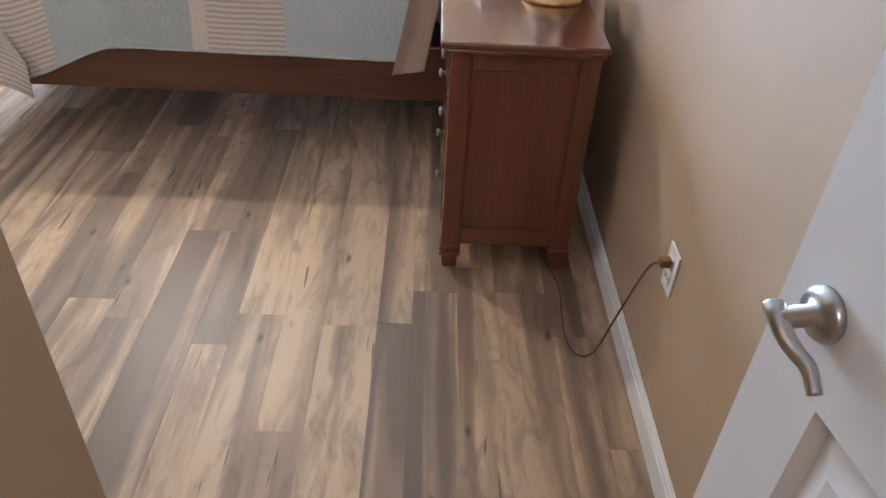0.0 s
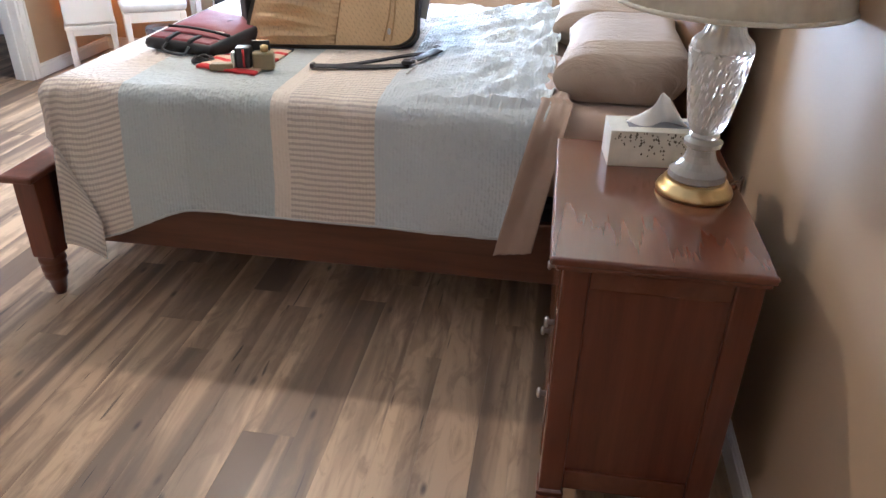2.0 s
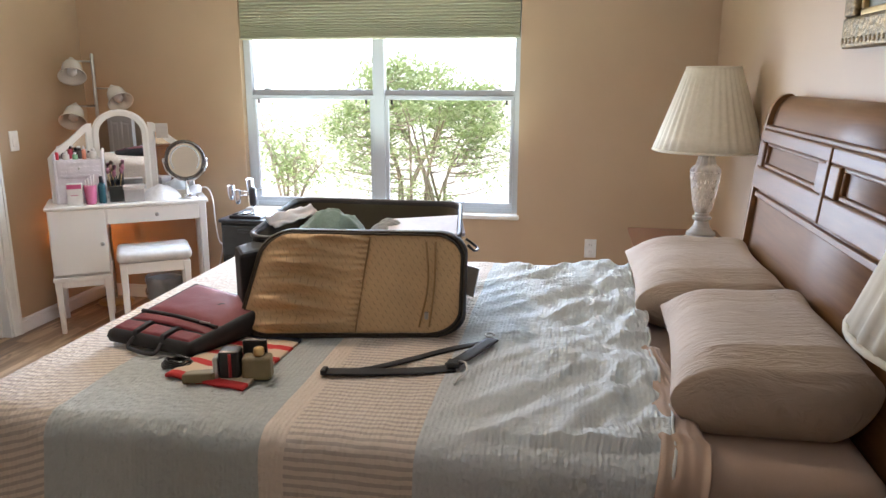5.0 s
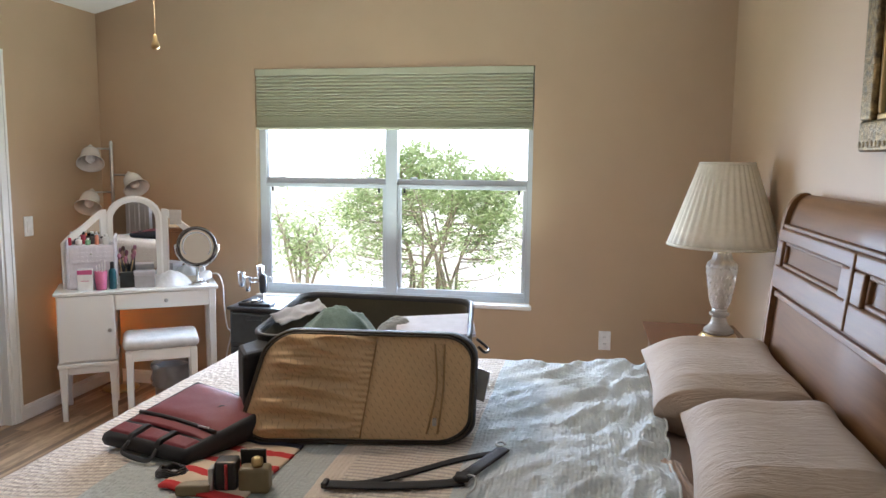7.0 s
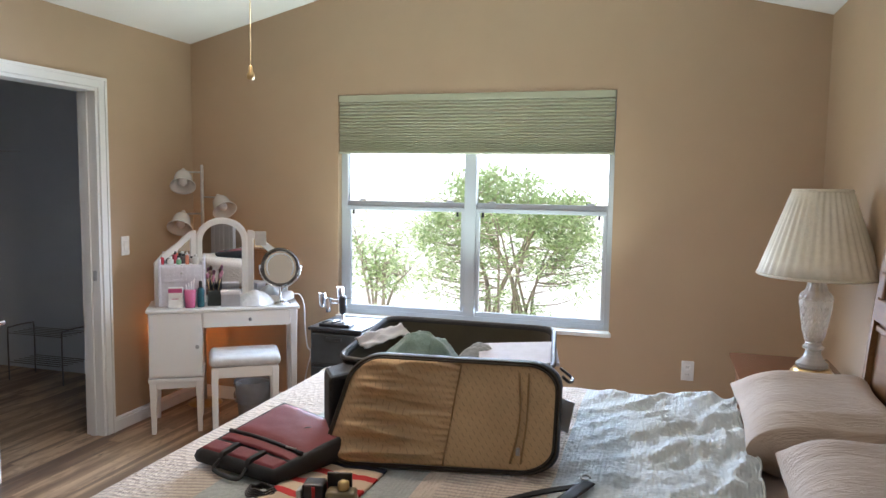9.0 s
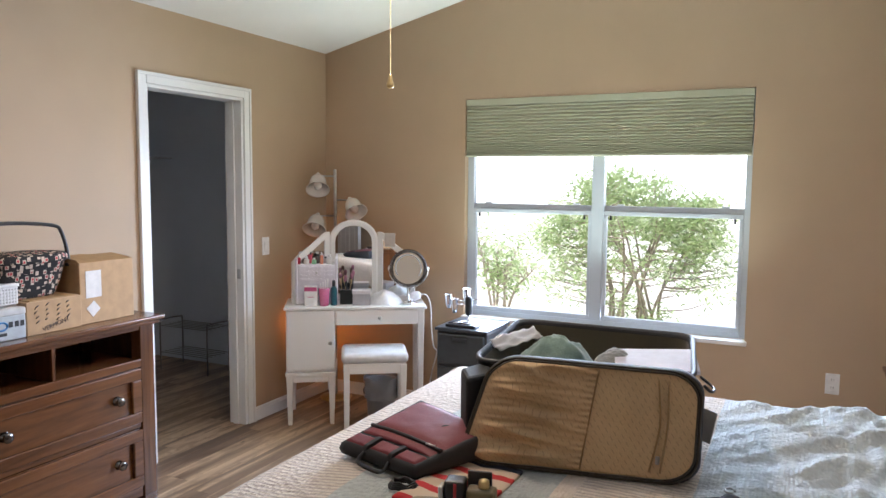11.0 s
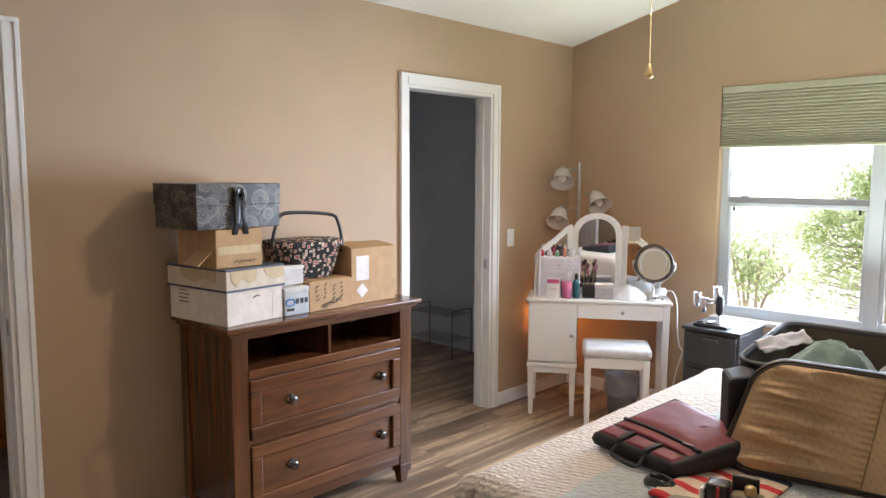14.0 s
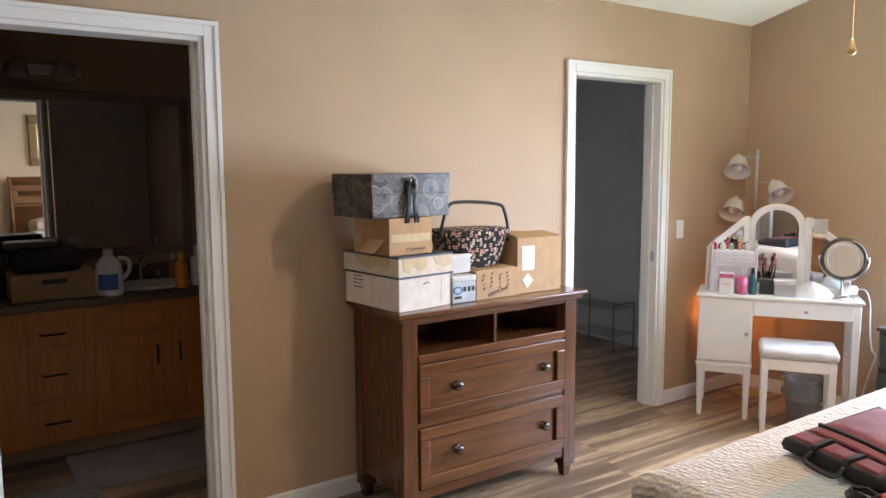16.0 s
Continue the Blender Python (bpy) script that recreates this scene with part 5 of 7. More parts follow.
# ---- on the bed ----
def suitcase():
    ob = thing("suitcase", "open black soft suitcase with tan lining, half packed, on the bed", "suitcase", pose(0, 0, 0))
    z0 = 0.757
    # packed body behind the raised lid: four padded walls and a floor
    out = [(-1.07, 3.32), (-0.425, 3.37), (-0.485, 3.80), (-1.08, 3.80)]
    c = Vector((sum(p[0] for p in out) / 4, sum(p[1] for p in out) / 4))

    def ring(k, n=10):
        pts = []
        for i, (x, y) in enumerate(out):
            p = c + (Vector((x, y)) - c) * k
            prev = c + (Vector(out[i - 1]) - c) * k
            nxt = c + (Vector(out[(i + 1) % 4]) - c) * k
            a, b = p + (prev - p).normalized() * 0.07, p + (nxt - p).normalized() * 0.07
            for j in range(n + 1):
                t = j / n
                pts.append(a * (1 - t) ** 2 + p * 2 * t * (1 - t) + b * t * t)
        return pts
    def rise(y):
        """The rim sags at the front, under the raised lid."""
        return 0.11 * (min(y, 3.70) - 3.66)

    bm = bmesh.new()
    rows = []
    for k, z in ((0.98, z0), (1.0, z0 + 0.02), (1.01, 0.92), (1.0, 1.035), (0.985, 1.046), (0.965, 1.036), (0.95, 0.92), (0.94, z0 + 0.03)):
        rows.append([bm.verts.new((p.x, p.y, z + 0.006 * fnoise(p.x * 6, p.y * 6, k) + (rise(p.y) if z > 0.95 else 0.0))) for p in ring(k)])
    for a, b in zip(rows, rows[1:]):
        for i in range(len(a)):
            f = bm.faces.new((a[i], a[(i + 1) % len(a)], b[(i + 1) % len(a)], b[i]))
            f.smooth = True
    bm.faces.new(rows[0])
    bm.faces.new(rows[-1])
    body = part("suitcase_body", bm, M_DARKCLOTH, ob, "black nylon shell")
    olive = cloth("dark_olive_lining", (0.075, 0.062, 0.035), 300, 0.8)
    rows = []
    bm = bmesh.new()
    for k, z in ((0.952, 1.032), (0.942, 0.92), (0.932, 0.80)):
        rows.append([bm.verts.new((p.x, p.y, z + (rise(p.y) if z > 0.95 else 0.0))) for p in ring(k)])
    for a, b in zip(rows, rows[1:]):
        for i in range(len(a)):
            bm.faces.new((a[i], a[(i + 1) % len(a)], b[(i + 1) % len(a)], b[i]))
    part("inner_lining", bm, olive, body, "dark olive inner lining")
    pts = [(p.x, p.y, 1.043 + rise(p.y)) for p in ring(1.0, 6)]
    part("piping", tube(pts, 0.007, 6, None, 1.0, True), plain("grey_piping", (0.06, 0.06, 0.062), 0.5), body, "dark rim piping")

    # raised lid, leaning a little away, lining to the viewer
    bl, br, tl, tr = Vector((-1.035, 3.125, z0)), Vector((-0.395, 3.245, z0)), Vector((-0.965, 3.225, 1.055)), Vector((-0.395, 3.305, 1.050))

    def lid_at(u, v, d=0.0):
        p = bl.lerp(br, u).lerp(tl.lerp(tr, u), v)
        nrm = Vector((0.15, -0.95, 0.25)).normalized()
        return p + nrm * d

    def rounded(inset, n=8, r=0.14):
        pts = []
        lo, hi = inset, 1 - inset
        l2, h2 = inset * 1.7, 1 - inset * 1.7
        for cx, cy, a0 in ((hi - r, h2 - r * 1.6, 0), (lo + r, h2 - r * 1.6, 90), (lo + r, l2 + r * 1.6, 180), (hi - r, l2 + r * 1.6, 270)):
            for k in range(n + 1):
                a = radians(a0 + 90 * k / n)
                pts.append((cx + r * math.cos(a), cy + r * 1.6 * math.sin(a)))
        return pts
    bm = bmesh.new()
    rows = []
    for inset, d in ((0.0, -0.10), (-0.01, -0.05), (0.0, 0.0), (0.006, 0.006), (0.014, 0.005), (0.018, -0.004)):
        rows.append([bm.verts.new(lid_at(u, v, d)) for u, v in rounded(inset)])
    for a, b in zip(rows, rows[1:]):
        for i in range(len(a)):
            f = bm.faces.new((a[i], a[(i + 1) % len(a)], b[(i + 1) % len(a)], b[i]))
            f.smooth = True
    bm.faces.new(rows[0])
    lid = part("lid", bm, M_DARKCLOTH, ob, "black padded lid rim")
    tan = cloth("tan_printed_lining", (0.57, 0.395, 0.21), 420, 0.85, 0.14, 0.0, 0.2)
    nt = tan.node_tree
    old = nt.nodes["Principled BSDF"].inputs["Base Color"].links[0].from_socket
    tc, sp = nt.nodes.new("ShaderNodeTexCoord"), nt.nodes.new("ShaderNodeSeparateXYZ")
    nt.links.new(tc.outputs["Object"], sp.inputs[0])

    def step(op, a, b):
        m = nt.nodes.new("ShaderNodeMath")
        m.operation = op
        for i, v in ((0, a), (1, b)):
            if hasattr(v, "is_output"):
                nt.links.new(v, m.inputs[i])
            else:
                m.inputs[i].default_value = v
        return m.outputs[0]
    skew = step("ADD", sp.outputs[0], step("MULTIPLY", sp.outputs[2], 0.7))
    row = step("GREATER_THAN", step("SINE", step("MULTIPLY", skew, 2 * math.pi / 0.017), 0.0), 0.90)
    dash = step("GREATER_THAN", step("SINE", step("MULTIPLY", step("SUBTRACT", sp.outputs[2], step("MULTIPLY", sp.outputs[0], 1.9)), 2 * math.pi / 0.045), 0.0), -0.1)
    blend = nt.nodes.new("ShaderNodeMix")
    blend.data_type = "RGBA"
    nt.links.new(step("MULTIPLY", step("MULTIPLY", row, dash), 0.35), blend.inputs[0])
    nt.links.new(old, blend.inputs[6])
    blend.inputs[7].default_value = (0.11, 0.065, 0.03, 1)
    nt.links.new(blend.outputs[2], nt.nodes["Principled BSDF"].inputs["Base Color"])

    def lining(u, v):
        s, t = 0.017 + 0.966 * u, 0.029 + 0.942 * v
        lim = 0.0
        for q, w in ((s, t),):
            ax, ay = max(0, 0.16 - q, q - 0.84) / 0.14, max(0, 0.27 - w, w - 0.73) / 0.23
            k = math.hypot(ax, ay)
            if k > 0.98:
                cx, cy = (0.16 if q < 0.5 else 0.84), (0.27 if w < 0.5 else 0.73)
                s, t = cx + (q - cx) * 0.98 / k, cy + (w - cy) * 0.98 / k
        d = 0.004 + 0.006 * math.sin(math.pi * v)
        if s < 0.53:
            gather = min(1, (0.53 - s) * 5) * min(1, (s - 0.03) * 8)
            d += 0.016 * gather + gather * (0.026 * (0.5 - 2.2 * abs(fnoise(s * 2.0 + 0.5, t * 5.6 + 0.8 * s, 2.0))) + 0.013 * (0.4 - 2 * abs(fnoise(s * 4 + 3, t * 13, 4.0))))
            if s > 0.46:
                d += 0.004 * math.sin(t * 120) * (s - 0.46) / 0.07
        else:
            d += 0.004 * fnoise(s * 5, t * 5, 6.0)
        return lid_at(s, t, d)
    part("lid_lining", grid(120, 90, lining), tan, lid, "gathered tan lining with a mesh pocket")
    part("pocket_seam", tube([lid_at(0.53, 0.06 + 0.88 * k / 12, 0.012 + 0.003 * math.sin(k)) for k in range(13)], 0.0024, 5), cloth("brown_binding", (0.30, 0.19, 0.085)), lid)
    for a, b in ((0.805, 0.83), (0.85, 0.86)):
        part("lining_zip", tube(smooth_line([lid_at(a, 0.10, 0.012), lid_at(b, 0.5, 0.016), lid_at(a, 0.90, 0.012)], 6), 0.003, 5), cloth("brown_zip", (0.36, 0.23, 0.10)), lid)
    part("zip_pull", box(-0.50, -0.49, 3.21, 3.222, 0.815, 0.835, 0.002), M_NICKEL, lid)
    for inset, d in ((0.020, 0.009), (0.008, 0.006)):
        part("lid_zip", tube([lid_at(u, v, d) for u, v in rounded(inset)], 0.003, 5, None, 1.0, True), plain("zip_teeth", (0.055, 0.042, 0.026), 0.5), lid)
    wheel = lathe([(0.010, -0.016), (0.026, -0.016), (0.028, 0.0), (0.026, 0.016), (0.010, 0.016)], 20)
    bmesh.ops.transform(wheel, matrix=pose(-1.085, 3.17, 0.815, 70, 0, 30), verts=wheel.verts)
    part("wheel", wheel, M_BLACK, ob, "black luggage wheel")
    part("side_gusset", prism([(-1.085, 3.27), (-1.02, 3.17), (-0.98, 3.24), (-1.04, 3.42)], z0, 0.99, "z", None, 0.012), M_DARKCLOTH, ob)
    part("side_handle", tube(smooth_line([(-0.405, 3.40, 0.99), (-0.388, 3.42, 0.97), (-0.388, 3.50, 0.96), (-0.43, 3.55, 0.975)], 5), 0.0045, 6), M_BLACK, ob)
    tg = box(-0.001, 0.001, -0.026, 0.026, -0.085, 0, 0.0)
    bmesh.ops.transform(tg, matrix=pose(-0.385, 3.36, 0.935, 5, 12, 60), verts=tg.verts)
    part("luggage_tag", tg, plain("clear_grey_tag", (0.52, 0.50, 0.46), 0.3), ob, "grey plastic luggage tag")


suitcase()


def heap(name, label, cat, x, y, z, rx, ry, h, col, seed, knit=0.0):
    def at(u, v):
        a, r = 2 * math.pi * u, v
        w = 1 + 0.25 * fnoise(math.cos(a) * 1.5, math.sin(a) * 1.5, seed)
        px, py = x + rx * r * w * math.cos(a), y + ry * r * w * math.sin(a)
        pz = z + h * max(0.0, 1 - r * r) + 0.018 * fnoise(px * 22, py * 22, seed) * (1 - r * 0.5) + knit * fnoise(px * 90, py * 90, seed)
        return (px, py, pz)
    bm = grid(60, 22, at)
    bmesh.ops.remove_doubles(bm, verts=bm.verts, dist=0.0004)
    return tagged(part(name, bm, cloth(name + "_knit", col, 240, 0.95, 0.25, 0.3, 0.5), None, "", True), label, cat)


heap("folded_sweater", "pale green chunky knit sweater packed in the suitcase", "sweater", -0.86, 3.50, 0.93, 0.16, 0.13, 0.135, (0.17, 0.25, 0.22), 3.1, 0.006)
heap("folded_scarf", "grey-green knitted scarf packed beside the sweater", "scarf", -0.69, 3.56, 0.93, 0.10, 0.09, 0.10, (0.27, 0.28, 0.28), 8.2, 0.004)
heap("packed_clothes", "dark folded clothes filling the suitcase bottom", "clothes", -0.76, 3.58, 0.80, 0.28, 0.17, 0.12, (0.10, 0.10, 0.11), 5.5)
folder = box(-0.12, 0.12, -0.09, 0.09, 0, 0.012, 0.002)
bmesh.ops.transform(folder, matrix=pose(-0.56, 3.54, 1.005, 8, -3, 12), verts=folder.verts)
tagged(part("paper_packet", folder, plain("lilac_white_paper", (0.62, 0.60, 0.66), 0.5), None), "white paper packet lying on the packed clothes", "packet")
# pale strip added as the bright highlight on the suitcase's dark corner flap
sl = grid(10, 14, lambda u, v: (-1.070 + 0.04 * u + 0.05 * v, 3.46 + 0.28 * v, 1.040 - 0.03 * u + 0.012 * fnoise(u * 3, v * 5)))
so = part("flap_highlight", sl, cloth("pale_highlight_cloth", (0.55, 0.54, 0.56), 500), None)
so.modifiers.new("thickness", "SOLIDIFY").thickness = 0.004
tagged(so, "pale strip standing in for the highlight on the suitcase's corner flap", "shirt")


def laptop_bag():
    """A padded bag lying on its back, thicker at the far end."""
    nl, nr, fr, fl = Vector((-1.345, 3.02)), Vector((-1.065, 2.945)), Vector((-0.945, 3.20)), Vector((-1.27, 3.37))
    ob = thing("laptop_bag", "crimson and black nylon laptop bag lying on the bed", "bag", pose(0, 0, 0))
    z0 = 0.757

    def xy(u, v):
        return nl.lerp(nr, u).lerp(fl.lerp(fr, u), v)

    def top(u, v):
        return z0 + 0.045 + 0.040 * v + 0.008 * math.sin(math.pi * u) * math.sin(math.pi * v)

    def shell(u, v, k):
        p = xy(u, v)
        return (p.x, p.y, z0 + (top(u, v) - z0) * k)
    bm = bmesh.new()
    n = 16
    edge = [(i / n, 0) for i in range(n)] + [(1, i / n) for i in range(n)] + [(1 - i / n, 1) for i in range(n)] + [(0, 1 - i / n) for i in range(n)]
    rows = []
    for inset, k in ((0.06, 0.0), (0.0, 0.2), (-0.015, 0.55), (0.0, 0.9), (0.025, 1.0)):
        rows.append([bm.verts.new(shell(inset + (1 - 2 * inset) * u, inset + (1 - 2 * inset) * v, k)) for u, v in edge])
    for a, b in zip(rows, rows[1:]):
        for i in range(len(a)):
            f = bm.faces.new((a[i], a[(i + 1) % len(a)], b[(i + 1) % len(a)], b[i]))
            f.smooth = True
    bm.faces.new(rows[0])
    bm.faces.new(rows[-1])
    part("bag_body", bm, M_DARKCLOTH, ob, "black padded nylon sides")

    def panel(u0, u1, v0, v1, mat, lift=0.006, name="front_panel", label=""):
        def at(u, v):
            a, b = u0 + (u1 - u0) * u, v0 + (v1 - v0) * v
            p = xy(a, b)
            edge_d = min(u, 1 - u, v, 1 - v)
            return (p.x, p.y, top(a, b) + lift * min(1, edge_d * 12) - 0.001 + 0.0015 * fnoise(a * 9, b * 9))
        part(name, grid(16, 16, at), mat, ob, label)
    panel(0.035, 0.965, 0.36, 0.97, M_RED, 0.008, "flap_panel", "crimson nylon flap")
    panel(0.035, 0.965, 0.21, 0.31, M_RED, 0.006, "pocket_strip")
    for a, b in ((0.03, 0.30), (0.37, 0.64), (0.70, 0.965)):
        panel(a, b, 0.025, 0.175, M_RED, 0.006, "pocket_panel")
    for a in (0.335, 0.67):
        panel(a - 0.028, a + 0.028, -0.01, 0.20, M_DARKCLOTH, 0.010, "webbing")
    z = [xy(0.03 + 0.94 * k / 10, 0.335) for k in range(11)]
    part("zip", tube([(p.x, p.y, top(0.03 + 0.094 * k, 0.335) + 0.004) for k, p in enumerate(z)], 0.006, 6), M_BLACK, ob)
    p = xy(0.90, 0.33)
    part("zip_pull", tube([(p.x, p.y, top(0.9, 0.33) + 0.01), (p.x - 0.03, p.y + 0.002, top(0.8, 0.33) + 0.011)], 0.003, 6), M_NICKEL, ob)
    a, b = xy(0.335, -0.01), xy(0.67, -0.01)
    o = Vector((-0.005, -0.022))
    part("carry_handle", tube(smooth_line([(a.x, a.y, 0.795), (a.x + o.x, a.y + o.y, 0.772), (b.x + o.x - 0.01, b.y + o.y, 0.768), (b.x, b.y, 0.79)], 8), 0.006, 8, None, 0.6), M_BLACK, ob, "black carry handle")


laptop_bag()


def flag_shirt():
    bl, br, fr, fl = Vector((-1.075, 2.835)), Vector((-0.850, 2.788)), Vector((-0.836, 3.140)), Vector((-1.02, 3.150))
    n = Nodes("striped_cotton", 0.9)
    run = n.node("UVMap")
    run.uv_map = "run"
    y = n.node("SeparateXYZ", Vector=run.outputs[0]).outputs[1]
    w = n.maths("SINE", n.maths("MULTIPLY", n.maths("ADD", y, n.maths("MULTIPLY", n.noise(run.outputs[0], 4, 2), 0.05)), 2 * math.pi * 4.0))
    c = n.mix(n.maths("GREATER_THAN", w, 0.45), (0.62, 0.49, 0.35), (0.50, 0.03, 0.03))
    n.colour(n.mix(n.maths("GREATER_THAN", y, 0.93), c, (0.03, 0.035, 0.06)))
    n.bump(n.noise(run.outputs[0], 60, 3), 0.2, 0.005)

    def at(u, v):
        p = bl.lerp(br, u).lerp(fl.lerp(fr, u), v)
        return (p.x, p.y, 0.764 + 0.006 * fnoise(u * 4, v * 4) + 0.004 * math.sin(v * 6))
    bm = grid(24, 24, at)
    uv = bm.loops.layers.uv.new("run")
    bm.verts.index_update()
    for f in bm.faces:
        for lp in f.loops:
            i, j = divmod(lp.vert.index, 25)
            lp[uv].uv = (i / 24, j / 24)
    ob = part("folded_shirt", bm, n.mat, None)
    md = ob.modifiers.new("thickness", "SOLIDIFY")
    md.thickness, md.offset = 0.008, -1
    tagged(ob, "folded cream cotton shirt with red stripes on the bed", "shirt")


flag_shirt()


def pocket_tools():
    """A khaki and black folding kit with brass cap, left on the quilt."""
    khaki = plain("khaki_plastic", (0.21, 0.165, 0.085), 0.45)
    ob = thing("folding_kit", "khaki and black camera mount with a brass knob", "camera mount", pose(-0.885, 2.86, 0.757, 0, 0, 12))
    part("side_block", box(0.005, 0.075, -0.022, 0.022, 0, 0.060, 0.008, None, 3), khaki, ob)
    part("knob", lathe([(0.012, 0.060), (0.014, 0.064), (0.013, 0.078), (0.006, 0.082)], 20, None, 0, 0, (0.045, 0, 0)), M_BRASS, ob, "small brass knob")
    part("clamp", box(-0.050, 0.000, -0.018, 0.030, 0, 0.075, 0.006), M_BLACK, ob)
    part("clamp_plate", box(0.000, 0.060, 0.024, 0.032, 0, 0.090, 0.003), M_BLACK, ob)
    part("clamp_screw", tube([(-0.022, -0.020, 0.012), (-0.022, -0.020, 0.070)], 0.004, 8), plain("red_plastic", (0.4, 0.03, 0.03), 0.4), ob)
    part("metal_edge", box(-0.064, -0.050, -0.022, 0.012, 0, 0.062, 0.006), M_NICKEL, ob)
    bm = prism([(-0.135, -0.035), (-0.060, -0.028), (-0.052, 0.006), (-0.120, -0.005), (-0.128, -0.018)], 0, 0.026, "z", None, 0.004)
    part("bent_arm", bm, khaki, ob)
    cc = thing("coiled_cable", "coiled black charging cable beside the bag", "cable", pose(-1.075, 2.90, 0.757))
    for k in range(4):
        part("cable_loop", tube([((0.042 - 0.004 * k) * math.cos(2 * math.pi * i / 28), (0.026 - 0.002 * k) * math.sin(2 * math.pi * i / 28), 0.005 + 0.005 * k + 0.003 * math.sin(i)) for i in range(28)], 0.003, 6, None, 1.0, True), M_BLACK, cc)


pocket_tools()


def strap():
    ob = thing("shoulder_strap", "black webbing shoulder strap with metal clips on the quilt", "strap", pose(0, 0, 0))

    def ribbon(points, w=0.014, name="webbing", lift=0.764):
        line = smooth_line([(x, y, 0) for x, y in points], 10)
        n = len(line) - 1

        def at(u, v):
            i = min(int(round(u * n)), n)
            p = line[i]
            d = line[min(i + 1, n)] - line[max(i - 1, 0)]
            s = Vector((-d.y, d.x, 0)).normalized()
            q = p + s * (v - 0.5) * 2 * w
            return (q.x, q.y, lift + 0.006 * fnoise(q.x * 5, q.y * 5) + 0.004 * v)
        b = part(name, grid(n, 4, at), M_DARKCLOTH, ob)
        b.modifiers.new("thickness", "SOLIDIFY").thickness = 0.004
    ribbon([(-0.690, 2.915), (-0.60, 2.945), (-0.50, 3.04), (-0.42, 3.12), (-0.325, 3.195)], 0.008)
    ribbon([(-0.690, 2.915), (-0.62, 2.925), (-0.53, 2.945), (-0.45, 2.97), (-0.38, 3.00)], 0.015)
    ribbon([(-0.39, 2.99), (-0.36, 3.06), (-0.33, 3.14), (-0.305, 3.21)], 0.016, "webbing", 0.772)
    part("end_loop", box(-0.700, -0.686, 2.900, 2.930, 0.760, 0.776, 0.004), M_BLACK, ob)
    part("slider", box(-0.40, -0.365, 2.985, 3.02, 0.768, 0.782, 0.004), M_BLACK, ob)
    part("clip", tube(smooth_line([(-0.37, 3.0, 0.782), (-0.35, 2.985, 0.785), (-0.345, 2.955, 0.775), (-0.36, 2.93, 0.766), (-0.365, 2.90, 0.763)], 6), 0.003, 6), M_NICKEL, ob, "metal hook clip")
    part("buckle", tube([(-0.315 + 0.012 * math.cos(a * 0.6), 3.205 + 0.016 * math.sin(a * 0.6), 0.783) for a in range(10)], 0.003, 6), M_NICKEL, ob)


strap()


# ---- on the chest ----
M_KRAFT = plain("kraft_cardboard", (0.42, 0.27, 0.13), 0.8)
M_KRAFT2 = plain("light_kraft_cardboard", (0.47, 0.31, 0.165), 0.8)
M_TAPE = plain("clear_tape", (0.56, 0.45, 0.28), 0.15)
M_INK = plain("black_ink", (0.03, 0.03, 0.03), 0.6)
CZ = 0.93


def letters(words, size, m, parent, mat=None):
    """Flat lettering in the built-in font, in the x-z plane facing -y of the pose m."""
    cu = bpy.data.curves.new("lettering", "FONT")
    cu.body, cu.size, cu.extrude = words, size, 0.0006
    cu.align_x, cu.align_y = "CENTER", "CENTER"
    tmp = new("lettering_source", cu)
    me = bpy.data.meshes.new_from_object(tmp)
    bpy.data.objects.remove(tmp)
    me.transform(m @ pose(0, 0, 0, 90, 0, 0))
    me.materials.clear()
    me.materials.append(mat or M_INK)
    ob = new("lettering", me)
    ob.parent = parent
    return ob


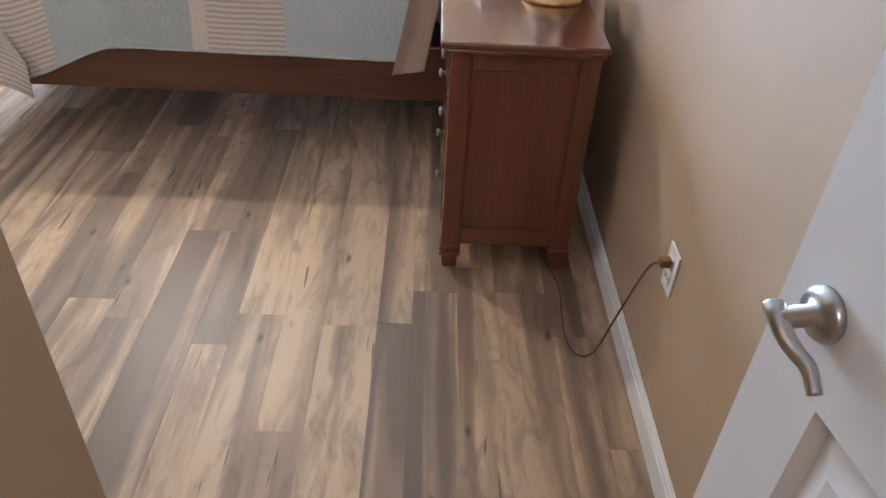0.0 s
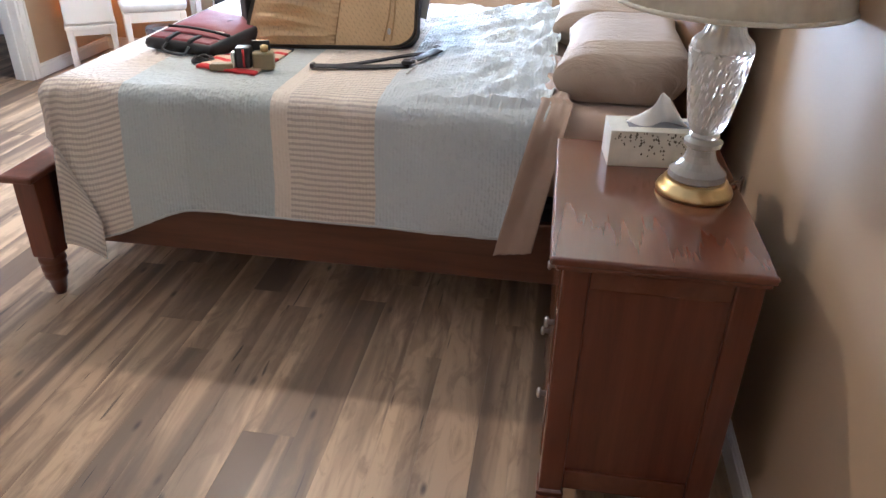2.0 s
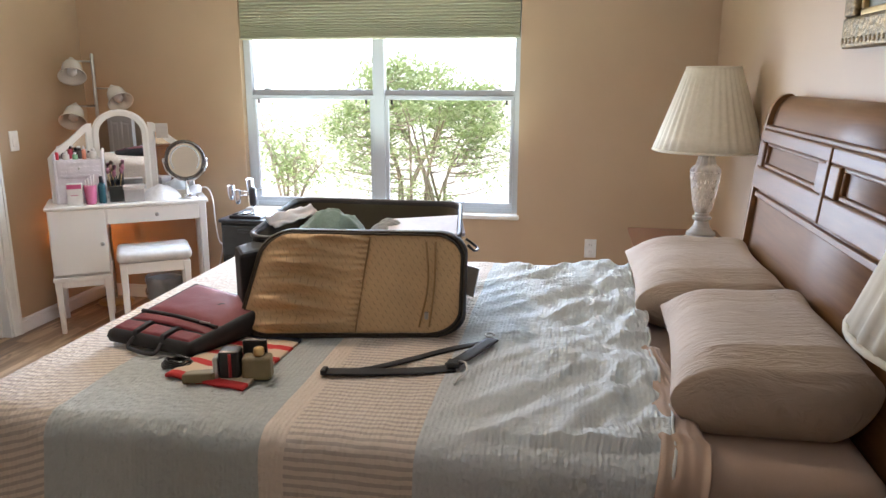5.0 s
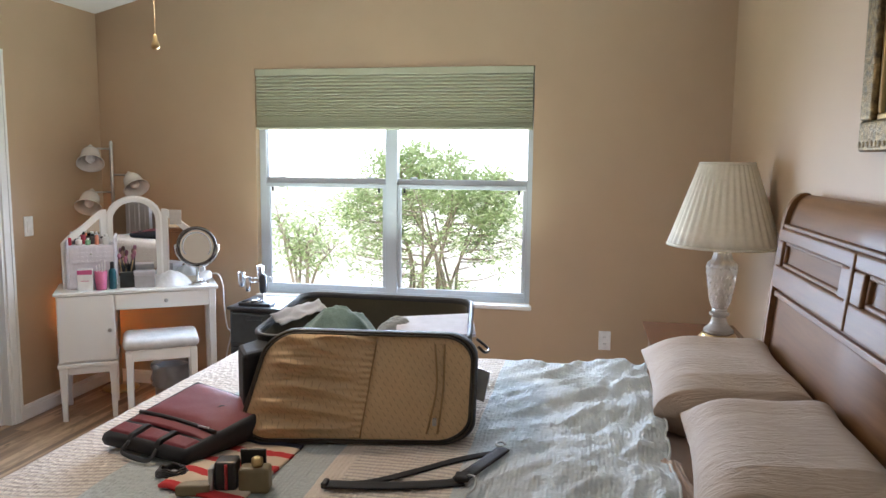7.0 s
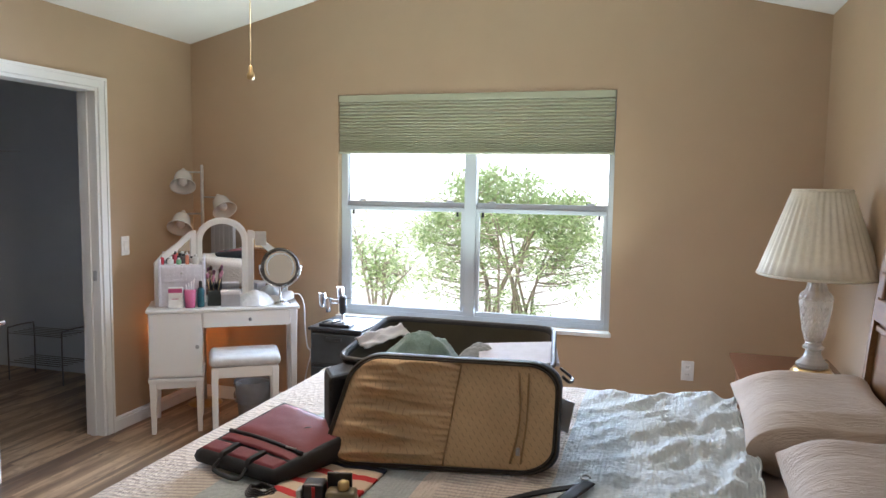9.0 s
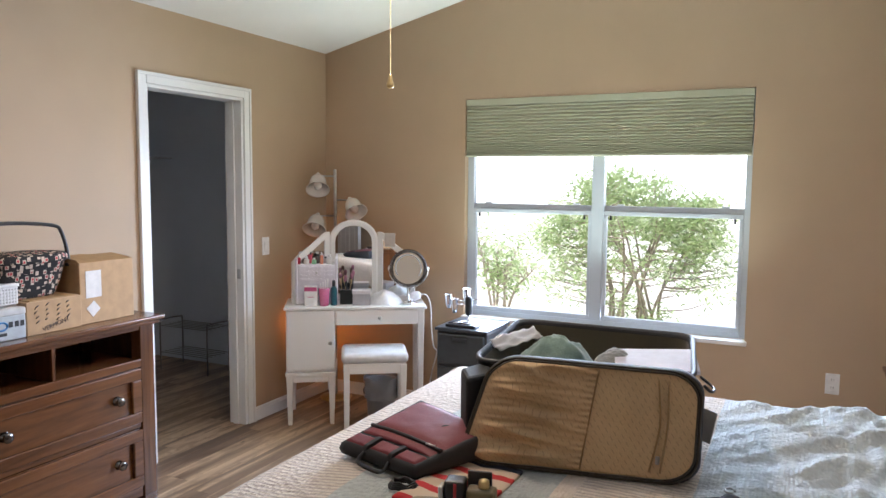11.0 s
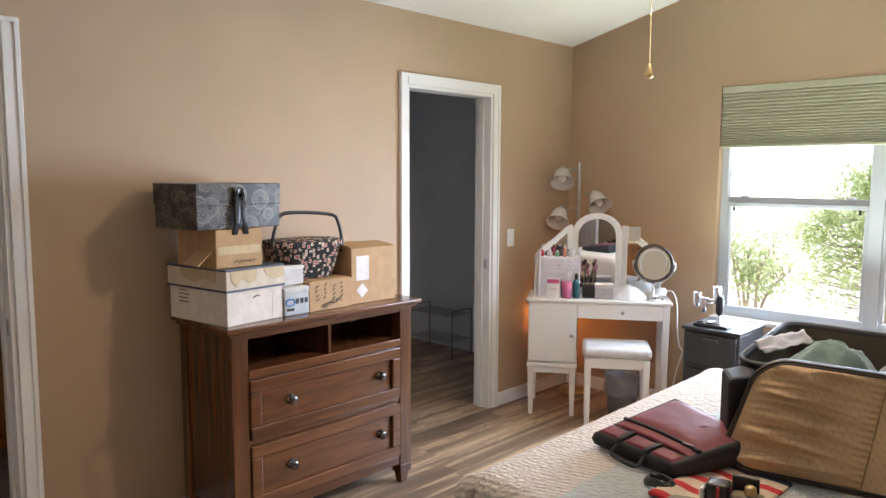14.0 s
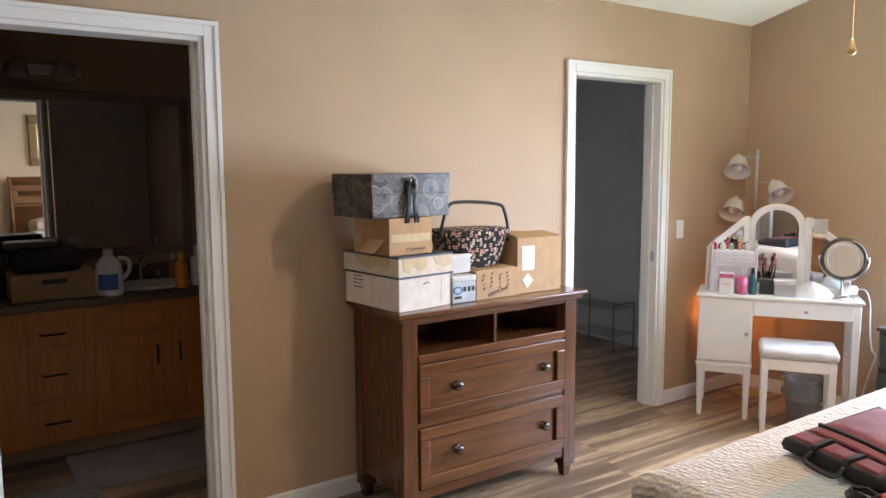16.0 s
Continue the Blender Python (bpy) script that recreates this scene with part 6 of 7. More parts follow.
def storage_box():
    ob = thing("storage_box", "white cardboard file box with a taped blue-edged lid on the chest", "cardboard box", pose(-2.835, 2.712, CZ, 0, 0, 7))
    white = plain("white_cardboard", (0.68, 0.62, 0.55), 0.7)
    navy = plain("navy_edge", (0.05, 0.06, 0.09), 0.5)
    part("carton", box(-0.385, 0, 0, 0.285, 0, 0.165, 0.003), white, ob)
    lid = part("lid", box(-0.392, 0.006, -0.006, 0.291, 0.142, 0.226, 0.003), plain("cream_card_lid", (0.60, 0.53, 0.42), 0.7), ob)
    part("lid_edge", box(-0.394, 0.008, -0.008, 0.293, 0.138, 0.147, 0.001), navy, lid)
    part("lid_top", box(-0.394, 0.008, -0.008, 0.293, 0.222, 0.230, 0.001), navy, lid)
    # torn yellow tape: ragged patches over the lid's edges
    part("tape_strip", prism([(0.012, 0.222), (0.148, 0.222), (0.140, 0.176), (0.108, 0.166), (0.070, 0.190), (0.046, 0.160), (0.020, 0.178)], 0.0062, 0.0082, "x"), M_TAPE, lid, "torn yellowed packing tape")
    part("tape_strip", prism([(0.180, 0.222), (0.288, 0.222), (0.288, 0.182), (0.240, 0.170), (0.200, 0.186)], 0.0062, 0.0082, "x"), M_TAPE, lid, "torn yellowed packing tape")
    part("tape_strip", prism([(-0.30, 0.222), (-0.05, 0.222), (-0.06, 0.172), (-0.14, 0.186), (-0.20, 0.165), (-0.29, 0.190)], -0.0082, -0.0062, "y"), M_TAPE, lid, "torn yellowed packing tape")
    part("tape_strip", prism([(0.225, 0.01), (0.262, 0.02), (0.255, 0.125), (0.232, 0.12)], 0.0002, 0.0012, "x"), plain("clear_film_tape", (0.70, 0.65, 0.58), 0.15), ob, "clear packing tape")
    for k in range(4):
        part("printed_bar", box(-0.32, -0.25 - 0.01 * (k % 2), -0.0008, 0.0, 0.075 + 0.016 * k, 0.079 + 0.016 * k), M_INK, ob)
    part("scuff", tube([(0.0005, 0.13, 0.105), (0.0008, 0.15, 0.112), (0.0005, 0.165, 0.108)], 0.002, 5), M_INK, ob)


storage_box()


def kraft_box():
    ob = thing("shipping_box", "brown cardboard shipping box with an open flap on the white box", "cardboard box", pose(-2.880, 2.700, CZ + 0.230, 0, 0, 5))
    part("carton", box(-0.27, 0, -0.005, 0.220, 0, 0.155, 0.003), M_KRAFT, ob)
    part("tape_strip", box(-0.001, 0.0012, 0.005, 0.21, 0.055, 0.088), M_TAPE, ob, "shiny packing tape")
    fl = box(-0.12, -0.01, -0.085, 0.0, -0.002, 0.002)
    bmesh.ops.transform(fl, matrix=pose(-0.02, 0, 0.068, 38, 0, 0), verts=fl.verts)
    part("flap", fl, M_KRAFT2, ob)
    rng = random.Random(2)
    for k in range(5):
        y = 0.08 + 0.022 * k
        part("pen_stroke", tube([(0.0014, y, 0.012 + rng.uniform(0, 0.01)), (0.0014, y + 0.010, 0.03), (0.0014, y + 0.018, 0.014 + rng.uniform(0, 0.01))], 0.0014, 4), M_INK, ob)


kraft_box()


def clock_box():
    ob = thing("gift_box", "black gift box with a pale clock-face print and black ribbon", "gift box", pose(-2.885, 2.618, CZ + 0.387, 0, 0, 5))
    n = Nodes("clock_print_paper", 0.35)
    v = n.coords((1, 1, 1))
    warp = n.node("Mapping", Vector=v, Rotation=(0.5, 0.35, 0.2)).outputs[0]
    marks = None
    for scale, width in ((11.0, 0.030), (19.0, 0.040)):
        vor = n.node("TexVoronoi", Vector=warp, Scale=scale, Randomness=0.75)
        d = vor.outputs["Distance"]
        off = n.node("VectorMath", Vector=warp)
        off.operation = "SUBTRACT"
        n.tree.links.new(vor.outputs["Position"], off.inputs[1])
        p = n.node("SeparateXYZ", Vector=off.outputs[0])
        turn = n.maths("ARCTAN2", p.outputs[2], n.maths("ADD", p.outputs[1], p.outputs[0]))
        tick = n.maths("GREATER_THAN", n.maths("SINE", n.maths("MULTIPLY", turn, 24.0)), 0.1)
        rim = n.maths("LESS_THAN", n.maths("ABSOLUTE", n.maths("SUBTRACT", d, 0.44)), width)
        rim2 = n.maths("LESS_THAN", n.maths("ABSOLUTE", n.maths("SUBTRACT", d, 0.20)), width * 0.7)
        dial = n.maths("MULTIPLY", n.maths("MULTIPLY", n.maths("GREATER_THAN", d, 0.27), n.maths("LESS_THAN", d, 0.39)), tick)
        f = n.maths("MAXIMUM", n.maths("MAXIMUM", rim, rim2), dial)
        marks = f if marks is None else n.maths("MAXIMUM", marks, n.maths("MULTIPLY", f, 0.6))
    worn = n.maths("MULTIPLY", marks, n.maths("ADD", n.noise(v, 22, 3), 0.15))
    n.colour(n.mix(worn, (0.017, 0.015, 0.013), (0.24, 0.22, 0.19)))
    part("carton", box(-0.300, 0, 0.004, 0.404, 0, 0.16, 0.003), n.mat, ob)
    part("lid", box(-0.305, 0.003, 0.0, 0.408, 0.095, 0.182, 0.003), n.mat, ob)
    rib = plain("satin_ribbon", (0.015, 0.015, 0.016), 0.25)
    for dy, e in ((-0.020, -0.055), (0.026, -0.05)):
        def at(u, v, dy=dy, e=e):
            return (0.008 + 0.014 * math.sin(u * 3.0), 0.19 + dy * (0.2 + u) + (v - 0.5) * 0.028, 0.150 - u * 0.19 + 0.006 * math.sin(8 * u))
        b = part("ribbon_tail", grid(16, 4, at), rib, ob, "black satin ribbon")
        b.modifiers.new("thickness", "SOLIDIFY").thickness = 0.0015
    part("ribbon_bow", tube(smooth_line([(0.008, 0.172, 0.11), (0.022, 0.176, 0.145), (0.020, 0.19, 0.160), (0.022, 0.205, 0.145), (0.008, 0.21, 0.10)], 6), 0.010, 8, None, 0.3), rib, ob)


clock_box()


def sewing_basket():
    ob = thing("sewing_basket", "black sewing basket printed with red and cream spools, dark arched handle", "sewing basket", pose(-3.02, 3.205, CZ + 0.137))
    n = Nodes("spool_print_fabric", 0.85)
    v = n.coords((1, 1, 0.8))
    vor = n.node("TexVoronoi", Vector=v, Scale=50.0, Randomness=0.7)
    vor.distance = "CHEBYCHEV"
    spot = n.maths("LESS_THAN", vor.outputs["Distance"], 0.34)
    core = n.maths("LESS_THAN", vor.outputs["Distance"], 0.21)
    hue = n.ramp(n.node("SeparateColor", Color=vor.outputs["Color"]).outputs[0], [(0.0, (0.45, 0.04, 0.05)), (0.4, (0.30, 0.03, 0.05)), (0.6, (0.55, 0.45, 0.36)), (0.85, (0.35, 0.12, 0.10))], True)
    c = n.mix(spot, (0.014, 0.012, 0.013), (0.55, 0.45, 0.36))
    n.colour(n.mix(core, c, hue))
    w, d, h = 0.180, 0.120, 0.140
    bm = bmesh.new()
    rows = []
    for k, z in ((0.70, 0.0), (0.75, 0.012), (0.88, 0.07), (0.97, h), (1.02, h + 0.004), (1.03, h + 0.012), (1.02, h + 0.026), (0.97, h + 0.034), (0.5, h + 0.038)):
        rows.append([bm.verts.new((d * k * math.copysign(abs(math.cos(a)) ** 0.6, math.cos(a)), w * k * math.copysign(abs(math.sin(a)) ** 0.6, math.sin(a)), z)) for a in [2 * math.pi * i / 40 for i in range(40)]])
    for a, b in zip(rows, rows[1:]):
        for i in range(40):
            f = bm.faces.new((a[i], a[(i + 1) % 40], b[(i + 1) % 40], b[i]))
            f.smooth = True
    bm.faces.new(rows[0])
    bm.faces.new(rows[-1])
    part("basket", bm, n.mat, ob)
    grey = plain("dark_plastic_handle", (0.03, 0.032, 0.035), 0.3)
    part("handle", tube(smooth_line([(0.06, 0.190, 0.115), (0.06, 0.178, 0.20), (0.058, 0.158, 0.262), (0.055, 0.140, 0.280), (0.05, 0.09, 0.290), (0.045, 0.0, 0.298), (0.04, -0.09, 0.300), (0.04, -0.132, 0.292), (0.04, -0.155, 0.265), (0.04, -0.178, 0.20), (0.04, -0.190, 0.145)], 5), 0.008, 8), grey, ob, "dark arched handle")
    part("handle_pivot", lathe([(0.016, 0), (0.016, 0.01), (0.008, 0.014)], 16, None, 0, 0, (0.06, 0.19, 0.11)), grey, ob)


sewing_basket()


def tin_box():
    ob = thing("tin_box", "pale blue-grey printed tin box with a hinged lid", "tin box", pose(-2.862, 2.998, CZ))
    m = plain("pale_printed_tin", (0.50, 0.55, 0.58), 0.3, 0.2)
    part("tin_body", box(-0.17, 0, 0, 0.128, 0, 0.098, 0.006), m, ob)
    part("tin_lid", box(-0.172, 0.002, -0.002, 0.130, 0.092, 0.122, 0.008, None, 3), plain("pale_tin_lid", (0.60, 0.61, 0.60), 0.3, 0.2), ob)
    blue = plain("blue_print", (0.05, 0.22, 0.50), 0.4)
    ring = tube([(0.001, 0.030 + 0.022 * math.cos(2 * math.pi * i / 24), 0.058 + 0.015 * math.sin(2 * math.pi * i / 24)) for i in range(24)], 0.0035, 5, None, 1.0, True)
    part("printed_oval", ring, blue, ob)
    for y in (0.066, 0.090, 0.112):
        part("printed_picture", box(-0.001, 0.0008, y - 0.008, y + 0.008, 0.050, 0.072), M_INK, ob)
    part("printed_bar", box(-0.001, 0.0008, 0.012, 0.05, 0.020, 0.032), M_INK, ob)
    bk = thing("small_basket", "small white plastic mesh basket on the tin box", "basket", pose(-2.955, 3.005, CZ + 0.122))
    mesh = bmesh.new()
    for k in range(10):
        y = 0.004 + 0.012 * k
        box(0.050, 0.054, y, y + 0.006, 0.01, 0.075, 0.0, mesh)
    for k in range(6):
        box(0.0505, 0.0535, 0.0, 0.12, 0.008 + 0.012 * k, 0.014 + 0.012 * k, 0.0, mesh)
    part("mesh_front", mesh, M_WHITE, bk)
    part("basket_body", box(-0.05, 0.048, 0.002, 0.118, 0.0, 0.06, 0.004), plain("grey_shadowed_plastic", (0.42, 0.41, 0.39), 0.5), bk)
    part("basket_rim", box(-0.055, 0.060, -0.004, 0.124, 0.075, 0.088, 0.004), M_WHITE, bk)


tin_box()


def vermont_box():
    ob = thing("syrup_box", "brown cardboard box with handwritten-style black printing", "cardboard box", pose(-2.868, 3.145, CZ))
    part("carton", box(-0.22, 0, -0.012, 0.232, 0, 0.133, 0.003), M_KRAFT2, ob)
    part("flap", box(-0.21, -0.005, 0.005, 0.22, 0.133, 0.137), M_KRAFT, ob)
    letters("VERMONT", 0.026, pose(0.0012, 0.112, 0.030, 0, 0, 90) @ pose(0, 0, 0, 0, -14, 0), ob)
    rng = random.Random(6)
    for k in range(16):
        y, z = 0.022 + 0.046 * (k % 4) + rng.uniform(-0.006, 0.006), 0.046 + 0.019 * (k // 4) + 0.008 * (k % 2)
        w = rng.uniform(0.012, 0.020)
        lift = w * rng.uniform(0.45, 0.75)
        part("printed_scroll", tube([(0.0012, y, z), (0.0012, y + w * 0.5, z + lift * 0.6), (0.0012, y + w, z + lift)], [0.0012, 0.0028, 0.001], 4), M_INK, ob)


vermont_box()


def big_box():
    ob = thing("moving_box", "large plain cardboard box with a white paper label and open flaps", "cardboard box", pose(-2.885, 3.385, CZ))
    part("carton", box(-0.33, 0, 0, 0.275, 0, 0.262, 0.003), M_KRAFT2, ob)
    paper = plain("white_paper", (0.72, 0.70, 0.68), 0.7)
    part("paper_label", box(-0.001, 0.0012, 0.028, 0.105, 0.11, 0.225), paper, ob, "white shipping label")
    lb = box(-0.001, 0.0012, -0.025, 0.025, -0.025, 0.025)
    bmesh.ops.transform(lb, matrix=pose(0.0004, 0.062, 0.062, 40, 0, 0), verts=lb.verts)
    part("sticker", lb, paper, ob)
    f1 = prism([(-0.33, 0.262), (0.0, 0.262), (-0.02, 0.275), (-0.30, 0.290)], -0.002, 0.002, "y")
    part("flap", f1, M_KRAFT, ob)
    f2 = box(-0.004, 0.0, 0, 0.275, 0, 0.13)
    bmesh.ops.transform(f2, matrix=pose(-0.002, 0.0, 0.262, 0, -82, 0), verts=f2.verts)
    part("flap", f2, M_KRAFT, ob)


big_box()

# ---- things on and round the vanity ----
def bottle(name, label, m, r, h, mat, cap=None, neck=0.5, cat="bottle"):
    ob = thing(name, label, cat, m)
    part("bottle_body", lathe([(r * 0.9, 0), (r, 0.004), (r, h * 0.62), (r * 0.85, h * 0.70), (r * neck, h * 0.76)], 16), mat, ob)
    part("cap", lathe([(r * neck * 1.1, h * 0.76), (r * neck * 1.1, h * 0.98), (r * neck * 0.8, h)], 16), cap or M_BLACK, ob)
    return ob


def vanity_goods():
    z = VH
    ob = thing("lattice_organizer", "white plastic lattice organizer with a small drawer on the vanity", "organizer", v_at(0.055, 0.10, z))
    W, D, H = 0.265, 0.17, 0.295
    lil = plain("white_lilac_plastic", (0.78, 0.76, 0.83), 0.35)
    part("case", box(0, W, 0.012, D, 0, 0.255, 0.004), lil, ob)
    for x in (0, W - 0.014):
        part("side_wall", box(x, x + 0.014, 0, D, 0.0, H, 0.004), lil, ob)
    part("back_wall", box(0.014, W - 0.014, D - 0.012, D, 0.255, H + 0.03, 0.003), lil, ob)
    part("drawer_plate", box(0.018, W - 0.018, 0.004, 0.012, 0.150, 0.248, 0.002), lil, ob)
    lat = bmesh.new()
    for i in range(9):
        for j in range(4):
            x, zz = 0.036 + i * 0.0242, 0.163 + j * 0.0245
            prism([(x, zz - 0.0095), (x + 0.0095, zz), (x, zz + 0.0095), (x - 0.0095, zz)], -0.004, 0.005, "y", lat)
    part("lattice", lat, lil, ob)
    part("knob", lathe([(0.004, 0), (0.007, 0.008), (0.003, 0.012)], 12, None, 0, 0, (W / 2, 0.0, 0.20)), M_NICKEL, ob)
    cols = [(0.55, 0.05, 0.08), (0.05, 0.05, 0.06), (0.75, 0.72, 0.70), (0.60, 0.10, 0.15), (0.30, 0.55, 0.35), (0.12, 0.10, 0.10), (0.75, 0.30, 0.20), (0.55, 0.50, 0.50), (0.75, 0.75, 0.75)]
    rng = random.Random(9)
    for k, c in enumerate(cols):
        x = 0.075 + 0.024 * k
        bottle("cosmetic_bottle", "small coloured cosmetic bottle standing in the organizer", v_at(x, 0.15 + 0.05 * (k % 2), z + 0.255), 0.011 + 0.004 * (k % 3), 0.04 + 0.04 * rng.random(), plain("lacquer", c, 0.25), M_BLACK if k % 2 else M_WHITE)
    cb = thing("cosmetic_carton", "white cosmetic carton with a pink printed top", "carton", v_at(0.112, 0.045, z, -4))
    part("carton", box(0, 0.082, 0, 0.04, 0, 0.125, 0.002), M_WHITE, cb)
    part("printed_band", box(0.002, 0.080, -0.0012, 0.0, 0.095, 0.120), plain("rose_print", (0.55, 0.10, 0.25), 0.5), cb)
    part("printed_bar", box(0.02, 0.06, -0.0012, 0.0, 0.055, 0.060), plain("rose_ink", (0.6, 0.3, 0.4), 0.5), cb)
    cup = thing("pink_cup", "translucent pink plastic cup holding small tools", "cup", v_at(0.236, 0.065, z))
    pink = Nodes("pink_plastic", 0.2, Transmission_Weight=0.35)
    pink.colour((0.85, 0.22, 0.42))
    part("cup_wall", lathe([(0.028, 0), (0.036, 0.11), (0.034, 0.11), (0.026, 0.004)], 24), pink.mat, cup)
    for k in range(4):
        part("tool", tube([(0.008 * (k - 1.5), 0, 0.01), (0.016 * (k - 1.5), 0.006, 0.14 + 0.01 * k)], 0.003, 6), M_WHITE, cup)
    bottle("lotion_bottle", "dark teal lotion bottle with a black cap", v_at(0.297, 0.075, z), 0.021, 0.16, plain("teal_liquid", (0.02, 0.10, 0.13), 0.15), M_BLACK, 0.45)
    bh = thing("brush_holder", "dark holder full of makeup brushes", "brush holder", v_at(0.335, 0.09, z))
    part("holder_wall", box(0, 0.085, 0, 0.06, 0, 0.095, 0.004), plain("smoked_plastic", (0.035, 0.04, 0.04), 0.2), bh)
    rng = random.Random(3)
    for k in range(9):
        x, y = 0.012 + 0.0085 * k, 0.02 + 0.02 * (k % 2)
        tx, h = x + rng.uniform(-0.02, 0.02), 0.14 + 0.05 * rng.random()
        br = part("brush_handle", tube([(x, y, 0.09), (tx, y, h)], 0.003, 6), M_BLACK if k % 3 else M_BRASS, bh)
        part("bristles", lathe([(0.005, 0), (0.011, 0.018), (0.009, 0.03), (0.002, 0.036)], 12, None, 0, 0, (tx, y, h)), plain("bristle", (0.20, 0.12, 0.095) if k % 2 else (0.36, 0.16, 0.22), 0.9), br)
    gb = thing("silver_box", "small silver-grey trinket box on the vanity", "trinket box", v_at(0.415, 0.05, z))
    part("box_body", box(0, 0.112, 0, 0.08, 0, 0.075, 0.003), plain("silver_grey", (0.45, 0.44, 0.46), 0.3, 0.3), gb)
    part("box_lid", box(-0.003, 0.115, -0.003, 0.083, 0.075, 0.098, 0.004), plain("pale_silver", (0.55, 0.53, 0.56), 0.3, 0.3), gb)
    ow = heap("face_cloth", "crumpled white face cloth on the vanity", "cloth", 0, 0, 0, 0.125, 0.07, 0.095, (0.75, 0.76, 0.78), 6.6)
    ow.matrix_world = v_at(0.625, 0.10, z)
    mm = thing("makeup_mirror", "round chrome swivel makeup mirror on a stand", "mirror", v_at(0.772, 0.085, z, -16))
    part("stand_base", lathe([(0.062, 0), (0.064, 0.008), (0.03, 0.016), (0.010, 0.03), (0.009, 0.115)], 32), M_CHROME, mm)
    c = 0.235
    part("yoke", tube([(0.128 * math.cos(a), 0, c + 0.128 * math.sin(a)) for a in [math.pi + math.pi * k / 20 for k in range(21)]], 0.006, 8), M_CHROME, mm)
    ring = tube([(0.110 * math.cos(2 * math.pi * k / 48), 0, c + 0.110 * math.sin(2 * math.pi * k / 48)) for k in range(48)], 0.011, 10, None, 1.0, True)
    part("mirror_rim", ring, M_DARKNICKEL, mm, "chrome mirror rim")
    gl = lathe([(0.104, -0.003), (0.104, 0.003)], 48)
    bmesh.ops.transform(gl, matrix=pose(0, 0, c, 84, 0, 0), verts=gl.verts)
    part("mirror_glass", gl, M_MIRROR, mm, "round silvered mirror glass")
    inner = tube([(0.084 * math.cos(2 * math.pi * k / 40), -0.004, c + 0.084 * math.sin(2 * math.pi * k / 40)) for k in range(40)], 0.005, 6, None, 1.0, True)
    part("light_ring", inner, M_LIGHTGREY, mm)
    for x in (-0.124, 0.124):
        part("pivot", lathe([(0.010, -0.01), (0.010, 0.01)], 12, None, 0, 0, (x, 0, c)), M_CHROME, mm)
    ph = thing("photo_card", "small square photo clipped to the mirror frame", "photo", v_at(0.625, 0.215, z + 0.36, -10))
    part("photo_print", box(0, 0.07, 0, 0.004, 0, 0.09, 0.001), plain("faded_photo", (0.50, 0.46, 0.42), 0.4), ph)
    hd = thing("hair_dryer", "white hair dryer with a hanging cord on the vanity edge", "hair dryer", v_at(0.775, 0.12, z))
    part("dryer_barrel", tube([(0, 0, 0.035), (0.05, 0.02, 0.045), (0.075, 0.03, 0.045)], [0.022, 0.030, 0.026], 14), M_WHITE, hd)
    part("dryer_handle", tube([(0.03, 0.01, 0.03), (0.00, -0.03, 0.012), (-0.02, -0.06, 0.012)], 0.012, 10), M_WHITE, hd)
    part("dryer_cord", tube(smooth_line([(0.07, 0.03, 0.05), (0.12, 0.0, 0.05), (0.145, -0.02, -0.02), (0.150, -0.03, -0.15), (0.165, -0.02, -0.28), (0.19, 0.0, -0.33), (0.17, 0.05, -0.45), (0.15, 0.10, -0.60), (0.14, 0.12, -0.745)], 6), 0.0045, 6), M_WHITE, hd, "white cord")


vanity_goods()


def lamp_tree():
    x, y = -3.10, 5.60
    ob = thing("floor_lamp", "brushed metal floor lamp with three white glass bell shades", "floor lamp", pose(x, y, 0))
    part("base", lathe([(0.11, 0), (0.115, 0.008), (0.10, 0.018), (0.03, 0.026), (0.011, 0.03)], 36), M_BRASS, ob, "round metal lamp base")
    part("pole", lathe([(0.011, 0.03), (0.011, 1.615), (0.006, 1.625)], 16), M_NICKEL, ob)
    milk = Nodes("white_opal_glass", 0.25, Transmission_Weight=0.25)
    milk.colour((0.82, 0.80, 0.76))
    right = Vector((0.837, 0.547, 0))
    front = Vector((0.547, -0.837, 0))
    for k, (dx, dz, tilt) in enumerate(((-0.115, 1.595, 0), (0.105, 1.43, 25), (-0.12, 1.32, -12))):
        tip = right * dx + front * 0.05
        arm = part("arm", tube([(0, 0, dz - 0.02), (tip.x * 0.7, tip.y * 0.7, dz - 0.02), (tip.x, tip.y, dz - 0.022)], 0.006, 8), M_NICKEL, ob)
        sh = lathe([(0.018, 0.0), (0.038, -0.010), (0.052, -0.032), (0.058, -0.065), (0.064, -0.092), (0.080, -0.114), (0.081, -0.122), (0.075, -0.116), (0.056, -0.090), (0.048, -0.04)], 28)
        m = Matrix.Translation((tip.x, tip.y, dz - 0.022)) @ Matrix.Rotation(radians(tilt), 4, front) @ Matrix.Rotation(radians(-40), 4, right)
        bmesh.ops.transform(sh, matrix=m, verts=sh.verts)
        part("shade", sh, milk.mat, arm, "white glass bell shade")
        cap = lathe([(0.006, 0.03), (0.014, 0.02), (0.020, 0.004), (0.020, -0.012)], 16)
        bmesh.ops.transform(cap, matrix=m, verts=cap.verts)
        part("socket_cap", cap, M_NICKEL, arm)
        bl = lathe([(0.010, -0.03), (0.026, -0.07), (0.028, -0.09), (0.015, -0.108), (0.001, -0.112)], 16)
        bmesh.ops.transform(bl, matrix=m, verts=bl.verts)
        part("bulb", bl, M_WHITE, arm)


lamp_tree()

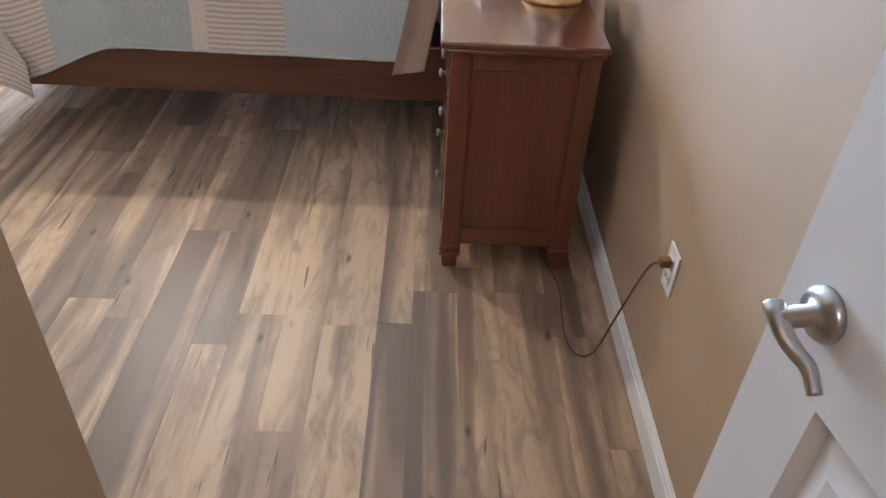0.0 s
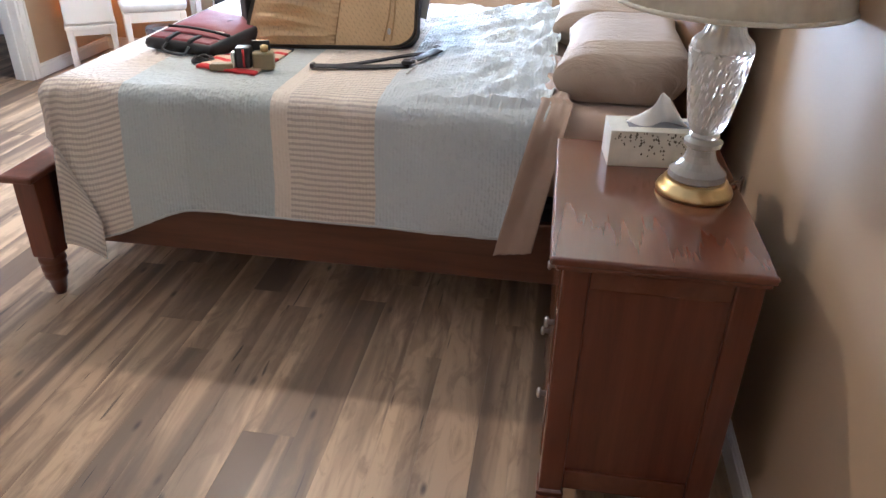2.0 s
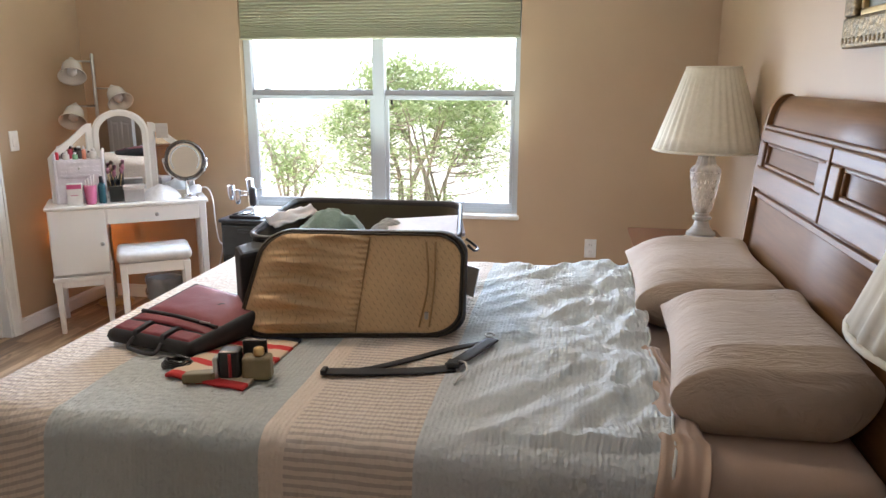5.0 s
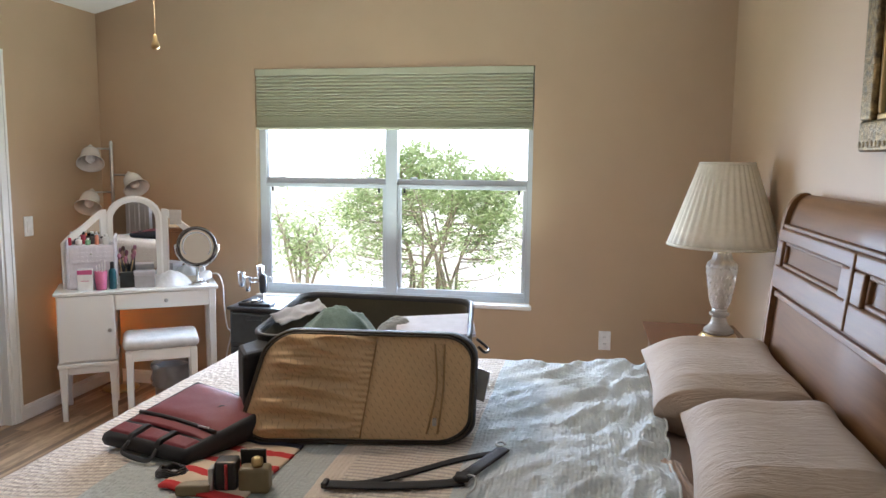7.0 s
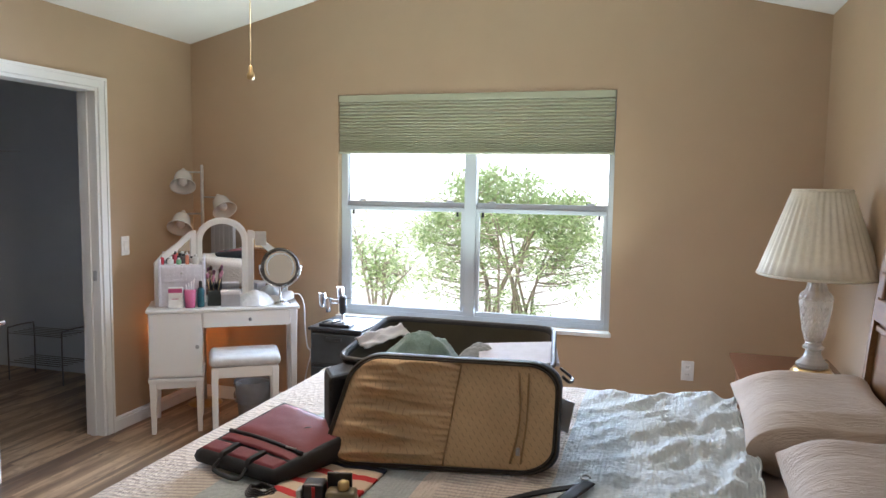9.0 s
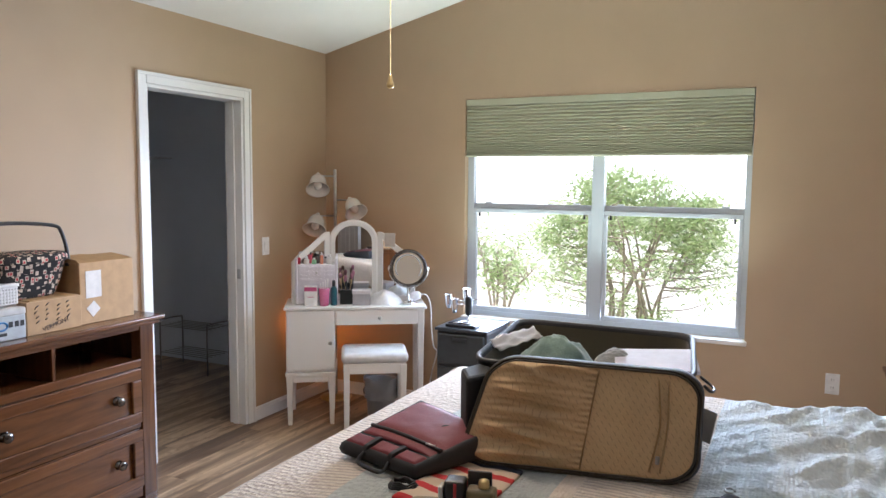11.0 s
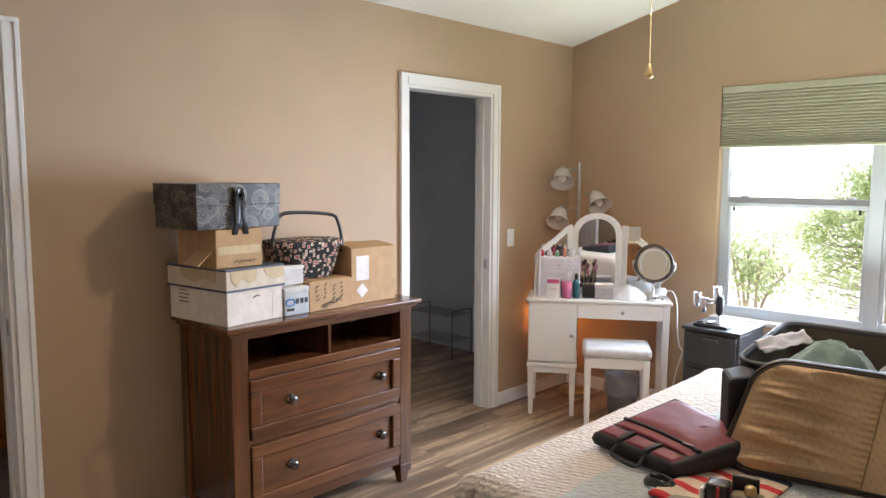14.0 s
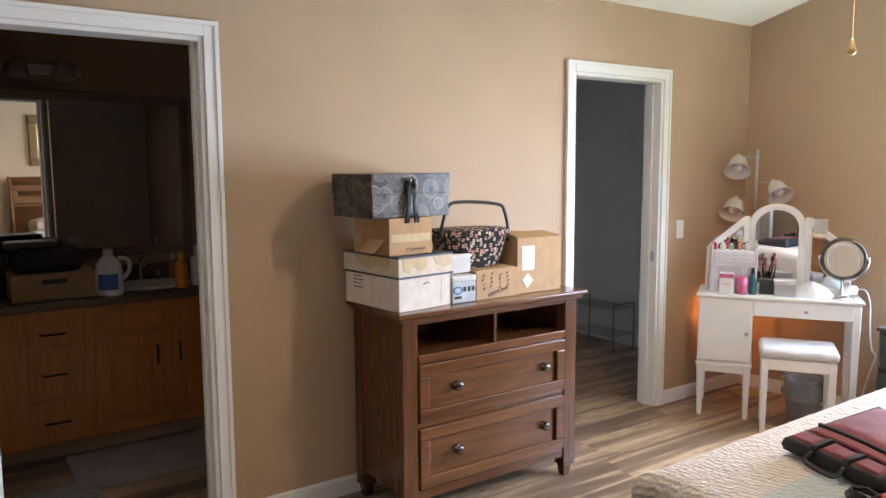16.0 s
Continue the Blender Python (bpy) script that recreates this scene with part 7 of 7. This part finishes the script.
# small amber night light, plugged in behind the vanity
nl = thing("night_light", "small glowing amber night light plugged in behind the vanity", "night light", pose(XW, 5.40, 0.50, 0, 0, 90))
part("plug_body", box(-0.022, 0.022, -0.03, 0, -0.03, 0.03, 0.006), M_WHITE, nl)
amber = Nodes("amber_glow", 0.4, Emission_Strength=60.0)
amber.colour((0.9, 0.4, 0.1))
amber.set(amber.bsdf, "Emission Color", (1.0, 0.33, 0.06, 1))
part("glowing_cover", lathe([(0.016, 0.03), (0.020, 0.05), (0.016, 0.085), (0.002, 0.095)], 16, None, 0, 0, (0, -0.02, 0)), amber.mat, nl, "amber glowing cover")


def waste_bin():
    ob = thing("waste_bin", "small grey waste bin with a clear plastic liner under the vanity", "waste bin", VA @ pose(0.60, 0.12, 0))
    part("bin_wall", lathe([(0.085, 0), (0.105, 0.25), (0.108, 0.255), (0.102, 0.25), (0.082, 0.004)], 28), plain("grey_bin", (0.30, 0.29, 0.28), 0.4), ob)
    film = Nodes("clear_film", 0.12, Transmission_Weight=0.7, IOR=1.2)
    film.colour((0.8, 0.8, 0.8))

    def at(u, v):
        a = 2 * math.pi * u
        r = 0.112 + 0.012 * fnoise(math.cos(a) * 3, math.sin(a) * 3, v * 3)
        return (r * math.cos(a), r * math.sin(a), 0.14 + 0.135 * v + 0.012 * fnoise(math.cos(a) * 2, math.sin(a) * 2, 5) * v)
    part("bin_liner", grid(40, 8, at), film.mat, ob, "clear plastic bag liner")


waste_bin()


def drawer_tower():
    ob = thing("drawer_tower", "dark grey plastic drawer tower beside the vanity", "storage drawers", pose(-2.15, 5.27, 0))
    dk = plain("charcoal_plastic", (0.045, 0.05, 0.056), 0.3)
    W, D, H = 0.33, 0.38, 0.66
    part("tower_frame", box(0, W, 0.02, D, 0, H - 0.02, 0.008), dk, ob)
    part("tower_top", box(-0.008, W + 0.008, 0.0, D + 0.008, H - 0.02, H, 0.006), dk, ob)
    sm = plain("smoky_drawer", (0.055, 0.063, 0.070), 0.2)
    for k in range(3):
        z = 0.03 + 0.205 * k
        d = part("drawer", box(0.014, W - 0.014, 0.0, 0.05, z, z + 0.185, 0.008), sm, ob)
        part("drawer_pull", box(W / 2 - 0.05, W / 2 + 0.05, -0.012, 0.0, z + 0.145, z + 0.165, 0.004), dk, d)
    st = thing("styling_tool_stand", "chrome styling tool stand with three tube holders", "tool stand", pose(-2.00, 5.43, H))
    part("stand_base", lathe([(0.075, 0), (0.078, 0.006), (0.02, 0.014), (0.008, 0.03), (0.008, 0.17)], 28), M_CHROME, st)
    part("stand_post", lathe([(0.016, 0.06), (0.022, 0.08), (0.022, 0.16), (0.014, 0.175)], 18), M_BLACK, st)
    for x, y, zz in ((-0.135, -0.01, 0.095), (-0.065, -0.07, 0.08), (-0.035, 0.04, 0.13)):
        arm = part("holder_arm", tube([(0, 0, zz + 0.05), (x, y, zz + 0.05)], 0.004, 6), M_CHROME, st)
        part("holder_tube", lathe([(0.014, 0), (0.018, 0.03), (0.022, 0.085), (0.024, 0.088), (0.019, 0.085), (0.012, 0.004)], 20, None, 0, 0, (x, y, zz)), M_CHROME, arm)
    part("holder_arm", tube([(0, 0, 0.155), (0.11, 0.02, 0.165)], 0.003, 6), M_CHROME, st)
    tr = thing("cosmetic_tray", "black lacquer tray with grooming tools on the drawer tower", "tray", pose(-2.10, 5.30, H))
    part("tray_body", box(0, 0.20, 0, 0.085, 0, 0.02, 0.006), M_BLACK, tr)
    for k in range(4):
        part("comb", tube([(0.02 + 0.03 * k, 0.01, 0.024), (0.06 + 0.035 * k, 0.075, 0.030)], 0.005, 6), M_CHROME if k % 2 else M_BLACK, tr)


drawer_tower()


# ---- closet ----
def wire_rack():
    ob = thing("wire_rack", "grey wire shoe rack with two tiers on the closet floor", "shoe rack", pose(-4.82, 5.62, 0))
    W, D = 0.50, 0.24
    m = plain("grey_coated_wire", (0.20, 0.20, 0.20), 0.35, 0.4)
    for x in (0, W):
        part("side_hoop", tube(smooth_line([(x, 0, 0), (x, 0.0, 0.36), (x, 0.03, 0.40), (x, D - 0.03, 0.40), (x, D, 0.36), (x, D, 0)], 5), 0.006, 6), m, ob)
    for z in (0.14, 0.36):
        for k in range(6):
            y = D * k / 5
            part("wire", tube([(0, y, z), (W, y, z)], 0.0035, 5), m, ob)


wire_rack()
cl = thing("closet_shelf", "white wire shelf along the closet wall", "shelf", pose(-5.28, 3.42, 1.72))
for k in range(8):
    part("shelf_wire", tube([(0.02 + 0.04 * k, 0, 0), (0.02 + 0.04 * k, 2.53, 0)], 0.004, 5), M_WHITE, cl)
for k in range(5):
    part("shelf_bracket", tube([(0.0, 0.2 + 0.53 * k, -0.25), (0.30, 0.2 + 0.53 * k, -0.008)], 0.005, 5), M_WHITE, cl)


# ---- bathroom ----
BX = -4.50


def bath_vanity():
    ob = thing("bathroom_cabinet", "honey oak bathroom cabinet with drawers, doors and dark pulls", "cabinet", pose(0, 0, 0))
    back, y0, y1 = -5.05, 0.85, 2.60
    part("cabinet_body", box(back, BX - 0.02, y0, y1, 0.09, 0.80), M_OAK, ob)
    part("toe_kick", box(back, BX - 0.08, y0, y1, 0.0, 0.09), M_BATH, ob)
    part("face_frame", box(BX - 0.02, BX, y0, y1, 0.09, 0.80, 0.002), M_OAK, ob)
    pull = plain("dark_bronze", (0.03, 0.024, 0.02), 0.35, 0.8)

    def front(name, a, b, z0, z1, vertical=False, hy=None):
        d = part(name, box(BX, BX + 0.012, a, b, z0, z1, 0.003), M_OAK, ob)
        if z1 - z0 > 0.3:
            f = 0.055
            for p, q, r, s in ((a, b, z1 - f, z1), (a, b, z0, z0 + f), (a, a + f, z0 + f, z1 - f), (b - f, b, z0 + f, z1 - f)):
                part("door_rail", box(BX + 0.012, BX + 0.020, p, q, r, s, 0.003), M_OAK, d)
            part("door_panel", box(BX + 0.012, BX + 0.018, a + f + 0.02, b - f - 0.02, z0 + f + 0.02, z1 - f - 0.02, 0.004), M_OAK, d)
        if hy is not None:
            c = (z0 + z1) / 2
            pts = [(BX + 0.015, hy, z1 - 0.06), (BX + 0.045, hy, z1 - 0.07), (BX + 0.045, hy, z1 - 0.16), (BX + 0.015, hy, z1 - 0.17)] if vertical else [(BX + 0.012, hy - 0.06, c), (BX + 0.04, hy - 0.05, c), (BX + 0.04, hy + 0.05, c), (BX + 0.012, hy + 0.06, c)]
            part("pull", tube(pts, 0.006, 6), pull, d, "dark bronze bar pull")
    for z0, z1 in ((0.615, 0.745), (0.345, 0.590), (0.10, 0.325)):
        front("drawer_front", 1.505, 1.745, z0, z1, False, 1.625)
        front("drawer_front", 0.95, 1.20, z0, z1, False, 1.075)
    front("false_front", 1.82, 2.58, 0.645, 0.755)
    front("cabinet_door", 1.815, 2.165, 0.10, 0.615, True, 2.13)
    front("cabinet_door", 2.215, 2.575, 0.10, 0.615, True, 2.25)
    top = thing("bathroom_counter", "brown speckled laminate counter with a white oval basin", "counter", pose(0, 0, 0))
    part("counter_slab", box(back, BX + 0.03, y0 - 0.01, y1, 0.80, 0.84, 0.008), plain("brown_laminate", (0.14, 0.085, 0.05), 0.35), top)
    part("backsplash", box(back, back + 0.02, y0, y1, 0.84, 0.94, 0.003), plain("brown_laminate_back", (0.14, 0.085, 0.05), 0.35), top)
    basin = lathe([(0.20, 0.841), (0.205, 0.852), (0.19, 0.858), (0.17, 0.85), (0.12, 0.846)], 36, None, 0, 0, (0, 0, 0))
    bmesh.ops.transform(basin, matrix=pose(-4.77, 2.17, 0) @ Matrix.Diagonal((0.85, 1.15, 1, 1)), verts=basin.verts)
    part("basin", basin, M_WHITE, top, "white oval basin rim")
    fa = thing("basin_faucet", "chrome two-handle basin faucet", "faucet", pose(-4.97, 2.17, 0.84))
    part("spout", tube(smooth_line([(0, 0, 0), (0, 0, 0.12), (0.05, 0, 0.15), (0.11, 0, 0.11)], 5), 0.011, 8), M_CHROME, fa)
    for y in (-0.10, 0.10):
        part("tap_handle", lathe([(0.02, 0), (0.014, 0.03), (0.022, 0.05), (0.01, 0.065)], 16, None, 0, 0, (0, y, 0)), M_CHROME, fa)


bath_vanity()


def bath_mirror():
    ob = thing("bathroom_mirror", "large bathroom mirror in a pale brown wood frame", "mirror", pose(-5.045, 2.5, 0, 0, 0, 3.6) @ pose(0, -2.5, 0))
    a, b, z0, z1, f = 0.95, 2.50, 1.00, 1.96, 0.055
    part("mirror_glass", box(0.004, 0.010, a, b, z0, z1), M_MIRROR, ob, "silvered mirror glass")
    fr = wood("whitewashed_frame_wood", (0.20, 0.15, 0.115), (0.34, 0.27, 0.21), 0.4, 1)
    for p, q, r, s in ((a, b, z1 - f, z1), (a, b, z0, z0 + f), (a, a + f, z0 + f, z1 - f), (b - f, b, z0 + f, z1 - f)):
        part("mirror_frame", box(0.003, 0.026, p, q, r, s, 0.005), fr, ob)
    fx = thing("vanity_light", "unlit bathroom wall light with frosted bell shades", "wall light", pose(-5.05, 1.62, 2.08))
    part("light_bar", box(0, 0.03, -0.36, 0.30, -0.03, 0.03, 0.008), M_NICKEL, fx)
    fro = plain("frosted_glass", (0.38, 0.35, 0.30), 0.5)
    for y in (-0.26, -0.03, 0.20):
        sh = lathe([(0.022, 0.05), (0.035, 0.03), (0.055, -0.03), (0.075, -0.07), (0.070, -0.07), (0.05, -0.03)], 24, None, 0, 0, (0.10, y, 0))
        part("shade", sh, fro, fx, "frosted glass bell shade")
        part("arm", tube([(0.02, y, 0.0), (0.07, y, 0.05), (0.10, y, 0.055)], 0.008, 6), M_NICKEL, fx)


bath_mirror()


def bath_goods():
    ob = thing("detergent_jug", "white plastic detergent jug with a blue label and cap", "jug", pose(-4.58, 1.925, 0.84))
    part("jug_body", lathe([(0.065, 0), (0.070, 0.01), (0.070, 0.12), (0.062, 0.17), (0.035, 0.205), (0.024, 0.215)], 24), M_WHITE, ob)
    part("cap", lathe([(0.026, 0.212), (0.026, 0.245), (0.020, 0.25)], 20), M_WHITE, ob)
    part("handle", tube(smooth_line([(0.0, 0.05, 0.20), (0.0, 0.10, 0.185), (0.0, 0.105, 0.13), (0.0, 0.068, 0.08)], 5), 0.012, 8), M_WHITE, ob)
    lb = bmesh.new()
    rows = [[lb.verts.new((0.0715 * math.cos(a), 0.0715 * math.sin(a), z)) for a in [radians(-60 + 8 * k) for k in range(12)]] for z in (0.035, 0.12)]
    for i in range(11):
        lb.faces.new((rows[0][i], rows[0][i + 1], rows[1][i + 1], rows[1][i]))
    part("label", lb, plain("blue_label", (0.05, 0.12, 0.42), 0.4), ob, "blue printed label")
    bottle("shampoo_bottle", "orange plastic bottle with a yellow cap on the counter", pose(-4.60, 2.315, 0.84), 0.035, 0.21, plain("orange_plastic", (0.75, 0.28, 0.03), 0.35), plain("yellow_cap", (0.7, 0.45, 0.05), 0.4))
    bottle("spray_bottle", "white spray bottle on the bathroom counter", pose(-4.66, 2.42, 0.84), 0.038, 0.23, M_WHITE, M_WHITE, 0.4)
    bottle("soap_bottle", "small clear soap bottle beside the faucet", pose(-4.96, 2.36, 0.84), 0.025, 0.16, plain("amber_soap", (0.5, 0.25, 0.08), 0.2), M_WHITE)
    cr = thing("wooden_crate", "brown box of hair tools on the bathroom counter", "crate", pose(-4.86, 1.46, 0.84))
    part("crate_body", box(0, 0.28, 0, 0.40, 0, 0.14, 0.006), M_KRAFT, cr)
    part("crate_slot", box(0.281, 0.283, 0.14, 0.26, 0.085, 0.11), M_BLACK, cr)
    bg = thing("toiletry_bag", "black toiletry bag on top of the crate", "bag", pose(-4.72, 1.64, 0.98))
    b = box(-0.11, 0.11, -0.17, 0.17, 0, 0.13, 0.04, None, 4)
    for f in b.faces:
        f.smooth = True
    part("bag_body", b, M_DARKCLOTH, bg)
    part("bag_lid", box(-0.09, 0.09, -0.19, 0.06, 0.13, 0.165, 0.012, None, 3), M_BLACK, bg)
    for x, y, w, d in ((-4.24, 2.02, 0.50, 0.75), (-3.85, 1.45, 0.5, 0.55)):
        rng = random.Random(int(y * 10))
        rug = grid(30, 30, lambda u, v: (x + (u - 0.5) * w, y + (v - 0.5) * d, 0.012 + 0.006 * fnoise(u * 40, v * 40) + 0.004 * fnoise(u * 6, v * 6)))
        # white pile darkened in its colour to match the bathroom's gloom
        r = part("bath_mat", rug, cloth("dimmed_white_pile", (0.34, 0.31, 0.28), 160, 0.95, 0.2, 0.3, 0.8), None)
        md = r.modifiers.new("thickness", "SOLIDIFY")
        md.thickness, md.offset = 0.012, -1
        tagged(r, "fluffy white bath mat, its colour darkened for the dim bathroom", "bath mat", "bath mats")


bath_goods()

# ---- plank floors, last ----
def plank_material():
    n = Nodes("weathered_plank", 0.42)
    rnd = n.node("ObjectInfo").outputs["Random"]
    base = n.node("TexCoord").outputs["Object"]
    shift = n.node("CombineXYZ", X=n.maths("MULTIPLY", rnd, 13.0), Y=n.maths("MULTIPLY", rnd, 37.0), Z=n.maths("MULTIPLY", rnd, 5.0)).outputs[0]
    mv = n.node("VectorMath", Vector=base)
    n.tree.links.new(shift, mv.inputs[1])
    p = mv.outputs[0]
    grain = n.noise(n.node("Mapping", Vector=p, Scale=(9, 1.0, 1)).outputs[0], 1.0, 8, 0.6, 2.0)
    fine = n.noise(n.node("Mapping", Vector=p, Scale=(120, 4, 1)).outputs[0], 1.0, 4, 0.6)
    cloud = n.noise(n.node("Mapping", Vector=p, Scale=(7, 1.6, 1)).outputs[0], 1.0, 3)
    rough_knots = n.node("TexVoronoi", Vector=n.node("Mapping", Vector=p, Scale=(9.0, 3.4, 1)).outputs[0], Scale=1.0, Randomness=1.0).outputs["Distance"]
    tone = n.ramp(rnd, [(0.0, (0.145, 0.092, 0.058)), (0.22, (0.24, 0.16, 0.10)), (0.40, (0.54, 0.39, 0.24)), (0.58, (0.135, 0.088, 0.058)), (0.78, (0.64, 0.47, 0.295)), (1.0, (0.34, 0.235, 0.148))])
    streak = n.noise(n.node("Mapping", Vector=p, Scale=(6.5, 0.40, 1)).outputs[0], 1.0, 3, 0.5, 1.0)
    tone = n.mix(0.66, tone, n.ramp(streak, [(0.42, (0.115, 0.078, 0.054)), (0.49, (0.27, 0.19, 0.125)), (0.56, (0.60, 0.435, 0.275))]))
    c = n.mix(n.ramp(grain, [(0.50, (0, 0, 0)), (0.64, (0.5, 0.5, 0.5))]), tone, (0.14, 0.092, 0.06))
    c = n.mix(n.maths("MULTIPLY", cloud, 0.12), c, (0.44, 0.33, 0.235))
    c = n.mix(n.ramp(fine, [(0.60, (0, 0, 0)), (0.78, (0.16, 0.16, 0.16))]), c, (0.07, 0.05, 0.042))
    c = n.mix(n.ramp(rough_knots, [(0.03, (0.85, 0.85, 0.85)), (0.10, (0, 0, 0))]), c, (0.045, 0.030, 0.024))
    mid = n.noise(n.node("Mapping", Vector=p, Scale=(42, 2.6, 1)).outputs[0], 1.0, 6, 0.65, 1.5)
    c = n.mix(n.ramp(mid, [(0.56, (0, 0, 0)), (0.76, (0.24, 0.24, 0.24))]), c, (0.14, 0.098, 0.07))
    crack = n.noise(n.node("Mapping", Vector=p, Scale=(60, 3.2, 1)).outputs[0], 1.0, 2, 0.4, 0.3)
    c = n.mix(n.ramp(crack, [(0.715, (0, 0, 0)), (0.74, (0.8, 0.8, 0.8))]), c, (0.04, 0.03, 0.025))
    patch = n.noise(n.node("Mapping", Vector=p, Scale=(16, 4.5, 1)).outputs[0], 1.0, 5, 0.62, 1.2)
    c = n.mix(n.ramp(patch, [(0.50, (0, 0, 0)), (0.62, (0.42, 0.42, 0.42))]), c, (0.15, 0.098, 0.065))
    n.colour(n.mix(1.0, c, (0.94, 0.90, 0.87), "MULTIPLY"))
    n.set(n.bsdf, "Roughness", n.maths("ADD", n.maths("MULTIPLY", grain, 0.2), 0.32))
    n.bump(n.maths("ADD", fine, grain), 0.10, 0.002)
    return n.mat


M_PLANK = plank_material()
M_JOINT = painted("dark_joint", (0.22, 0.16, 0.11), 0.9)
plank_meshes = {}


def plank(w, length):
    key = (round(w, 3), round(length, 3))
    if key not in plank_meshes:
        b = box(0, key[0] - 0.0003, 0, key[1] - 0.0003, -0.006, 0.0)
        top = [e for e in b.edges if all(abs(v.co.z) < 1e-6 for v in e.verts)]
        bmesh.ops.bevel(b, geom=top, offset=0.0004, segments=1, profile=0.5, affect="EDGES")
        plank_meshes[key] = mesh_of(b, "plank", M_PLANK)
    return plank_meshes[key]


def lay_floor(name, x0, x1, y0, y1, label, seed, first=None):
    rng = random.Random(seed)
    base = structure(name, box(x0, x1, y0, y1, -0.12, -0.006), M_JOINT, label)
    widths = (0.097, 0.130, 0.115, 0.150)
    x, k = (first if first is not None else x0), 0
    while x > x0 + 1e-4 and first is not None:
        x -= 0.492
    k = 0
    while x < x1 - 0.004:
        w = widths[k % 4]
        a, b = max(x, x0), min(x + w, x1)
        y = y0 - rng.uniform(0.05, 0.9)
        while y < y1 - 0.01 and b - a > 0.006:
            length = rng.choice((1.05, 1.22, 1.22))
            p, q = max(y, y0), min(y + length, y1)
            if q - p > 0.01:
                ob = new("plank", plank(b - a, q - p))
                ob.parent = base
                ob.location = (a, p, 0)
            y += length
        x += w
        k += 1


lay_floor("floor", XW, XE, -0.4, YN, "weathered grey-brown wood plank floor of the bedroom", 3, -0.003)
lay_floor("floor_closet", -5.28, XW, 3.42, 5.95, "wood plank floor of the closet in shade", 5)
lay_floor("floor_bathroom", -5.05, XW, -0.48, 2.8, "wood plank floor of the dark bathroom", 6)
structure("floor_hall", box(-0.31, XE, -2.28, -0.4, -0.12, -0.001), M_PLANK, "wood floor of the hall behind the entry")
